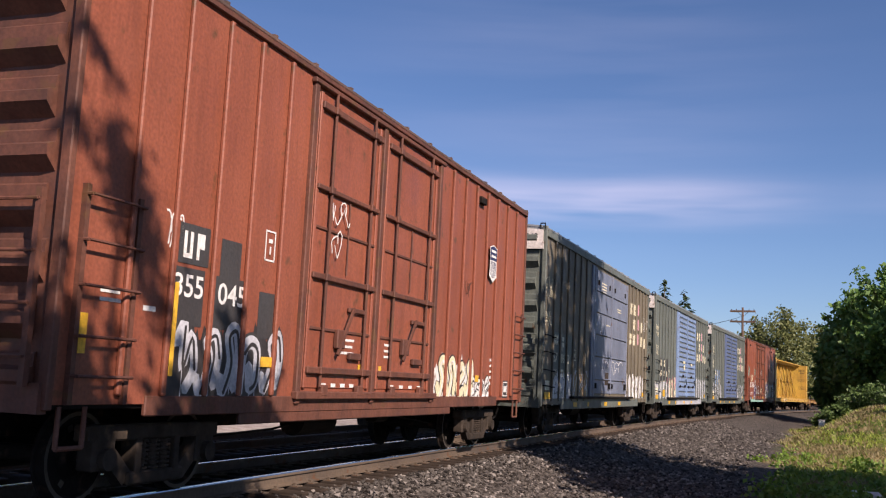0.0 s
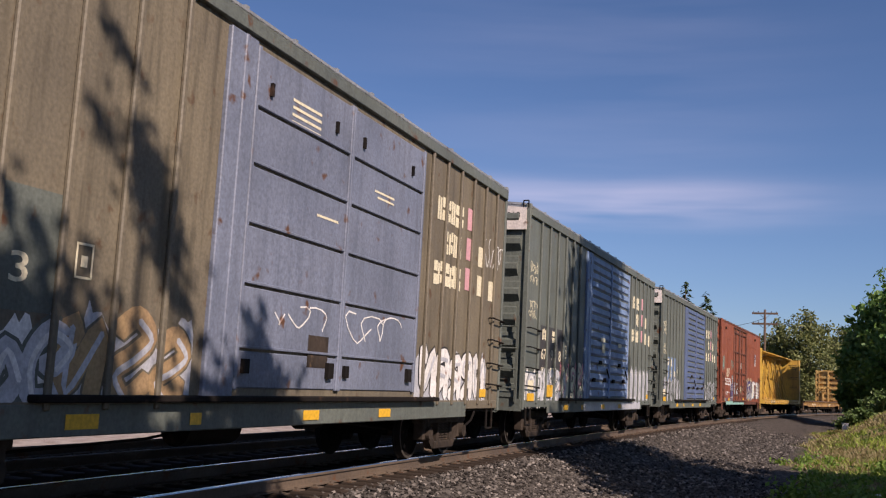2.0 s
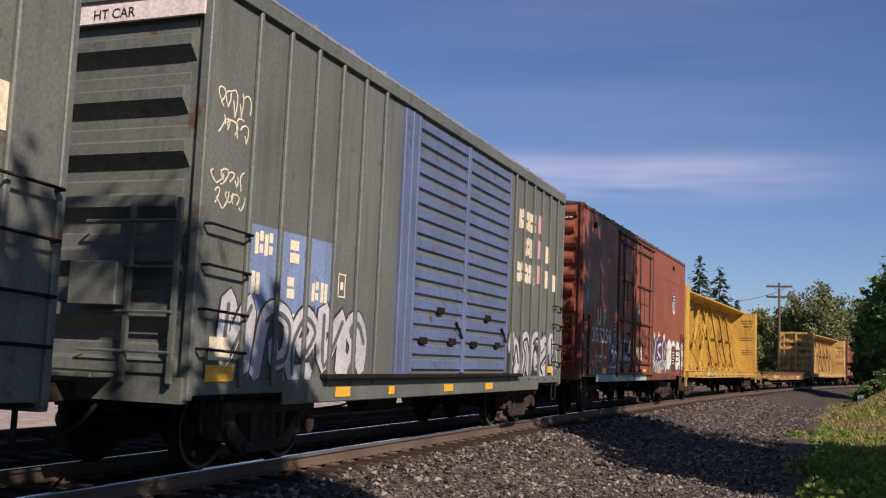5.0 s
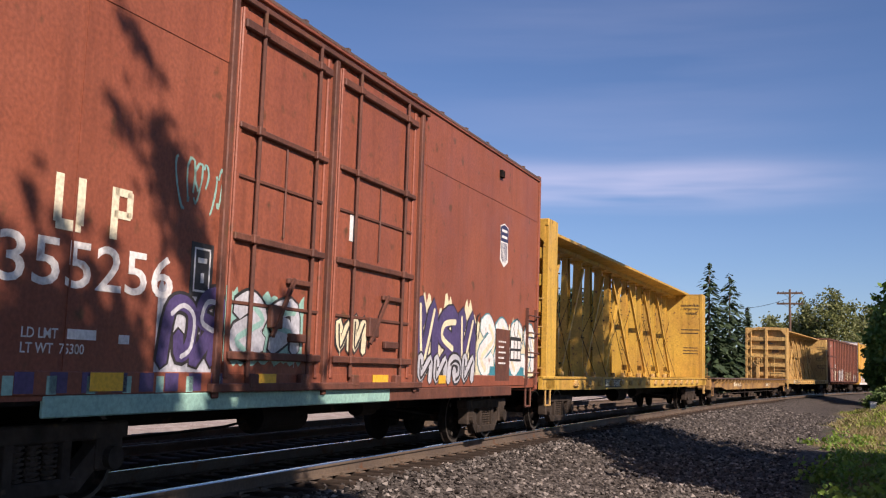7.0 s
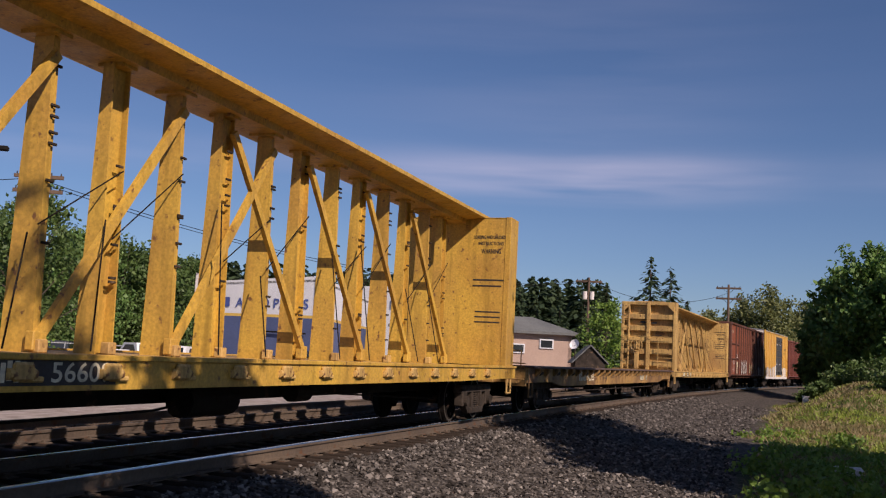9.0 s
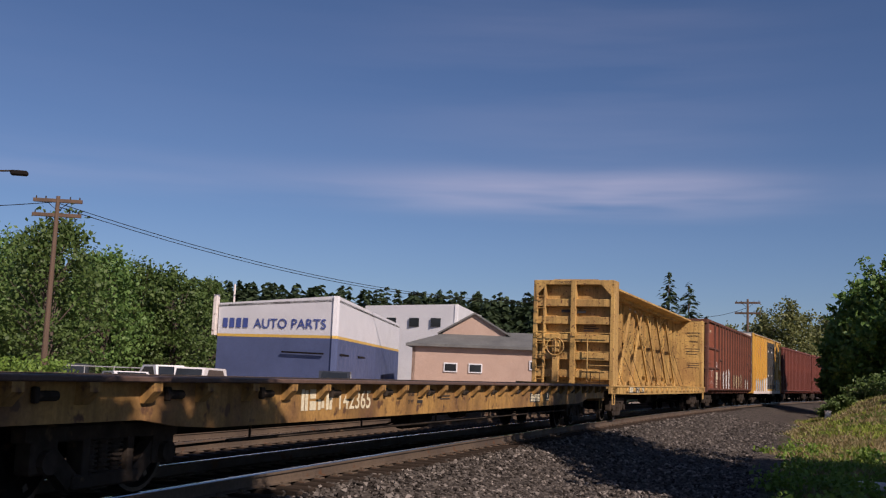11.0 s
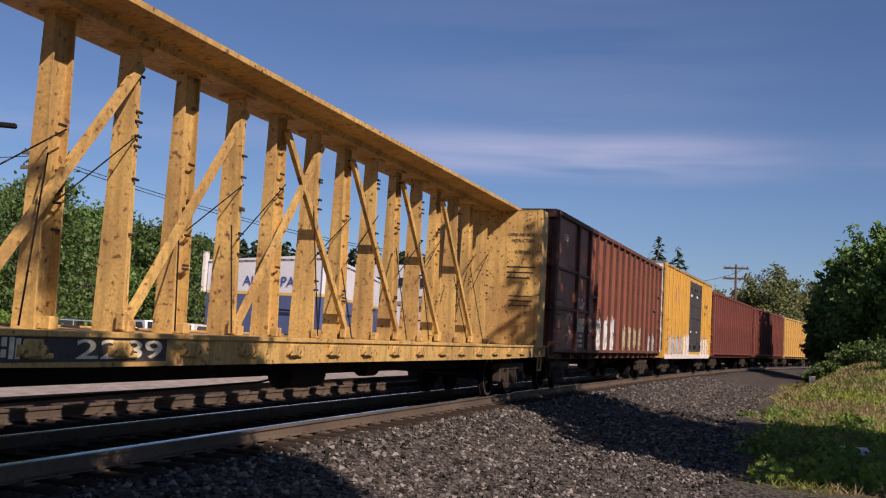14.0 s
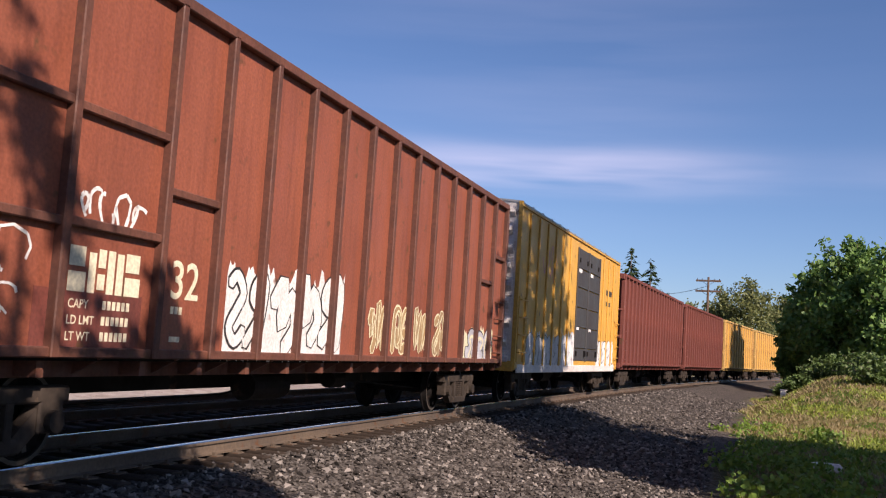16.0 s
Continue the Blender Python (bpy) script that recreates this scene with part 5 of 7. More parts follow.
def bar_door(car, y0, y1, z0, z1, material, dark):
    """A plug door with lock pipes, cross beams and handles."""
    w = y1 - y0
    s = Shape().soft(1.425, 1.456, y0, y1, z0, z1)
    for y in (y0 + 0.04, y1 - 0.05):
        s.soft(1.45, 1.482, y - 0.04, y + 0.04, z0, z1)
    door = part("plug_door", s, material, car)
    b = Shape()
    for t, hh, d in ((0.955, 0.10, 0.07), (0.675, 0.07, 0.06), (0.375, 0.08, 0.065), (0.06, 0.09, 0.07)):
        z = z0 + (z1 - z0) * t
        b.soft(1.45, 1.45 + d, y0 + 0.02, y1 - 0.02, z - hh / 2, z + hh / 2)
    for t in (0.54, 0.20):
        z = z0 + (z1 - z0) * t
        b.soft(1.45, 1.478, y0 + 0.02, y1 - 0.02, z - 0.02, z + 0.02, 0.006)
    part("door_beam", b, dark, door)
    p = Shape()
    for t in (0.2, 0.84):
        y = y0 + w * t
        p.rod((1.505, y, z0 + 0.02), (1.505, y, z1 + 0.10), 0.023, 8)
        p.rod((1.475, y + 0.07, z0 + 0.15), (1.475, y + 0.07, z1 - 0.1), 0.012, 6)
        for zz in (0.06, 0.375, 0.675, 0.955):
            z = z0 + (z1 - z0) * zz
            p.soft(1.48, 1.545, y - 0.06, y + 0.06, z - 0.05, z + 0.05)
    for y in (y0 + w * 0.52,):
        p.rod((1.475, y, z0 + (z1 - z0) * 0.40), (1.475, y, z0 + (z1 - z0) * 0.66), 0.013, 6)
    part("lock_pipe", p, dark, door)
    k = Shape()
    z = z0 + (z1 - z0) * 0.18
    k.soft(1.46, 1.53, y0 + w * 0.40, y0 + w * 0.52, z - 0.16, z + 0.10)
    k.beam((1.52, y0 + w * 0.42, z - 0.25), (1.54, y0 + w * 0.62, z + 0.42), 0.05, 0.03, up=(1, 0, 0))
    k.soft(1.46, 1.51, y0 + w * 0.58, y0 + w * 0.86, z + 0.36, z + 0.43)
    k.soft(1.46, 1.52, y0 + w * 0.62, y0 + w * 0.80, z - 0.30, z - 0.20)
    for t in (0.25, 0.8):
        k.soft(1.46, 1.54, y0 + w * t - 0.09, y0 + w * t + 0.09, z0 - 0.10, z0 + 0.05)
    part("door_lock", k, dark, door)
    return door


def seamed_door(car, y0, y1, z0, z1, material):
    """A smooth plug door of flat panels with dark seams and latches."""
    n = 6
    s = Shape().box(1.415, 1.43, y0, y1, z0, z1)
    door = part("plug_door", s, material, car)
    hs = [0.0, 0.115, 0.30, 0.475, 0.65, 0.82, 1.0]
    for a, b in zip(hs, hs[1:]):
        p = Shape().soft(1.425, 1.462, y0 + 0.03, y1 - 0.03, z0 + (z1 - z0) * a + 0.018, z0 + (z1 - z0) * b - 0.018)
        part("door_panel", p, material, door)
    r = Shape()
    for t in hs[1:-1]:
        z = z0 + (z1 - z0) * t
        r.soft(1.44, 1.485, y0 + 0.04, y1 - 0.04, z + 0.012, z + 0.045, 0.006)
    for y in (y0 + 0.01, y1 - 0.01):
        r.soft(1.43, 1.488, y - 0.035, y + 0.035, z0, z1)
    part("door_rail", r, material, door)
    k = Shape()
    for t in (0.12, 0.80):
        k.box(1.46, 1.50, y0 + (y1 - y0) * t, y0 + (y1 - y0) * t + 0.05, z0 + (z1 - z0) * 0.87, z0 + (z1 - z0) * 0.91)
    k.box(1.46, 1.52, y1 - 0.35, y1 - 0.2, z0 + 0.16, z0 + 0.36)
    k.box(1.46, 1.51, y0 + 0.12, y0 + 0.24, z0 + 0.18, z0 + 0.34)
    part("door_latch", k, BLACK, door)
    return door


def ribbed_door(car, y0, y1, z0, z1, material, count=17):
    """A sliding door pressed into many narrow shelves."""
    s = Shape().box(1.41, 1.425, y0, y1, z0, z1)
    d = (z1 - z0) / count
    pro = []
    for i in range(count):
        a = z0 + i * d
        pro += [(1.428, a), (1.432, a + d * 0.10), (1.478, a + d * 0.30), (1.462, a + d * 0.86), (1.428, a + d)]
    n = len(pro)
    vs = [(x, y, z) for y in (y0 + 0.04, y1 - 0.04) for x, z in pro]
    s.add(vs, [(i, i + 1, n + i + 1, n + i) for i in range(n - 1)])
    for y in (y0 + 0.02, y1 - 0.02):
        s.soft(1.42, 1.492, y - 0.035, y + 0.035, z0, z1)
    door = part("sliding_door", s, material, car)
    k = Shape()
    for t, z in ((0.15, z0 + 0.45), (0.7, z0 + 0.47), (0.45, z0 + 0.95)):
        y = y0 + (y1 - y0) * t
        k.soft(1.46, 1.515, y, y + 0.26, z, z + 0.11)
    k.beam((1.50, y1 - 0.1, z0 + 0.6), (1.50, y1 - 0.42, z0 + 0.85), 0.035, 0.03, up=(1, 0, 0))
    part("door_latch", k, BLACK, door)
    return door


def boxcar(name, label, u0, u1, z0, z1, paint, frame_mat, roof_mat, end_mat, ribs, end_ribs, roof_args, round_ribs=False, sill_gap=None):
    h = (u1 - u0) / 2
    mid = (u0 + u1) / 2
    z1 += 0.07
    car = thing(name, label, "boxcar", "cars of the freight train")
    for sx in (-1, 1):
        s = Shape()
        a, b = sorted((sx * 1.405, sx * 1.44))
        s.box(a, b, -h, h, z0 + 0.02, z1)
        part("side_wall", s, paint, car)
    peaked_roof(car, h, z1, roof_mat, **roof_args)
    for e in (-1, 1):
        corrugated_end(car, h, e, z0, z1, end_mat, end_ribs, frame_mat, round_ribs)
    part("floor", Shape().box(-1.40, 1.40, -h, h, z0 - 0.02, z0 + 0.06), BLACK, car)
    rib = Shape().soft(1.438, 1.492, -0.035, 0.035, z0 + 0.10, z1 - 0.16, 0.014)
    repeats("rib", rib, paint, car, [(0, u - mid, 0) for u in ribs])
    running_gear(car, h)
    brake_gear(car, h)
    CARS.append((car, mid))
    return car, h, mid


def sill(car, y0, y1, za, zb, material, x=1.46):
    part("side_sill", Shape().soft(x - 0.05, x, y0, y1, za, zb), material, car)


def reflectors(car, rows, x=1.462):
    for y, z, w, hh in rows:
        part("reflector", Shape().soft(x, x + 0.006, y, y + w, z, z + hh, 0.002), REFLECT, car, "yellow reflective strip")


def shield(car, y, z, w, hh, x=1.497):
    """The railway's badge as plain shapes: a white shield with a dark head and bars."""
    o = [(y, z + hh * 0.15), (y + w * 0.5, z), (y + w, z + hh * 0.15), (y + w * 0.93, z + hh * 0.5), (y + w, z + hh * 0.92), (y + w * 0.5, z + hh), (y, z + hh * 0.92), (y + w * 0.07, z + hh * 0.5)]
    s = Shape()
    flat(s, o, x)
    b = part("badge", s, WHITE, car)
    t = Shape()
    t.prism([(y + w * 0.07, z + hh * 0.58), (y + w * 0.93, z + hh * 0.58), (y + w * 0.96, z + hh * 0.9), (y + w * 0.5, z + hh * 0.97), (y + w * 0.04, z + hh * 0.9)], x, x + 0.003)
    part("badge_head", t, NAVYPATCH, b)
    u = Shape()
    for zz in (0.68, 0.82):
        u.box(x + 0.003, x + 0.005, y + w * 0.18, y + w * 0.82, z + hh * zz - 0.02, z + hh * zz + 0.03)
    part("badge_bar", u, WHITE, b)
    v = Shape()
    for i in range(5):
        v.box(x, x + 0.003, y + w * (0.16 + 0.15 * i), y + w * (0.225 + 0.15 * i), z + hh * (0.12 if 0 < i < 4 else 0.18), z + hh * 0.55)
    part("badge_stripe", v, NAVYPATCH, b)


def red_boxcar_ribbed():
    u0, u1, z0, z1 = 7.06, 22.5, 0.98, 5.32
    mid = (u0 + u1) / 2
    ribs = [7.95, 8.65, 9.4, 10.1, 10.85, 17.2, 17.95, 18.65, 19.4, 20.15, 20.9, 21.65]
    car, h, mid = boxcar("boxcar", "weathered oxide-red boxcar with double plug doors and graffiti", u0, u1, z0, z1, OXIDE, OXIDE_OLD, ROOF_DARK, OXIDE_OLD, ribs, 9,
                         dict(over=0.05, rise=0.14, fascia=OXIDE_OLD, fascia_h=0.13))
    L = lambda u: u - mid
    bar_door(car, L(11.65), L(13.75), z0 + 0.20, z1 - 0.22, OXIDE, OXIDE_OLD)
    bar_door(car, L(14.0), L(16.3), z0 + 0.20, z1 - 0.22, OXIDE, OXIDE_OLD)
    f = Shape()
    for u in (11.5, 13.87, 16.45):
        f.soft(1.43, 1.495, L(u) - 0.06, L(u) + 0.06, z0, z1 - 0.1)
    f.soft(1.44, 1.535, L(11.4), L(16.6), z0 + 0.06, z0 + 0.16)
    f.soft(1.44, 1.52, L(11.4), L(16.6), z1 - 0.17, z1 - 0.10)
    part("door_frame", f, OXIDE_OLD, car)
    sill(car, L(8.4), L(20.6), z0 - 0.10, z0 + 0.10, OXIDE_OLD)
    sill(car, L(10.2), L(17.6), z0 - 0.22, z0 - 0.09, OXIDE_OLD, 1.45)
    ladder(car, OXIDE_OLD, L(7.25), L(8.05), [1.25, 1.6, 2.05, 2.45, 2.86], 2.95)
    ladder(car, OXIDE_OLD, L(21.7), L(22.4), [1.25, 1.65, 2.05, 2.45, 2.86], 2.95)
    step(car, OXIDE_OLD, L(7.4), z0)
    step(car, OXIDE_OLD, L(22.2), z0)
    e = Shape()
    for z in (1.4, 1.85, 2.3, 2.75):
        e.pipe([(0.75, -h - 0.1, z), (0.75, -h - 0.2, z), (1.3, -h - 0.2, z), (1.3, -h - 0.1, z)], 0.016)
    for x in (0.74, 1.3):
        e.box(x - 0.03, x + 0.03, -h - 0.19, -h - 0.13, 1.15, 2.85)
    part("end_ladder", e, OXIDE_OLD, car)
    r = Shape().soft(1.45, 1.53, L(18.75), L(19.1), z1 - 0.42, z1 - 0.28)
    part("roof_bracket", r, BLACK, car)
    reflectors(car, [(L(8.72), 1.28, 0.07, 0.95), (L(7.34), 1.45, 0.10, 0.36), (L(10.55), 1.42, 0.36, 0.12), (L(13.35), 1.38, 0.16, 0.15), (L(14.05), 1.38, 0.16, 0.15), (L(19.0), 1.36, 0.22, 0.13)])
    part("yellow_stripe", Shape().box(1.443, 1.449, L(21.0), L(21.06), 1.4, 2.25), REFLECT, car)
    p = Shape()
    for u, z, w, hh in ((8.76, 2.44, 0.56, 0.42), (9.56, 2.38, 0.42, 0.42), (8.70, 1.80, 0.57, 0.60), (9.47, 1.80, 0.66, 0.58), (10.45, 1.75, 0.36, 0.55)):
        p.box(1.441, 1.446, L(u), L(u) + w, z, z + hh)
    part("dark_patch", p, DARKPATCH, car)
    bars(car, WHITE, 1.447, [(L(8.84), 2.52, 0.05, 0.26), (L(8.95), 2.52, 0.05, 0.26), (L(8.84), 2.50, 0.16, 0.05), (L(9.08), 2.50, 0.05, 0.28), (L(9.12), 2.62, 0.10, 0.16)])
    lettering("355", 0.24, WHITE, car, (1.449, L(8.73), 2.10), width=0.52)
    lettering("045", 0.24, WHITE, car, (1.449, L(9.55), 2.08), width=0.58)
    bars(car, WHITE, 1.445, [(L(10.5), 2.68, 0.02, 0.36), (L(10.72), 2.68, 0.02, 0.36), (L(10.5), 2.68, 0.24, 0.02), (L(10.5), 3.03, 0.24, 0.02), (L(10.58), 2.9, 0.09, 0.05), (L(10.61), 2.76, 0.03, 0.1)])
    shield(car, L(19.55), 3.42, 0.52, 0.78)
    graffiti(car, 3, L(8.75), 1.02, 2.2, 0.85, 5, SILVER, DARKPATCH, INK)
    graffiti(car, 4, L(16.75), 1.02, 2.1, 0.75, 4, PALE, INK, WHITE)
    graffiti(car, 5, L(18.7), 1.0, 1.3, 0.45, 4, WHITE, INK)
    scribble(car, 6, L(8.5), 2.55, 0.3, 0.4, WHITE)
    scribble(car, 7, L(12.1), 3.45, 0.6, 0.35, WHITE, x=1.50)
    scribble(car, 8, L(12.2), 2.95, 0.25, 0.4, WHITE, x=1.50, turns=5)
    bars(car, WHITE, 1.459, [(L(12.75) + 0.0, 1.66 + 0.09 * i, 0.42 - 0.05 * (i % 2), 0.035) for i in range(3)] + [(L(14.3), 1.66 + 0.09 * i, 0.3, 0.035) for i in range(3)]
         + [(L(12.2 + 0.3 * i), 1.20, 0.14, 0.05) for i in range(4)] + [(L(14.6 + 0.4 * i), 1.20, 0.16, 0.05) for i in range(4)])
    bars(car, WHITE, 1.445, [(L(20.0) + 0.02, 1.32 + 0.12 * i, 0.2, 0.05) for i in range(5)] + [(L(7.6), 2.02, 0.28, 0.04), (L(7.6), 1.94, 0.3, 0.035), (L(8.25), 1.9, 0.2, 0.05)])
    fr = Shape().box(1.441, 1.446, L(21.05), L(21.45), 1.05, 1.42)
    part("data_panel", fr, DARKPATCH, car)
    bars(car, WHITE, 1.447, [(L(21.08), 1.08, 0.34, 0.02), (L(21.08), 1.37, 0.34, 0.02), (L(21.08), 1.08, 0.02, 0.31), (L(21.4), 1.08, 0.02, 0.31), (L(21.15), 1.17, 0.09, 0.13), (L(21.28), 1.17, 0.09, 0.13)])
    scribble(car, 10, L(18.2), 3.0, 0.4, 0.3, OXIDE_OLD)


def red_boxcar_smooth():
    u0, u1, z0, z1 = 76.25, 91.86, 0.98, 5.36
    ribs = []
    car, h, mid = boxcar("boxcar", "smooth-sided oxide-red boxcar with ribbed end and graffiti", u0, u1, z0, z1, OXIDE, OXIDE, ROOF_DARK, OXIDE, ribs, 11,
                         dict(over=0.035, rise=0.14, fascia=OXIDE, fascia_h=0.10), round_ribs=True)
    L = lambda u: u - mid
    lap = Shape()
    for a, b in ((76.3, 80.35), (85.6, 91.8)):
        lap.box(1.438, 1.4475, L(a), L(b), 4.46, z1 + 0.01)
    for u in (78.2, 80.3, 85.7):
        lap.box(1.438, 1.449, L(u) - 0.012, L(u) + 0.012, z0, z1 - 0.1)
    part("lap_seam", lap, OXIDE, car)
    bar_door(car, L(80.45), L(82.45), z0 + 0.20, z1 - 0.22, OXIDE, OXIDE_OLD)
    bar_door(car, L(82.75), L(85.2), z0 + 0.20, z1 - 0.22, OXIDE, OXIDE_OLD)
    f = Shape()
    for u in (80.32, 82.6, 85.42):
        f.soft(1.43, 1.495, L(u) - 0.05, L(u) + 0.05, z0, z1 - 0.1)
    f.soft(1.44, 1.535, L(80.2), L(85.6), z0 + 0.06, z0 + 0.15)
    f.soft(1.44, 1.52, L(80.2), L(85.6), z1 - 0.17, z1 - 0.10)
    part("door_frame", f, OXIDE_OLD, car)
    sill(car, L(78.0), L(84.6), z0 - 0.12, z0 + 0.06, MINT)
    sill(car, L(84.62), L(90.2), z0 - 0.12, z0 + 0.06, OXIDE_OLD)
    sill(car, L(77.2), L(91.0), z0 + 0.06, z0 + 0.26, OXIDE)
    v = Shape()
    for i in range(9):
        v.box(1.461, 1.464, L(77.3 + i * 0.37), L(77.5 + i * 0.37), z0 + 0.08, z0 + 0.25)
    part("spray_block", v, VIOLET, car)
    w = Shape()
    for i in range(7):
        w.box(1.461, 1.464, L(77.55 + i * 0.46), L(77.66 + i * 0.46), z0 + 0.07, z0 + 0.22)
    part("spray_block", w, MINT, car)
    for e, ys in ((0, (76.35, 77.0)), (1, (91.1, 91.75))):
        ladder(car, OXIDE_OLD, L(ys[0]), L(ys[1]), [1.3, 1.7, 2.1, 2.45], 2.6)
        step(car, OXIDE_OLD, L(sum(ys) / 2), z0)
    e = Shape()
    for z in (1.35, 1.75, 2.15, 2.55):
        e.pipe([(0.4, -h - 0.1, z), (0.4, -h - 0.22, z), (1.3, -h - 0.22, z), (1.3, -h - 0.1, z)], 0.018)
    for x in (0.45, 1.0, 1.3):
        e.box(x - 0.03, x + 0.03, -h - 0.21, -h - 0.14, 1.1, 2.65)
    part("end_ladder", e, OXIDE, car)
    bracket = Shape()
    for u in (77.3, 89.2):
        bracket.soft(1.44, 1.51, L(u), L(u) + 0.16, z1 - 0.42, z1 - 0.28)
    part("roof_bracket", bracket, BLACK, car)
    reflectors(car, [(L(78.5), 1.07, 0.42, 0.16), (L(77.0), 1.06, 0.25, 0.18), (L(81.0), 1.1, 0.5, 0.13), (L(84.0), 1.1, 0.5, 0.13), (L(86.4), 1.1, 0.3, 0.13)], x=1.466)
    bars(car, CREAM, 1.444, [(L(77.96), 2.45, 0.09, 0.40), (L(78.22), 2.45, 0.09, 0.40), (L(77.99), 2.39, 0.29, 0.09), (L(78.64), 2.39, 0.09, 0.46), (L(78.68), 2.78, 0.22, 0.07), (L(78.68), 2.58, 0.22, 0.07), (L(78.84), 2.6, 0.08, 0.23)])
    lettering("355256", 0.40, WHITE, car, (1.445, L(77.42), 1.93), width=2.15)
    lettering("LD LMT", 0.085, WHITE, car, (1.444, L(77.72), 1.50))
    lettering("LT WT  75300", 0.085, WHITE, car, (1.444, L(77.72), 1.38))
    bars(car, WHITE, 1.444, [(L(78.2), 1.50, 0.36, 0.085), (L(78.85), 1.48, 0.14, 0.08)])
    part("dark_patch", Shape().box(1.441, 1.446, L(79.83), L(80.2), 1.98, 2.52), DARKPATCH, car)
    bars(car, WHITE, 1.447, [(L(79.88), 2.03, 0.27, 0.02), (L(79.88), 2.45, 0.27, 0.02), (L(79.88), 2.03, 0.02, 0.43), (L(80.13), 2.03, 0.02, 0.43), (L(79.94), 2.32, 0.15, 0.05), (L(80.0), 2.12, 0.05, 0.1)])
    shield(car, L(89.34), 3.27, 0.5, 0.84, x=1.446)
    graffiti(car, 11, L(85.5), 1.10, 2.6, 1.32, 3, VIOLET, INK, PALE)
    graffiti(car, 18, L(85.5), 1.07, 2.5, 0.5, 4, SILVER, INK, None, x=1.456)
    graffiti(car, 12, L(88.25), 1.25, 3.4, 0.95, 4, WHITE, TEAL, PALE)
    scribble(car, 19, L(88.05), 1.9, 0.25, 0.45, INK, x=1.456, turns=12)
    scribble(car, 20, L(90.3), 1.7, 1.2, 0.6, INK, x=1.458, turns=16)
    graffiti(car, 13, L(79.4), 1.2, 0.95, 0.85, 2, VIOLET, INK, SILVER)
    graffiti(car, 14, L(80.5), 1.4, 1.5, 0.7, 2, SILVER, INK, MINT, x=1.459)
    graffiti(car, 15, L(82.9), 1.45, 0.8, 0.5, 2, PALE, INK, None, x=1.459)
    part("red_patch", Shape().box(1.4605, 1.4625, L(89.2), L(90.03), 1.14, 2.1), OXIDE_OLD, car)
    part("spray_block", Shape().box(1.449, 1.453, L(88.9), L(91.0), 1.18, 1.4), TEAL, car)
    bars(car, INK, 1.4605, [(L(90.06), 1.52, 0.7, 0.46)])
    bars(car, WHITE, 1.4635, [(L(90.1) + 0.22 * i, 1.56 + 0.2 * k, 0.17, 0.15) for i in range(3) for k in range(2)])
    bars(car, WHITE, 1.4628, [(L(89.36) + 0.11 * k, 1.45 + i * 0.1, 0.08, 0.03) for i in range(5) for k in range(4 - i % 2)])
    scribble(car, 16, L(76.6), 2.7, 0.7, 0.9, MINT, turns=26, thick=0.03)
    scribble(car, 17, L(79.55), 2.85, 0.75, 0.45, MINT, turns=24, thick=0.03)
    lettering("355256", 0.14, WHITE, car, (0.55, -h - 0.062, 5.05), ENDWAYS, width=0.62)
    end_bars(car, WHITE, -h - 0.06, [(0.25, 5.05, 0.09, 0.14), (0.38, 5.05, 0.09, 0.14)])
    part("white_tag", Shape().box(1.458, 1.463, L(83.15), L(83.3), 2.95, 3.3), WHITE, car)


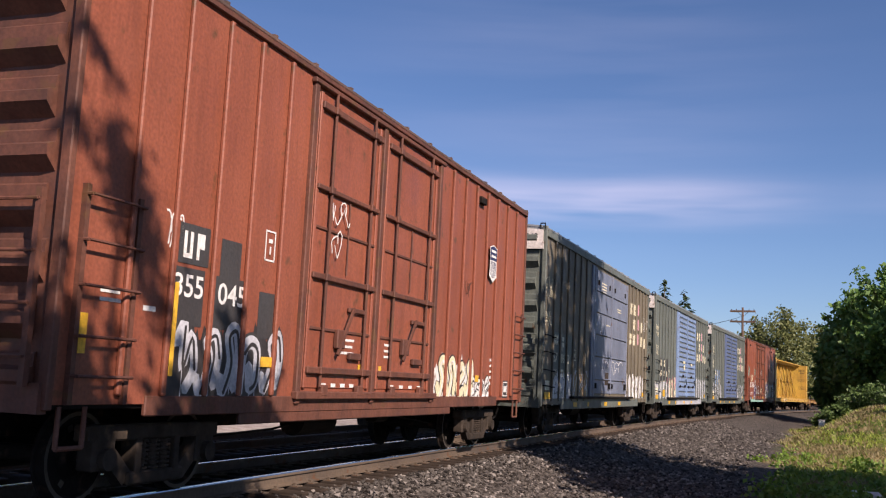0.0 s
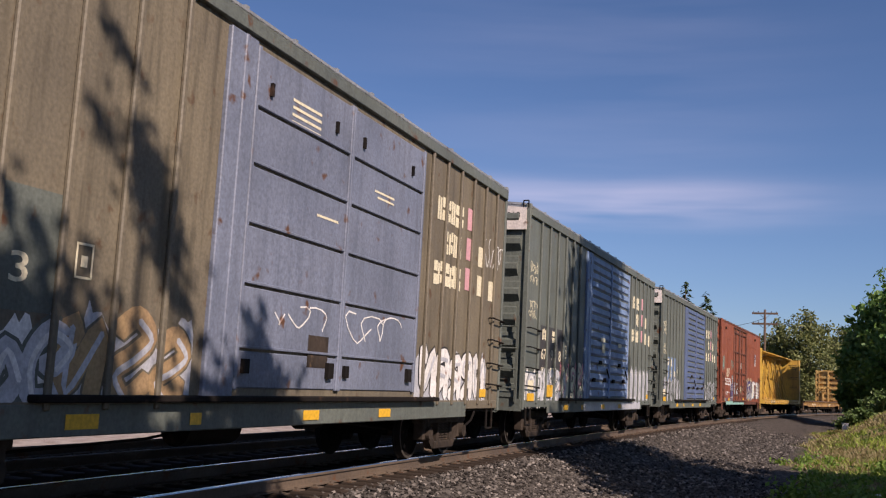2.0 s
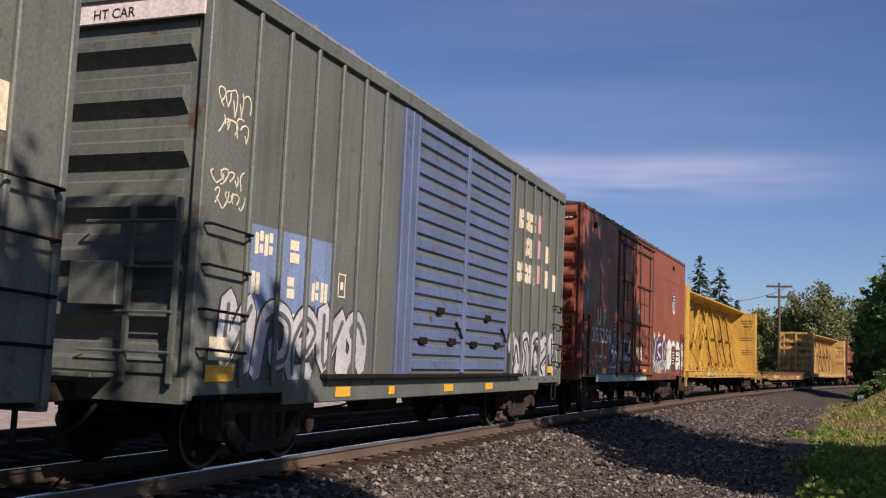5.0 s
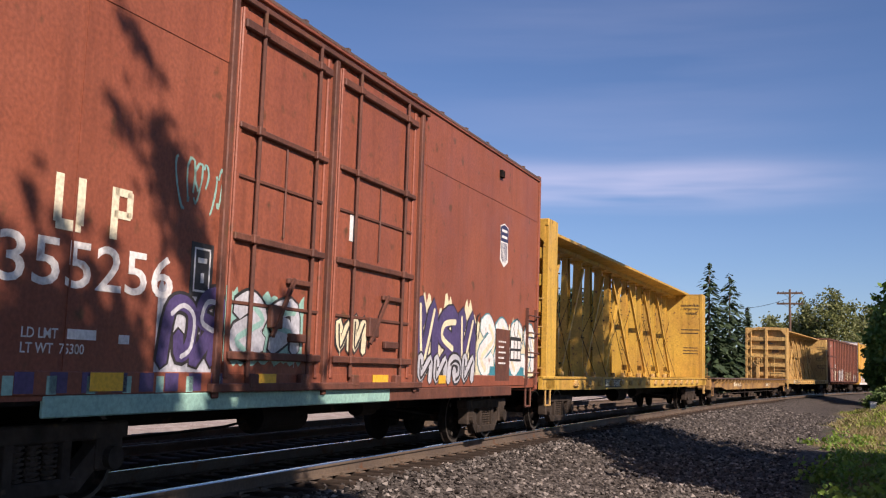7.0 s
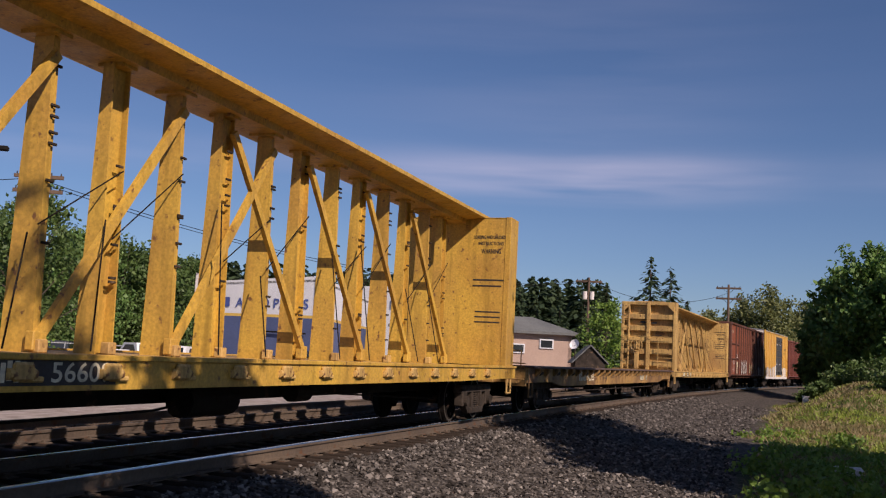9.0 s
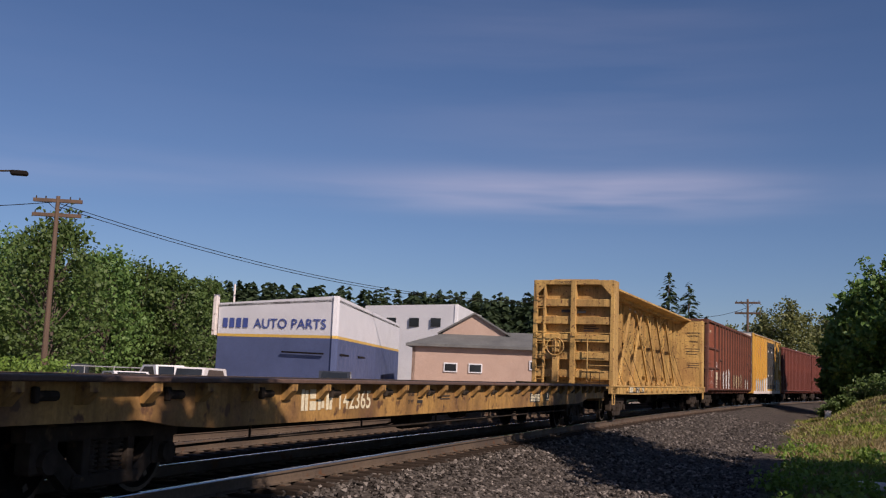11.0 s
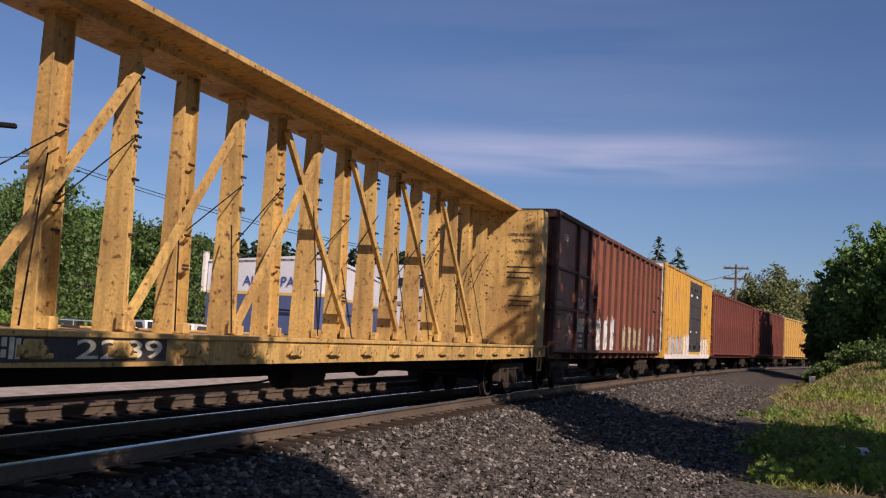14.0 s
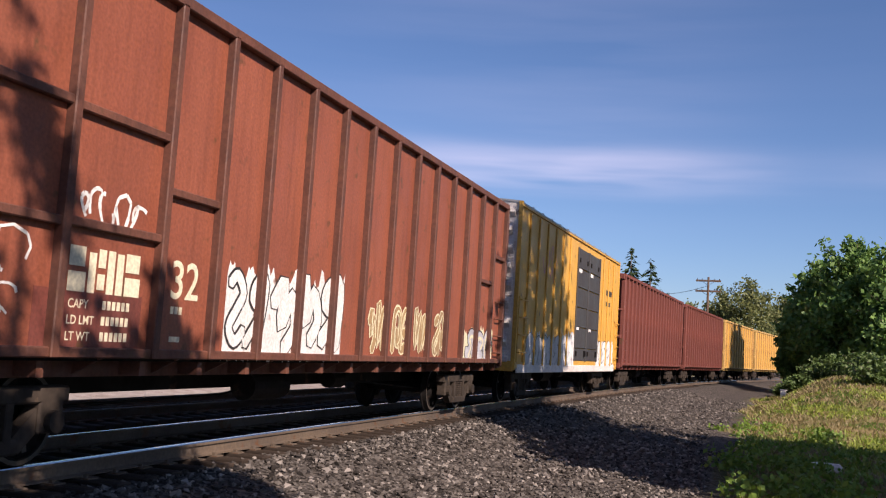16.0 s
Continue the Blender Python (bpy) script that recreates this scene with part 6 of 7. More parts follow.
def olive_boxcar(u0, u1, label, doors, side, dark_side, number, spray, along=0.0):
    z0, z1 = 0.86, 5.27
    off = u0
    k = (u1 - u0) / 15.75        # the shorter car has all its bays drawn in
    ribs = [off + k * (0.95 + 0.735 * i) for i in range(6)] + [off + k * (11.55 + 0.72 * i) for i in range(6)]
    car, h, mid = boxcar("boxcar", label, u0, u1, z0, z1, side, GREYGREEN, GALV, GREYGREEN, ribs, 8,
                         dict(over=0.06, rise=0.12, fascia=GREYGREEN, fascia_h=0.24))
    L = lambda u: u0 + k * u - mid
    w = Shape().box(-1.38, 1.38, -h - 0.09, -h - 0.02, z1 - 0.46, z1 - 0.01)
    w.add([(-1.42, -h - 0.09, z1 - 0.01), (0, -h - 0.09, z1 + 0.12), (1.42, -h - 0.09, z1 - 0.01), (-1.42, -h, z1 - 0.01), (0, -h, z1 + 0.12), (1.42, -h, z1 - 0.01)], [(0, 1, 4, 3), (1, 2, 5, 4), (0, 2, 1)])
    w.box(-1.40, 1.40, -h - 0.12, -h - 0.08, z1 - 0.50, z1 - 0.30)
    part("end_fascia", w, WHITE_END, car, "whitewashed board over the end wall")
    if number:
        lettering(number.replace(" ", ""), 0.14, INK, car, (0.72, -h - 0.095, z1 - 0.24), ENDWAYS, width=0.52)
    else:
        end_bars(car, INK, -h - 0.092, [(0.74 + 0.11 * i, z1 - 0.24, 0.08, 0.14) for i in range(5)])
    end_bars(car, INK, -h - 0.092, [(0.32, z1 - 0.24, 0.08, 0.14), (0.44, z1 - 0.24, 0.08, 0.14), (0.56, z1 - 0.24, 0.1, 0.14)])
    lettering("HT CAR", 0.11, INK, car, (0.0, -h - 0.123, z1 - 0.46), ENDWAYS)
    g = Shape().pipe([(1.42, -h - 0.05, z1), (1.42, -h - 0.05, z1 + 0.16), (1.3, -h - 0.05, z1 + 0.16), (1.3, -h - 0.05, z1)], 0.016)
    part("roof_grab", g, BLACK, car)
    d1, d2, d3 = L(5.95), L(8.45), L(11.15)
    if doors == "seamed":
        seamed_door(car, d1, d2, z0 + 0.30, z1 - 0.25, SLATE)
        seamed_door(car, d2 + 0.04, d3, z0 + 0.30, z1 - 0.25, SLATE)
        trim = SLATE
    else:
        trim = doors
        ribbed_door(car, d1, d2, z0 + 0.24, z1 - 0.22, doors)
        ribbed_door(car, d2 + 0.04, d3, z0 + 0.24, z1 - 0.22, doors)
    f = Shape()
    f.soft(1.43, 1.495, L(5.35), L(5.9), z0 + 0.2, z1 - 0.22)
    f.soft(1.43, 1.51, L(5.62), L(5.7), z0 + 0.2, z1 - 0.22)
    part("door_post", f, trim, car)
    s = Shape().soft(1.44, 1.58, L(2.95), L(12.1), z0 + 0.17, z0 + 0.235)
    part("door_track", s, BLACK, car)
    sill(car, L(2.0), L(13.8), z0 - 0.12, z0 + 0.16, GREYGREEN)
    sill(car, L(0.1), L(15.6), z0 + 0.02, z0 + 0.18, dark_side, 1.455)
    for a, b in ((0.06, 0.92), (14.95, 15.7)):
        ladder(car, BLACK, L(a), L(b), [1.35, 1.75, 2.2, 2.62], 2.7, stile=False, sag=0.03)
        step(car, BLACK, L((a + b) / 2), z0)
    e = Shape()
    for z in (1.3, 1.7, 2.15, 2.62):
        e.pipe([(0.2, -h - 0.1, z), (0.2, -h - 0.2, z), (1.32, -h - 0.2, z), (1.32, -h - 0.1, z)], 0.016)
    for x in (0.75, 1.32):
        e.box(x - 0.025, x + 0.025, -h - 0.19, -h - 0.14, 1.0, 2.85)
    e.soft(-0.9, 0.6, -h - 0.45, -h - 0.08, 1.02, 1.07)
    e.soft(0.1, 0.7, -h - 0.3, -h - 0.1, 1.75, 2.2)
    part("end_ladder", e, GREYGREEN, car)
    reflectors(car, [(L(0.25), 1.02, 0.52, 0.17), (L(3.4), z0 - 0.06, 0.42, 0.13), (L(5.2), z0 - 0.06, 0.2, 0.12), (L(7.6), z0 - 0.06, 0.42, 0.12), (L(9.9), z0 - 0.06, 0.42, 0.12), (L(14.5), 1.1, 0.4, 0.15)], x=1.464)
    part("label_plate", Shape().box(1.456, 1.462, L(0.3), L(0.72), 1.24, 1.48), CREAM, car)
    part("dark_patch", Shape().box(1.4405, 1.443, L(1.0 + along), L(3.15 + along), 1.75, 2.75), BLUE if not number else DARKPATCH if number.startswith("67 9") else GREYGREEN, car)
    bars(car, CREAM, 1.444, blocks(L(1.14 + along), 2.42, 0.17, 0.27, 5) + blocks(L(1.36 + along), 2.42, 0.17, 0.27, 5) + blocks(L(1.98 + along), 2.40, 0.22, 0.27, 4))
    if number:
        for digits, y, wide in zip(number.split(" "), (1.1, 1.92, 2.62), (0.42, 0.34, 0.2)):
            lettering(digits, 0.25, CREAM, car, (1.445, L(y + along), 1.98), width=wide)
    else:
        bars(car, CREAM, 1.445, [r for i, y in enumerate((1.1, 1.95, 2.6, 2.85)) for r in blocks(L(y), 1.98, 0.17, 0.25, i)])
    lettering("LD LMT", 0.075, CREAM, car, (1.445, L(1.12 + along), 1.72))
    lettering("LT WT", 0.075, CREAM, car, (1.445, L(1.12 + along), 1.58))
    bars(car, CREAM, 1.445, [(L(1.9 + along), 1.74, 0.3, 0.06), (L(1.9 + along), 1.6, 0.26, 0.06), (L(3.35), 2.08, 0.02, 0.3), (L(3.55), 2.08, 0.02, 0.3), (L(3.35), 2.08, 0.22, 0.02), (L(3.35), 2.37, 0.22, 0.02), (L(3.42), 2.18, 0.08, 0.1)])
    # the lessor's name as blocks of its letters' size
    rows = []
    for y, z, n in ((11.9, 4.06, 6), (12.3, 3.52, 4), (11.86, 2.96, 7)):
        for i in range(n):
            rows += blocks(L(y + 0.225 * i * (6.0 / max(n, 6))), z + 0.015 * (i % 2), 0.185, 0.40, i + n)
    bars(car, CREAM, 1.4445, rows, "name_block")
    bars(car, PINK, 1.4445, [(L(13.45), z, 0.36, 0.40) for z in (4.12, 3.57, 3.02)], "pink_square")
    bars(car, CREAM, 1.4445, [(L(14.15), 3.53, 0.34, 0.38), (L(14.15), 2.98, 0.34, 0.38), (L(14.85), 2.95, 0.36, 0.38)], "cream_square")
    for n, (zz, hh) in enumerate(((3.85, 0.28), (3.6, 0.22), (3.05, 0.2), (2.85, 0.18))):
        scribble(car, 70 + n + int(u0), L(0.2), zz, 0.6, hh, CREAM, x=1.4445, turns=20, thick=0.018)
    for args in spray:
        seed, y, z, w_, hh, n, fill, line, glow = args
        graffiti(car, seed, L(y), z, w_, hh, n, fill, line, glow)
    return car, L


def centerbeam(u0, u1, label, paint, deck_mat, number, worn, marks, centre, gap):
    """A centre-partition lumber flat: bulkheads, posts, braces, top chord, deck with stake pockets."""
    h, mid = (u1 - u0) / 2, (u0 + u1) / 2
    car = thing("centerbeam_flatcar", label, "flatcar", "cars of the freight train")
    zt = 4.72
    deck = Shape().box(-1.34, 1.34, -h - 0.35, h + 0.35, 1.10, 1.20)
    part("deck", deck, deck_mat, car)
    for sx in (-1, 1):
        s = Shape()
        a, b = sorted((sx * 1.32, sx * 1.41))
        s.prism([(-h - 0.35, 1.21), (h + 0.35, 1.21), (h + 0.35, 0.94), (h - 4.2, 0.90), (-h + 4.2, 0.90), (-h - 0.35, 0.94)], a, b)
        s.soft(a, b + (0.03 if sx > 0 else 0), -h - 0.35, h + 0.35, 1.17, 1.225, 0.008)
        part("side_sill", s, paint, car)
    pocket = Shape().soft(1.41, 1.48, -0.11, 0.11, 0.99, 1.15, 0.02)
    pocket.rod((1.42, -0.16, 1.05), (1.42, 0.16, 1.05), 0.05, 10)
    pocket.soft(1.41, 1.45, -0.02, 0.26, 0.98, 1.03)
    n = 16
    repeats("winch", pocket, deck_mat, car, [(0, -h + 2.2 + (2 * h - 4.4) * i / (n - 1), 0) for i in range(n)])
    # one row of tapered posts under the chord, broad plates and H-beams by turns, and braces over two bays
    posts = [k for k in range(-9, 10) if -h + 0.95 < centre - mid + gap * k < h - 0.95]
    place = lambda k: centre - mid + gap * k

    def slab(y0, y1, d, e):
        return Shape().add([(-d, y0, 1.2), (d, y0, 1.2), (d, y1, 1.2), (-d, y1, 1.2), (-e, y0, 4.6), (e, y0, 4.6), (e, y1, 4.6), (-e, y1, 4.6)],
                           [(3, 2, 1, 0), (4, 5, 6, 7), (0, 1, 5, 4), (1, 2, 6, 5), (2, 3, 7, 6), (3, 0, 4, 7)])

    for k in posts:
        y = place(k)
        if k % 2:
            d, e = 0.21, 0.12
            post = part("post", slab(y - 0.03, y + 0.03, d, e), paint, car)
            part("post_flange", slab(y + 0.034, y + 0.10, d - 0.03, e - 0.03), paint, post)
        else:
            d, e = 0.145, 0.07
            post = part("post", slab(y - 0.138, y + 0.138, 0.015, 0.015), paint, car)
            for sy in (-0.15, 0.15):
                part("post_flange", slab(y + sy - 0.011, y + sy + 0.011, d, e), paint, post)
        part("foot_bracket", Shape().soft(d, d + 0.12, y - 0.07, y + 0.07, 1.2, 1.34), deck_mat, post)
        part("head_plate", Shape().box(-e - 0.10, e + 0.10, y - 0.14, y + 0.14, 4.52, 4.57), paint, post)
        rng = random.Random(k + 20)
        for j in range(7):
            z = rng.uniform(1.5, 4.3)
            x = d - (d - e) * (z - 1.2) / 3.4
            part("cable_guide", Shape().soft(x, x + 0.03, y - 0.02, y + 0.10, z, z + 0.03, 0.006), GRIME, post)
    for a, b in [(0, 2), (2, 4), (4, 6), (6, 8), (1, -1), (-1, -3), (-3, -5), (-5, -7)]:
        if a in posts and b in posts:
            part("brace", Shape().beam((0.16, place(a), 4.32), (0.24, place(b), 1.34), 0.11, 0.07, up=(1, 0, 0)), paint, car)
            part("brace_shoe", Shape().soft(0.17, 0.28, place(b) - 0.10, place(b) + 0.10, 1.22, 1.42), paint, car)
    c = Shape().sheet([(-0.76, 4.70), (-0.76, 4.77), (0.76, 4.77), (0.76, 4.70), (0.72, 4.69), (0.30, 4.66), (0.28, 4.56), (-0.28, 4.56), (-0.30, 4.66), (-0.72, 4.69)], -h + 0.2, h - 0.2)
    part("top_chord", c, paint, car)
    lug = Shape().soft(-0.09, 0.09, -0.10, 0.10, 4.755, 4.79)
    repeats("chord_lug", lug, deck_mat, car, [(0.60, -h + 1.5 + 1.37 * i, 0) for i in range(int(2 * h / 1.37) - 1)])
    cab = Shape()
    for i, k in enumerate(posts[:-1]):
        y = place(k)
        if i % 3:
            cab.rod((0.90, y, 1.25), (0.20, y + gap * 0.8, 2.4 + 0.3 * (i % 4)), 0.010, 5)
            cab.rod((0.22, y + gap * 0.9, 2.5), (0.20, y + gap * 2.0, 3.1 + 0.2 * (i % 3)), 0.009, 5)
    part("tie_cable", cab, BLACK, car)
    for e in (-1, 1):
        y = e * h
        b = Shape()
        y0, y1 = sorted((y, y - e * 0.10))
        b.box(-1.34, 1.34, *sorted((y - e * 0.20, y - e * 0.24)), 1.2, zt - 0.05)
        bulk = part("bulkhead", b, paint, car)
        for sx in (-1, 1):
            xa, xb = sorted((sx * 1.27, sx * 1.41))
            part("side_plate", Shape().soft(xa, xb, *sorted((y + e * 0.06, y - e * 0.62)), 0.94, zt), paint, bulk)
        r = Shape()
        r.soft(-1.40, 1.40, *sorted((y + e * 0.08, y - e * 0.14)), zt - 0.16, zt)
        r.soft(-0.09, 0.09, *sorted((y + e * 0.10, y - e * 0.21)), 1.2, zt)
        r.soft(-1.06, -0.98, *sorted((y + e * 0.06, y - e * 0.21)), 1.2, zt - 0.1)
        for z in (1.55, 2.15, 2.75, 3.35, 3.95):
            r.soft(-1.34, 1.34, *sorted((y + e * 0.03, y - e * 0.21)), z - 0.13, z + 0.13)
        for sx in (-1, 1):
            r.add([(sx * 1.32, y + e * 0.085, zt - 0.15), (sx * 0.95, y + e * 0.085, zt - 0.15), (sx * 1.32, y + e * 0.085, zt - 0.55),
                   (sx * 1.32, y + e * 0.06, zt - 0.15), (sx * 0.95, y + e * 0.06, zt - 0.15), (sx * 1.32, y + e * 0.06, zt - 0.55)],
                  [(0, 1, 2), (3, 5, 4), (0, 3, 4, 1), (1, 4, 5, 2), (2, 5, 3, 0)])
        part("bulkhead_rib", r, paint, bulk)
        q = Shape()
        for z in (1.35, 1.75, 2.15, 2.55, 2.95, 3.35, 3.75, 4.15):
            q.pipe([(-1.28, y + e * 0.06, z), (-1.28, y + e * 0.16, z), (-1.0, y + e * 0.16, z), (-1.0, y + e * 0.06, z)], 0.014)
        q.pipe([(-1.35, y + e * 0.2, 2.92), (1.35, y + e * 0.2, 2.92)], 0.016)
        q.pipe([(0.55, y + e * 0.2, 1.3), (0.55, y + e * 0.2, 2.9)], 0.022)
        for z in (1.4, 1.85, 2.3):
            q.pipe([(0.55, y + e * 0.2, z), (1.35, y + e * 0.2, z)], 0.014)
        part("end_grab", q, deck_mat, bulk)
        if e < 0:
            wz = Shape()
            rim = [(-0.55 + 0.3 * math.cos(a * math.pi / 8), y - 0.26, 2.45 + 0.3 * math.sin(a * math.pi / 8)) for a in range(17)]
            wz.pipe(rim, 0.022)
            for a in range(0, 16, 4):
                wz.pipe([(-0.55, y - 0.24, 2.45), rim[a]], 0.016)
            wz.soft(-0.68, -0.42, y - 0.22, y - 0.02, 2.25, 2.65, 0.03)
            wz.soft(-0.66, -0.45, y - 0.24, y - 0.02, 1.25, 2.1, 0.02)
            part("brake_wheel", wz, deck_mat, car)
        fl = Shape()
        fl.box(-1.27, 1.27, *sorted((y - e * 0.58, y - e * 0.61)), 1.22, zt - 0.02)
        fl.box(-1.27, 1.27, *sorted((y - e * 0.13, y - e * 0.61)), zt - 0.05, zt - 0.01)
        part("bulkhead_face", fl, paint, bulk)
    # writing on the far bulkhead's inner face, which looks at the eye
    yb = h - 0.612
    text = worn
    lettering("LOADING AND UNLOADING", 0.085, INK, car, (0.50, yb - 0.004, 4.02 if text else 4.2), ENDWAYS, width=0.88)
    lettering("INSTRUCTIONS", 0.085, INK, car, (0.62, yb - 0.004, 3.86 if text else 4.05), ENDWAYS, width=0.62)
    lettering("WARNING", 0.11, INK, car, (0.70, yb - 0.004, 3.55 if text else 3.85), ENDWAYS, width=0.48)
    end_bars(car, INK, yb - 0.002, [(0.52, 3.2 - 0.14 * i, 0.8 - 0.1 * (i % 3), 0.035) for i in range(3 if text else 2)] + [(0.6, 2.45 - 0.12 * i, 0.62, 0.03) for i in range(3)])
    lettering("CAUTION", 0.08, INK, car, (-0.55, -h - 0.084, zt - 0.12), ENDWAYS)
    end_bars(car, INK, -h + 0.097, [(-0.45, 3.62, 0.35, 0.10), (0.1, 3.6, 0.3, 0.1), (0.35, 3.15, 0.4, 0.04), (0.35, 3.07, 0.5, 0.04), (0.35, 2.99, 0.35, 0.04)])
    bars(car, CREAM, 1.415, [r for i in range(4) for r in blocks(marks[0] - mid + 0.16 * i, 0.98, 0.13, 0.18, i)])
    part("dark_patch", Shape().box(1.4115, 1.414, marks[0] - mid - 0.08, marks[2] - mid + 0.08, 0.95, 1.19), DARKPATCH, car)
    lettering(number, 0.18, CREAM, car, (1.417, marks[1] - mid, 0.98), width=marks[2] - marks[1])
    running_gear(car, h + 0.4, 2.3)
    brake_gear(car, h)
    for y in (-h + 0.15, h - 0.15):
        step(car, deck_mat, y, 0.95, 1.38)
    CARS.append((car, mid))
    return car, h, mid


def flatcar(u0, u1):
    h, mid = (u1 - u0) / 2, (u0 + u1) / 2
    car = thing("flatcar", "empty rusting yellow flatcar with deep side sills", "flatcar", "cars of the freight train")
    part("deck", Shape().box(-1.38, 1.38, -h, h, 1.12, 1.20), WOOD, car)
    for sx in (-1, 1):
        a, b = sorted((sx * 1.36, sx * 1.46))
        s = Shape().prism([(-h, 1.20), (h, 1.20), (h, 0.82), (h - 2.6, 0.82), (h - 3.2, 0.74), (h - 3.9, 0.70), (-h + 3.9, 0.70), (-h + 3.2, 0.74), (-h + 2.6, 0.82), (-h, 0.82)], a, b)
        part("side_sill", s, FLAT_PAINT, car)
    lip = Shape().soft(1.36, 1.63, -h, h, 1.185, 1.24)
    part("deck_edge", lip, ROOF_DARK, car)
    pk = Shape().sheet([(1.455, 0.98), (1.50, 0.98), (1.61, 1.10), (1.61, 1.183), (1.455, 1.183)], -0.07, 0.07)
    repeats("stake_pocket", pk, FLAT_PAINT, car, [(0, -h + 0.8 + i * 0.92, 0) for i in range(int((2 * h - 1.2) / 0.92) + 1)])
    w = Shape().rod((1.47, -0.14, 1.06), (1.47, 0.14, 1.06), 0.045, 8)
    w.soft(1.46, 1.52, -0.16, -0.1, 1.0, 1.14)
    repeats("winch", w, GRIME, car, [(0, -h + 1.26 + i * 1.84, 0) for i in range(int((2 * h - 2) / 1.84) + 1)])
    for e in (-1, 1):
        s = Shape()
        s.box(-1.40, 1.40, *sorted((e * h, e * (h - 0.12))), 0.80, 1.24)
        s.soft(0.9, 1.44, *sorted((e * (h - 0.02), e * (h + 0.10))), 0.72, 1.15)
        s.soft(0.2, 0.6, *sorted((e * h, e * (h + 0.16))), 0.78, 1.12)
        part("end_sill", s, FLAT_PAINT, car)
        g = Shape()
        for z in (0.9, 1.3):
            g.pipe([(0.9, e * (h + 0.05), z), (0.9, e * (h + 0.2), z), (1.4, e * (h + 0.2), z), (1.4, e * (h + 0.05), z)], 0.016)
        g.pipe([(1.0, e * (h + 0.1), 1.1), (1.0, e * (h + 0.1), 1.62), (1.3, e * (h + 0.1), 1.62), (1.3, e * (h + 0.1), 1.1)], 0.016)
        part("end_grab", g, FLAT_PAINT, car)
        step(car, FLAT_PAINT, e * (h - 0.4), 0.82, 1.44)
    bars(car, CREAM, 1.464, [r for i in range(4) for r in blocks(122.45 - mid + 0.235 * i, 0.84, 0.18, 0.27, i)])
    lettering("142365", 0.26, CREAM, car, (1.464, 123.56 - mid, 0.84), width=1.05)
    part("dark_patch", Shape().box(1.461, 1.463, 133.67 - mid, 134.6 - mid, 0.80, 1.02), DARKPATCH, car)
    bars(car, CREAM, 1.464, [(133.74 - mid + 0.29 * i + 0.012 * k, 0.825 + 0.034 * k, 0.25, 0.024) for i in range(3) for k in range(5)])
    part("data_panel", Shape().box(1.461, 1.463, 135.15 - mid, 135.5 - mid, 0.82, 1.08), DARKPATCH, car)
    bars(car, CREAM, 1.464, [(135.17 - mid, 0.84, 0.3, 0.015), (135.17 - mid, 1.05, 0.3, 0.015), (135.17 - mid, 0.84, 0.015, 0.22), (135.46 - mid, 0.84, 0.015, 0.22), (135.3 - mid, 0.9, 0.1, 0.1)])
    lettering("LD LMT", 0.06, INK, car, (1.464, 126.1 - mid, 1.0))
    lettering("LT WT", 0.06, INK, car, (1.464, 126.1 - mid, 0.88))
    bars(car, INK, 1.464, [(126.5 - mid, 1.0, 0.3, 0.05), (126.5 - mid, 0.88, 0.24, 0.05), (127.6 - mid, 0.98, 0.5, 0.02), (127.6 - mid, 0.93, 0.5, 0.02)])
    running_gear(car, h, 2.6)
    brake_gear(car, h, 0.5)
    tr = Shape().pipe([(1.25, -h + 4.5, 0.52), (1.25, h - 4.5, 0.52)], 0.022)
    for i in range(6):
        tr.pipe([(1.25, -h + 5 + i * 3.2, 0.52), (1.25, -h + 5 + i * 3.2, 0.75)], 0.016)
    part("brake_rod", tr, GRIME, car)
    CARS.append((car, mid))


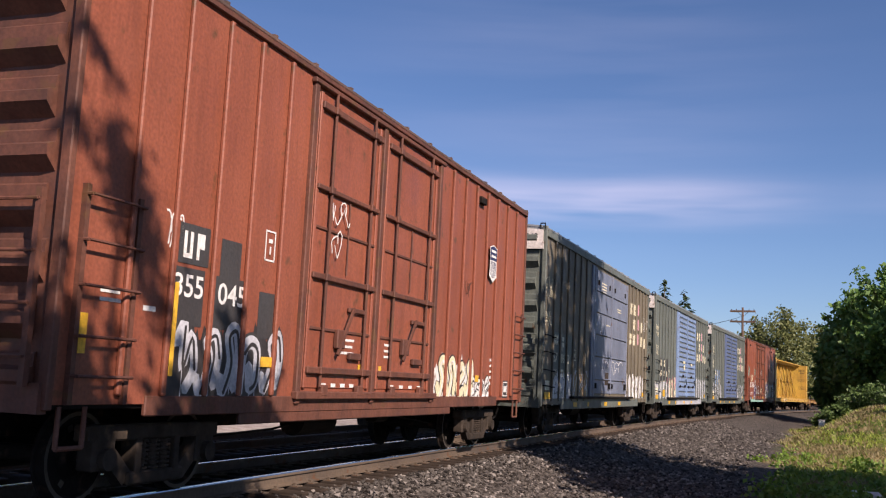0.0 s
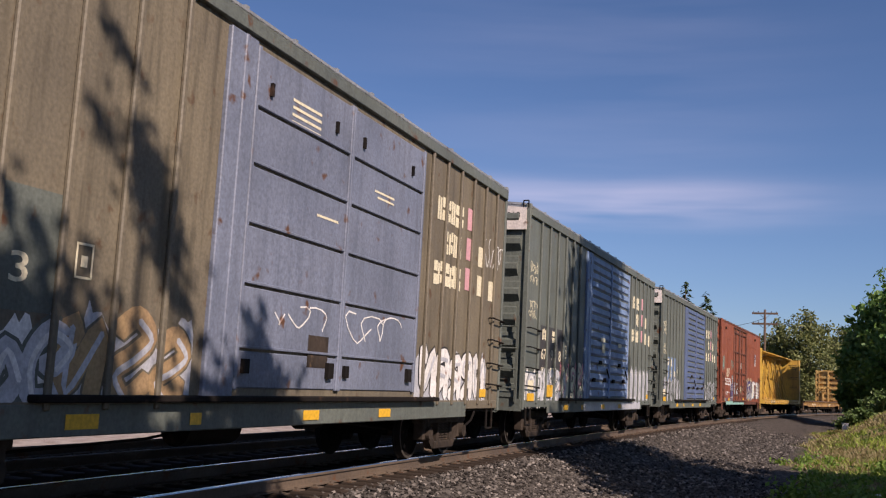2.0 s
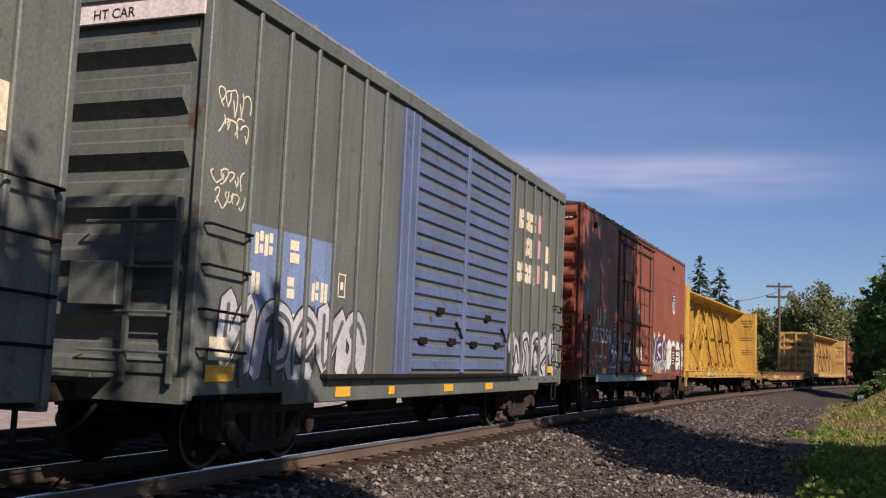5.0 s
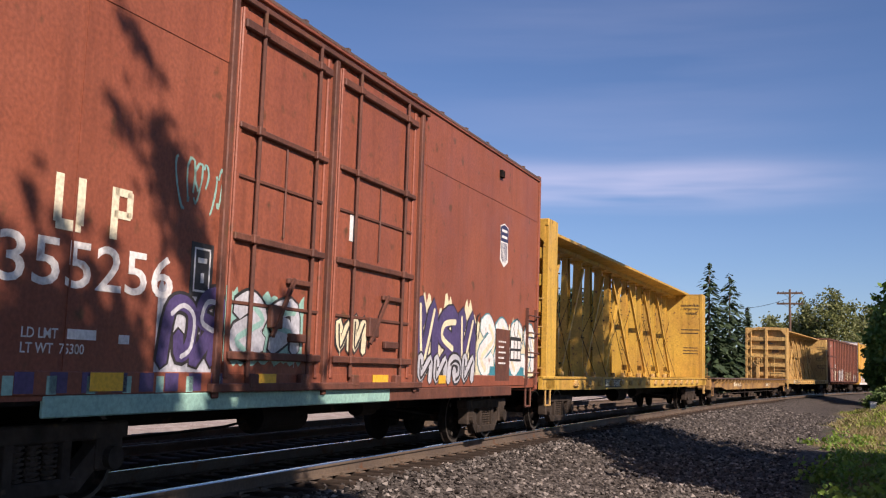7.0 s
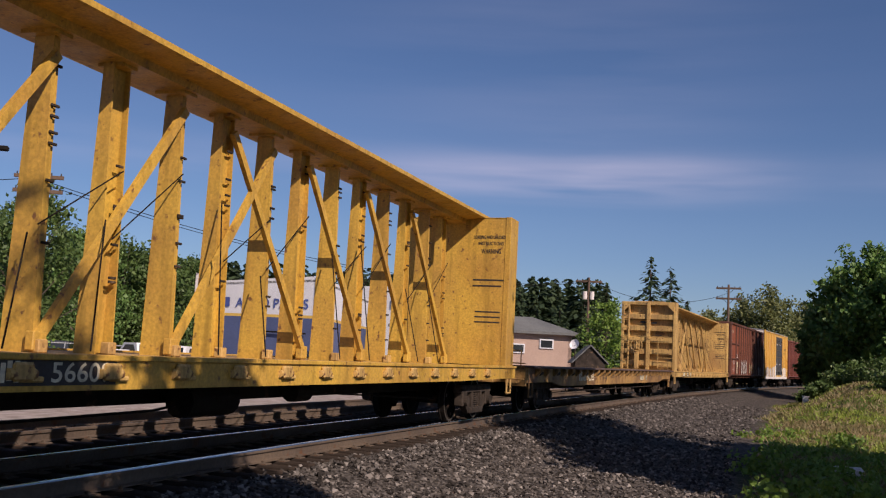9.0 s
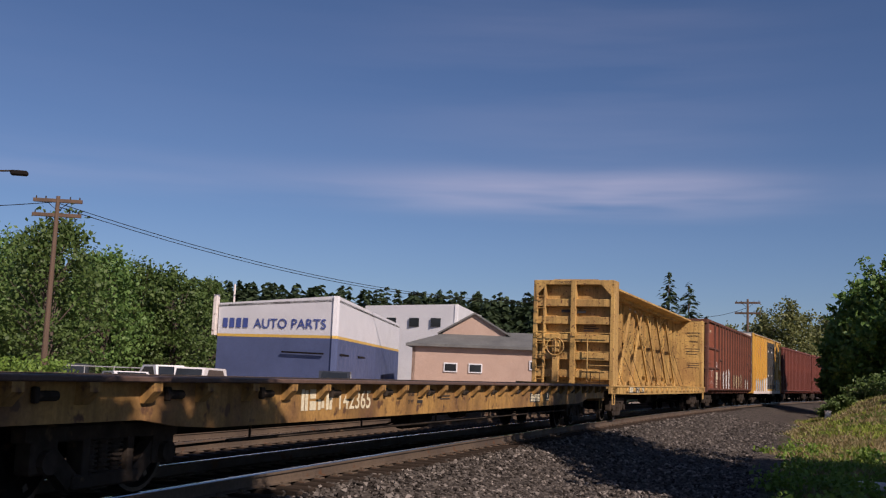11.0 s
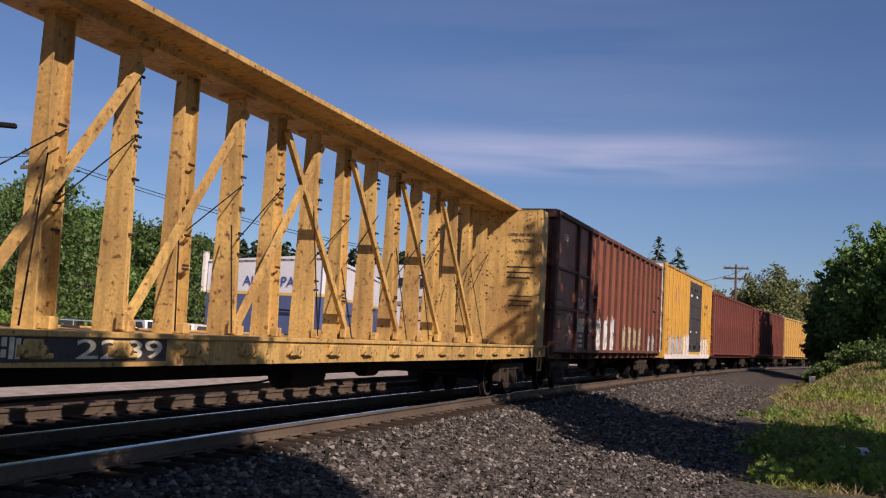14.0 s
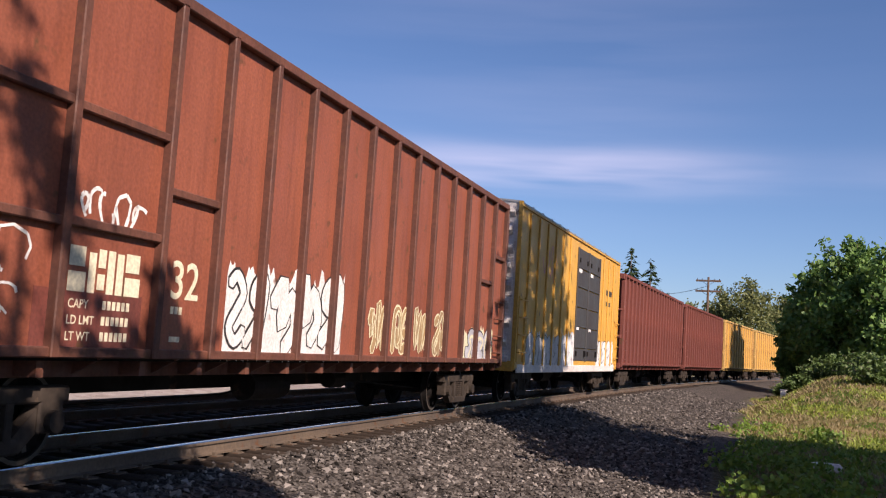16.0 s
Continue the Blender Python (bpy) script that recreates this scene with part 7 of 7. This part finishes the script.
def chip_gondola(u0, u1, label, paint, frame_mat, bays, group="cars of the freight train", detail=True):
    """A high-sided open car: panels between ribs, top rail, gussets at the sill, ribbed end."""
    h, mid = (u1 - u0) / 2, (u0 + u1) / 2
    car = thing("high_sided_gondola", label, "gondola", group)
    z0, z1 = 1.08, 4.89
    for sx in (-1, 1):
        a, b = sorted((sx * 1.36, sx * 1.40))
        part("side_wall", Shape().box(a, b, -h, h, z0, z1 - 0.02), paint, car)
        t = Shape().soft(*sorted((sx * 1.34, sx * 1.50)), -h - 0.02, h + 0.02, z1 - 0.10, z1 + 0.03)
        t.soft(*sorted((sx * 1.36, sx * 1.47)), -h, h, z0 - 0.02, z0 + 0.08)
        t.box(*sorted((sx * 0.95, sx * 1.10)), -h, h, z0 - 0.22, z0)
        part("side_rail", t, frame_mat, car)
    edges = bays
    rib = Shape()
    rib.soft(1.39, 1.50, -0.055, 0.055, z0 - 0.02, z1 - 0.06, 0.012)
    rib.prism([(-0.05, z0 + 0.05), (0.05, z0 + 0.05), (0.05, z0 - 0.20), (-0.05, z0 - 0.20)], 1.05, 1.35)
    repeats("rib", rib, frame_mat, car, [(0, u - mid, 0) for u in edges] + [(0, -h + 0.06, 0), (0, h - 0.06, 0)])
    gus = Shape().add([(1.46, -0.02, z0), (1.05, -0.02, z0 - 0.22), (1.05, -0.02, z0), (1.46, 0.02, z0), (1.05, 0.02, z0 - 0.22), (1.05, 0.02, z0)],
                      [(0, 1, 2), (3, 5, 4), (0, 3, 4, 1), (1, 4, 5, 2), (2, 5, 3, 0)])
    mids = [(a + b) / 2 for a, b in zip(edges, edges[1:])]
    repeats("gusset", gus, frame_mat, car, [(0, u - mid, 0) for u in mids])
    if detail:
        s = Shape()
        ends = [u0 + 0.1] + list(edges)
        for i, zs in ((0, (3.38, 2.28)), (1, (3.36, 2.30)), (2, (2.82,))):
            for z in zs:
                s.soft(1.39, 1.475, ends[i] - mid, ends[i + 1] - mid, z - 0.045, z + 0.045)
        back = list(edges) + [u1 - 0.1]
        for i, z in ((-2, 3.55), (-3, 2.9)):
            s.soft(1.39, 1.475, back[i] - mid, back[i + 1] - mid, z - 0.045, z + 0.045)
        part("stiffener", s, frame_mat, car)
    for e in (-1, 1):
        y = e * h
        w = Shape().box(-1.38, 1.38, *sorted((y, y - e * 0.05)), z0, z1)
        part("end_wall", w, paint, car)
        r = Shape()
        for x in (-1.4, -0.95, -0.45, 0.05, 0.55, 1.0, 1.4):
            d = 0.16 if abs(x) < 1.3 else 0.09
            r.soft(x - 0.09, x + 0.09, *sorted((y, y + e * d)), z0 - 0.1, z1 - 0.25, 0.02)
        r.soft(-1.45, 1.45, *sorted((y - e * 0.02, y + e * 0.2)), z1 - 0.2, z1 + 0.03)
        r.soft(-1.40, 1.40, *sorted((y - e * 0.02, y + e * 0.2)), 2.2, 2.34)
        r.soft(-1.40, 1.40, *sorted((y - e * 0.02, y + e * 0.2)), 3.35, 3.45)
        r.soft(-1.40, 1.40, *sorted((y - e * 0.02, y + e * 0.24)), z0 - 0.14, z0 + 0.08)
        part("end_rib", r, frame_mat, car)
        for sy in (1,):
            ladder(car, frame_mat, *sorted((y - e * 0.12, y - e * 0.6)), [1.3, 1.7, 2.1, 2.5], 2.6, x=1.41, stile=False)
    part("floor", Shape().box(-1.38, 1.38, -h, h, z0 - 0.05, z0 + 0.05), BLACK, car)
    running_gear(car, h, 2.2)
    brake_gear(car, h, 0.6)
    CARS.append((car, mid))
    return car, h, mid


def chip_cars():
    edges = [169.7, 171.25] + [172.36 + 1.12 * i for i in range(12)]
    car, h, mid = chip_gondola(167.12, 185.82, "oxide-red high-sided gondola with dark ribs and graffiti", OXIDE, OXIDE_OLD, edges)
    L = lambda u: u - mid
    bars(car, CREAM, 1.403, [r for i in range(4) for r in blocks(L(169.88) + 0.285 * i, 1.67, 0.25, 0.42, i + 1)])
    lettering("32", 0.42, CREAM, car, (1.403, L(171.56), 1.71), width=0.54)
    for i, tx in enumerate(("CAPY", "LD LMT", "LT WT")):
        lettering(tx, 0.085, CREAM, car, (1.403, L(169.92), 1.52 - 0.15 * i))
    bars(car, CREAM, 1.403, [(L(170.42) + 0.075 * k, 1.52 - 0.15 * i, 0.05, 0.085) for i in range(3) for k in range(6)] + [(L(171.58), 1.54, 0.06, 0.08), (L(171.66), 1.54, 0.06, 0.08), (L(171.74), 1.54, 0.06, 0.08), (L(171.6), 1.24, 0.2, 0.06), (L(168.1), 4.35, 0.5, 0.02), (L(168.1), 4.28, 0.55, 0.02), (L(168.1), 4.21, 0.45, 0.02)])
    part("dark_patch", Shape().box(1.4005, 1.4025, L(169.45), L(171.05), 1.14, 1.68), MAROON, car)
    scribble(car, 41, L(169.95), 2.32, 1.0, 0.34, WHITE, x=1.404, turns=28, thick=0.045)
    scribble(car, 42, L(168.6), 1.75, 0.7, 0.45, WHITE, x=1.404, turns=10, thick=0.035)
    scribble(car, 43, L(168.7), 1.25, 0.6, 0.45, WHITE, x=1.404, turns=8, thick=0.03)
    graffiti(car, 44, L(172.75), 1.13, 0.85, 1.05, 1, WHITE, INK, WHITE, x=1.403)
    graffiti(car, 45, L(173.75), 1.13, 2.35, 1.1, 3, WHITE, INK, WHITE, x=1.403)
    for i in range(4):
        graffiti(car, 461 + i, L(177.25) + 1.13 * i, 1.13, 0.75, 0.9, 1, TAN, PALE, None, x=1.403)
    graffiti(car, 47, L(182.9), 1.13, 2.2, 0.7, 3, SILVER, INK, PALE, x=1.403)
    lettering("832", 0.14, WHITE, car, (0.72, -h - 0.172, 4.42), ENDWAYS, width=0.4)
    end_bars(car, WHITE, -h - 0.17, [(0.1 + 0.14 * i, 4.42, 0.1, 0.14) for i in range(4)])
    edges2 = [205.4 + 0.94 * i for i in range(20)]
    chip_gondola(204.6, 223.6, "dark red high-sided gondola with closely set ribs", MAROON, MAROON, edges2, detail=False)
    chip_gondola(225.2, 243.6, "dark red high-sided gondola with closely set ribs", MAROON, MAROON, [226.0 + 0.94 * i for i in range(19)], detail=False)
    chip_gondola(245.2, 263.6, "faded yellow high-sided gondola with dark ribs", OCHRE, YELLOW_OLD, [246.2 + 1.5 * i for i in range(12)], detail=False)
    chip_gondola(265.2, 283.6, "faded yellow high-sided gondola with dark ribs", OCHRE, YELLOW_OLD, [266.2 + 1.5 * i for i in range(12)], detail=False)


def yellow_boxcar():
    u0, u1, z0, z1 = 187.2, 202.96, 0.92, 5.16
    ribs = [u0 + 0.9 + 1.05 * i for i in range(6)] + [u0 + 12.2 + 1.1 * i for i in range(3)]
    car, h, mid = boxcar("boxcar", "yellow boxcar with black double doors and white graffiti", u0, u1, z0, z1, OCHRE, OCHRE, GALV, WHITE_END, ribs, 9,
                         dict(over=0.05, rise=0.12, fascia=OCHRE, fascia_h=0.12))
    L = lambda u: u0 + u - mid
    seamed_door(car, L(7.4), L(9.3), z0 + 0.25, z1 - 0.25, DARKPATCH)
    seamed_door(car, L(9.35), L(11.4), z0 + 0.25, z1 - 0.25, DARKPATCH)
    sill(car, L(0.3), L(15.4), z0 - 0.1, z0 + 0.12, WHITE_END)
    for a, b in ((0.06, 0.8), (15.0, 15.7)):
        ladder(car, OCHRE, L(a), L(b), [1.35, 1.8, 2.25, 2.7], 2.8)
    graffiti(car, 51, L(11.6), 1.05, 3.6, 0.85, 4, WHITE, INK, WHITE)
    graffiti(car, 52, L(5.6), 1.0, 1.8, 1.0, 2, WHITE, SILVER, WHITE)
    graffiti(car, 53, L(1.0), 1.0, 4.2, 0.9, 5, SILVER, GREYGREEN, SILVER)
    scribble(car, 54, L(2.6), 3.5, 1.6, 0.9, ROSE, thick=0.05)
    bars(car, INK, 1.445, [(L(13.0), 3.7, 1.2, 0.2), (L(13.0), 3.3, 0.9, 0.15)])
    bars(car, WHITE, 1.463, [(L(7.6), 4.1, 0.5, 0.12), (L(9.6), 4.1, 0.5, 0.12), (L(7.6), 2.2, 0.4, 0.1), (L(9.7), 2.2, 0.4, 0.1)])


red_boxcar_ribbed()
car_b, LB = olive_boxcar(24.48, 40.26, "olive-grey boxcar with smooth slate-blue double doors", "seamed", OLIVE, OLIVE, "67 86 3",
                         [(21, 1.05, 0.95, 2.4, 0.75, 4, SILVER, GREYGREEN, WHITE), (22, 3.2, 0.95, 1.9, 0.85, 3, TAN, OLIVE, SILVER), (23, 11.4, 1.0, 3.4, 0.85, 5, WHITE, INK, SILVER)])
scribble(car_b, 24, LB(6.6), 1.85, 1.5, 0.4, WHITE, x=1.466, turns=14)
scribble(car_b, 25, LB(8.8), 1.85, 1.6, 0.4, WHITE, x=1.466, turns=18)
scribble(car_b, 29, LB(14.6), 3.6, 1.0, 0.5, WHITE, turns=20)
bars(car_b, CREAM, 1.465, [(LB(6.8), 4.62 - 0.09 * i, 0.75, 0.035) for i in range(4)] + [(LB(9.3), 4.0, 0.7, 0.03), (LB(9.4), 3.92, 0.6, 0.03), (LB(7.6), 3.35, 0.6, 0.03)])
part("dark_patch", Shape().box(1.463, 1.466, LB(7.6), LB(8.15), 1.45, 1.85), GRIME, car_b)
car_c, LC = olive_boxcar(42.07, 57.82, "grey-green boxcar with ribbed light blue double doors", BLUE, GREYGREEN, GREYGREEN, "67 91 8",
                         [(31, 0.2, 0.95, 3.3, 0.75, 6, SILVER, GREYGREEN, WHITE), (32, 3.1, 1.0, 2.8, 0.95, 4, PALE, INK, ROSE), (33, 11.4, 1.05, 3.5, 1.0, 5, SILVER, WHITE, SILVER)], 0.2)
part("sprayed_sill", Shape().box(1.4645, 1.467, LC(5.5), LC(13.5), 0.76, 1.0), SILVER, car_c)
part("spray_block", Shape().box(1.497, 1.499, LC(0.9) + 0.8, LC(0.9) + 1.3, 1.12, 1.4), REFLECT, car_c)
bars(car_c, PALE, 1.482, [(LC(7.2), 2.7, 0.6, 0.12), (LC(7.4), 2.4, 0.4, 0.25), (LC(9.6), 2.65, 0.5, 0.12)])
olive_boxcar(59.85, 74.35, "grey-green boxcar with ribbed dull blue double doors", NAVY, GREYGREEN, GREYGREEN, "",
             [(35, 0.4, 1.0, 3.6, 0.9, 5, SILVER, INK, GREYGREEN), (36, 11.4, 1.0, 3.6, 0.95, 5, SILVER, GREYGREEN, INK)])
red_boxcar_smooth()
centerbeam(93.0, 115.15, "empty yellow centre-beam lumber flatcar with bulkheads", YELLOW, YELLOW_OLD, "56609", False, (98.2, 99.13, 99.95), 103.9, 1.2045)
flatcar(116.6, 142.7)
centerbeam(144.25, 166.3, "empty rust-spotted yellow centre-beam lumber flatcar", YELLOW_OLD, YELLOW_OLD, "2289", True, (146.9, 148.2, 149.5), 154.1, 1.213)
chip_cars()
yellow_boxcar()


# ---------------------------------------------------------------- what moves
def rolled(t):
    for a, b in zip(PATH, PATH[1:]):
        if a[0] <= t <= b[0]:
            return a[4] + (b[4] - a[4]) * (t - a[0]) / (b[0] - a[0])
    return PATH[-1][4]


def motions():
    for car, mid in CARS:
        walk(car, [(row[0], car_pose(mid - row[4])) for row in PATH])
    ticks = [i / 15 for i in range(241)]
    for wheels in WHEELS:
        here = wheels.location.copy()
        walk(wheels, [(t, pose(*here, -math.degrees(rolled(t) / WHEEL_R) * -1)) for t in ticks])


motions()
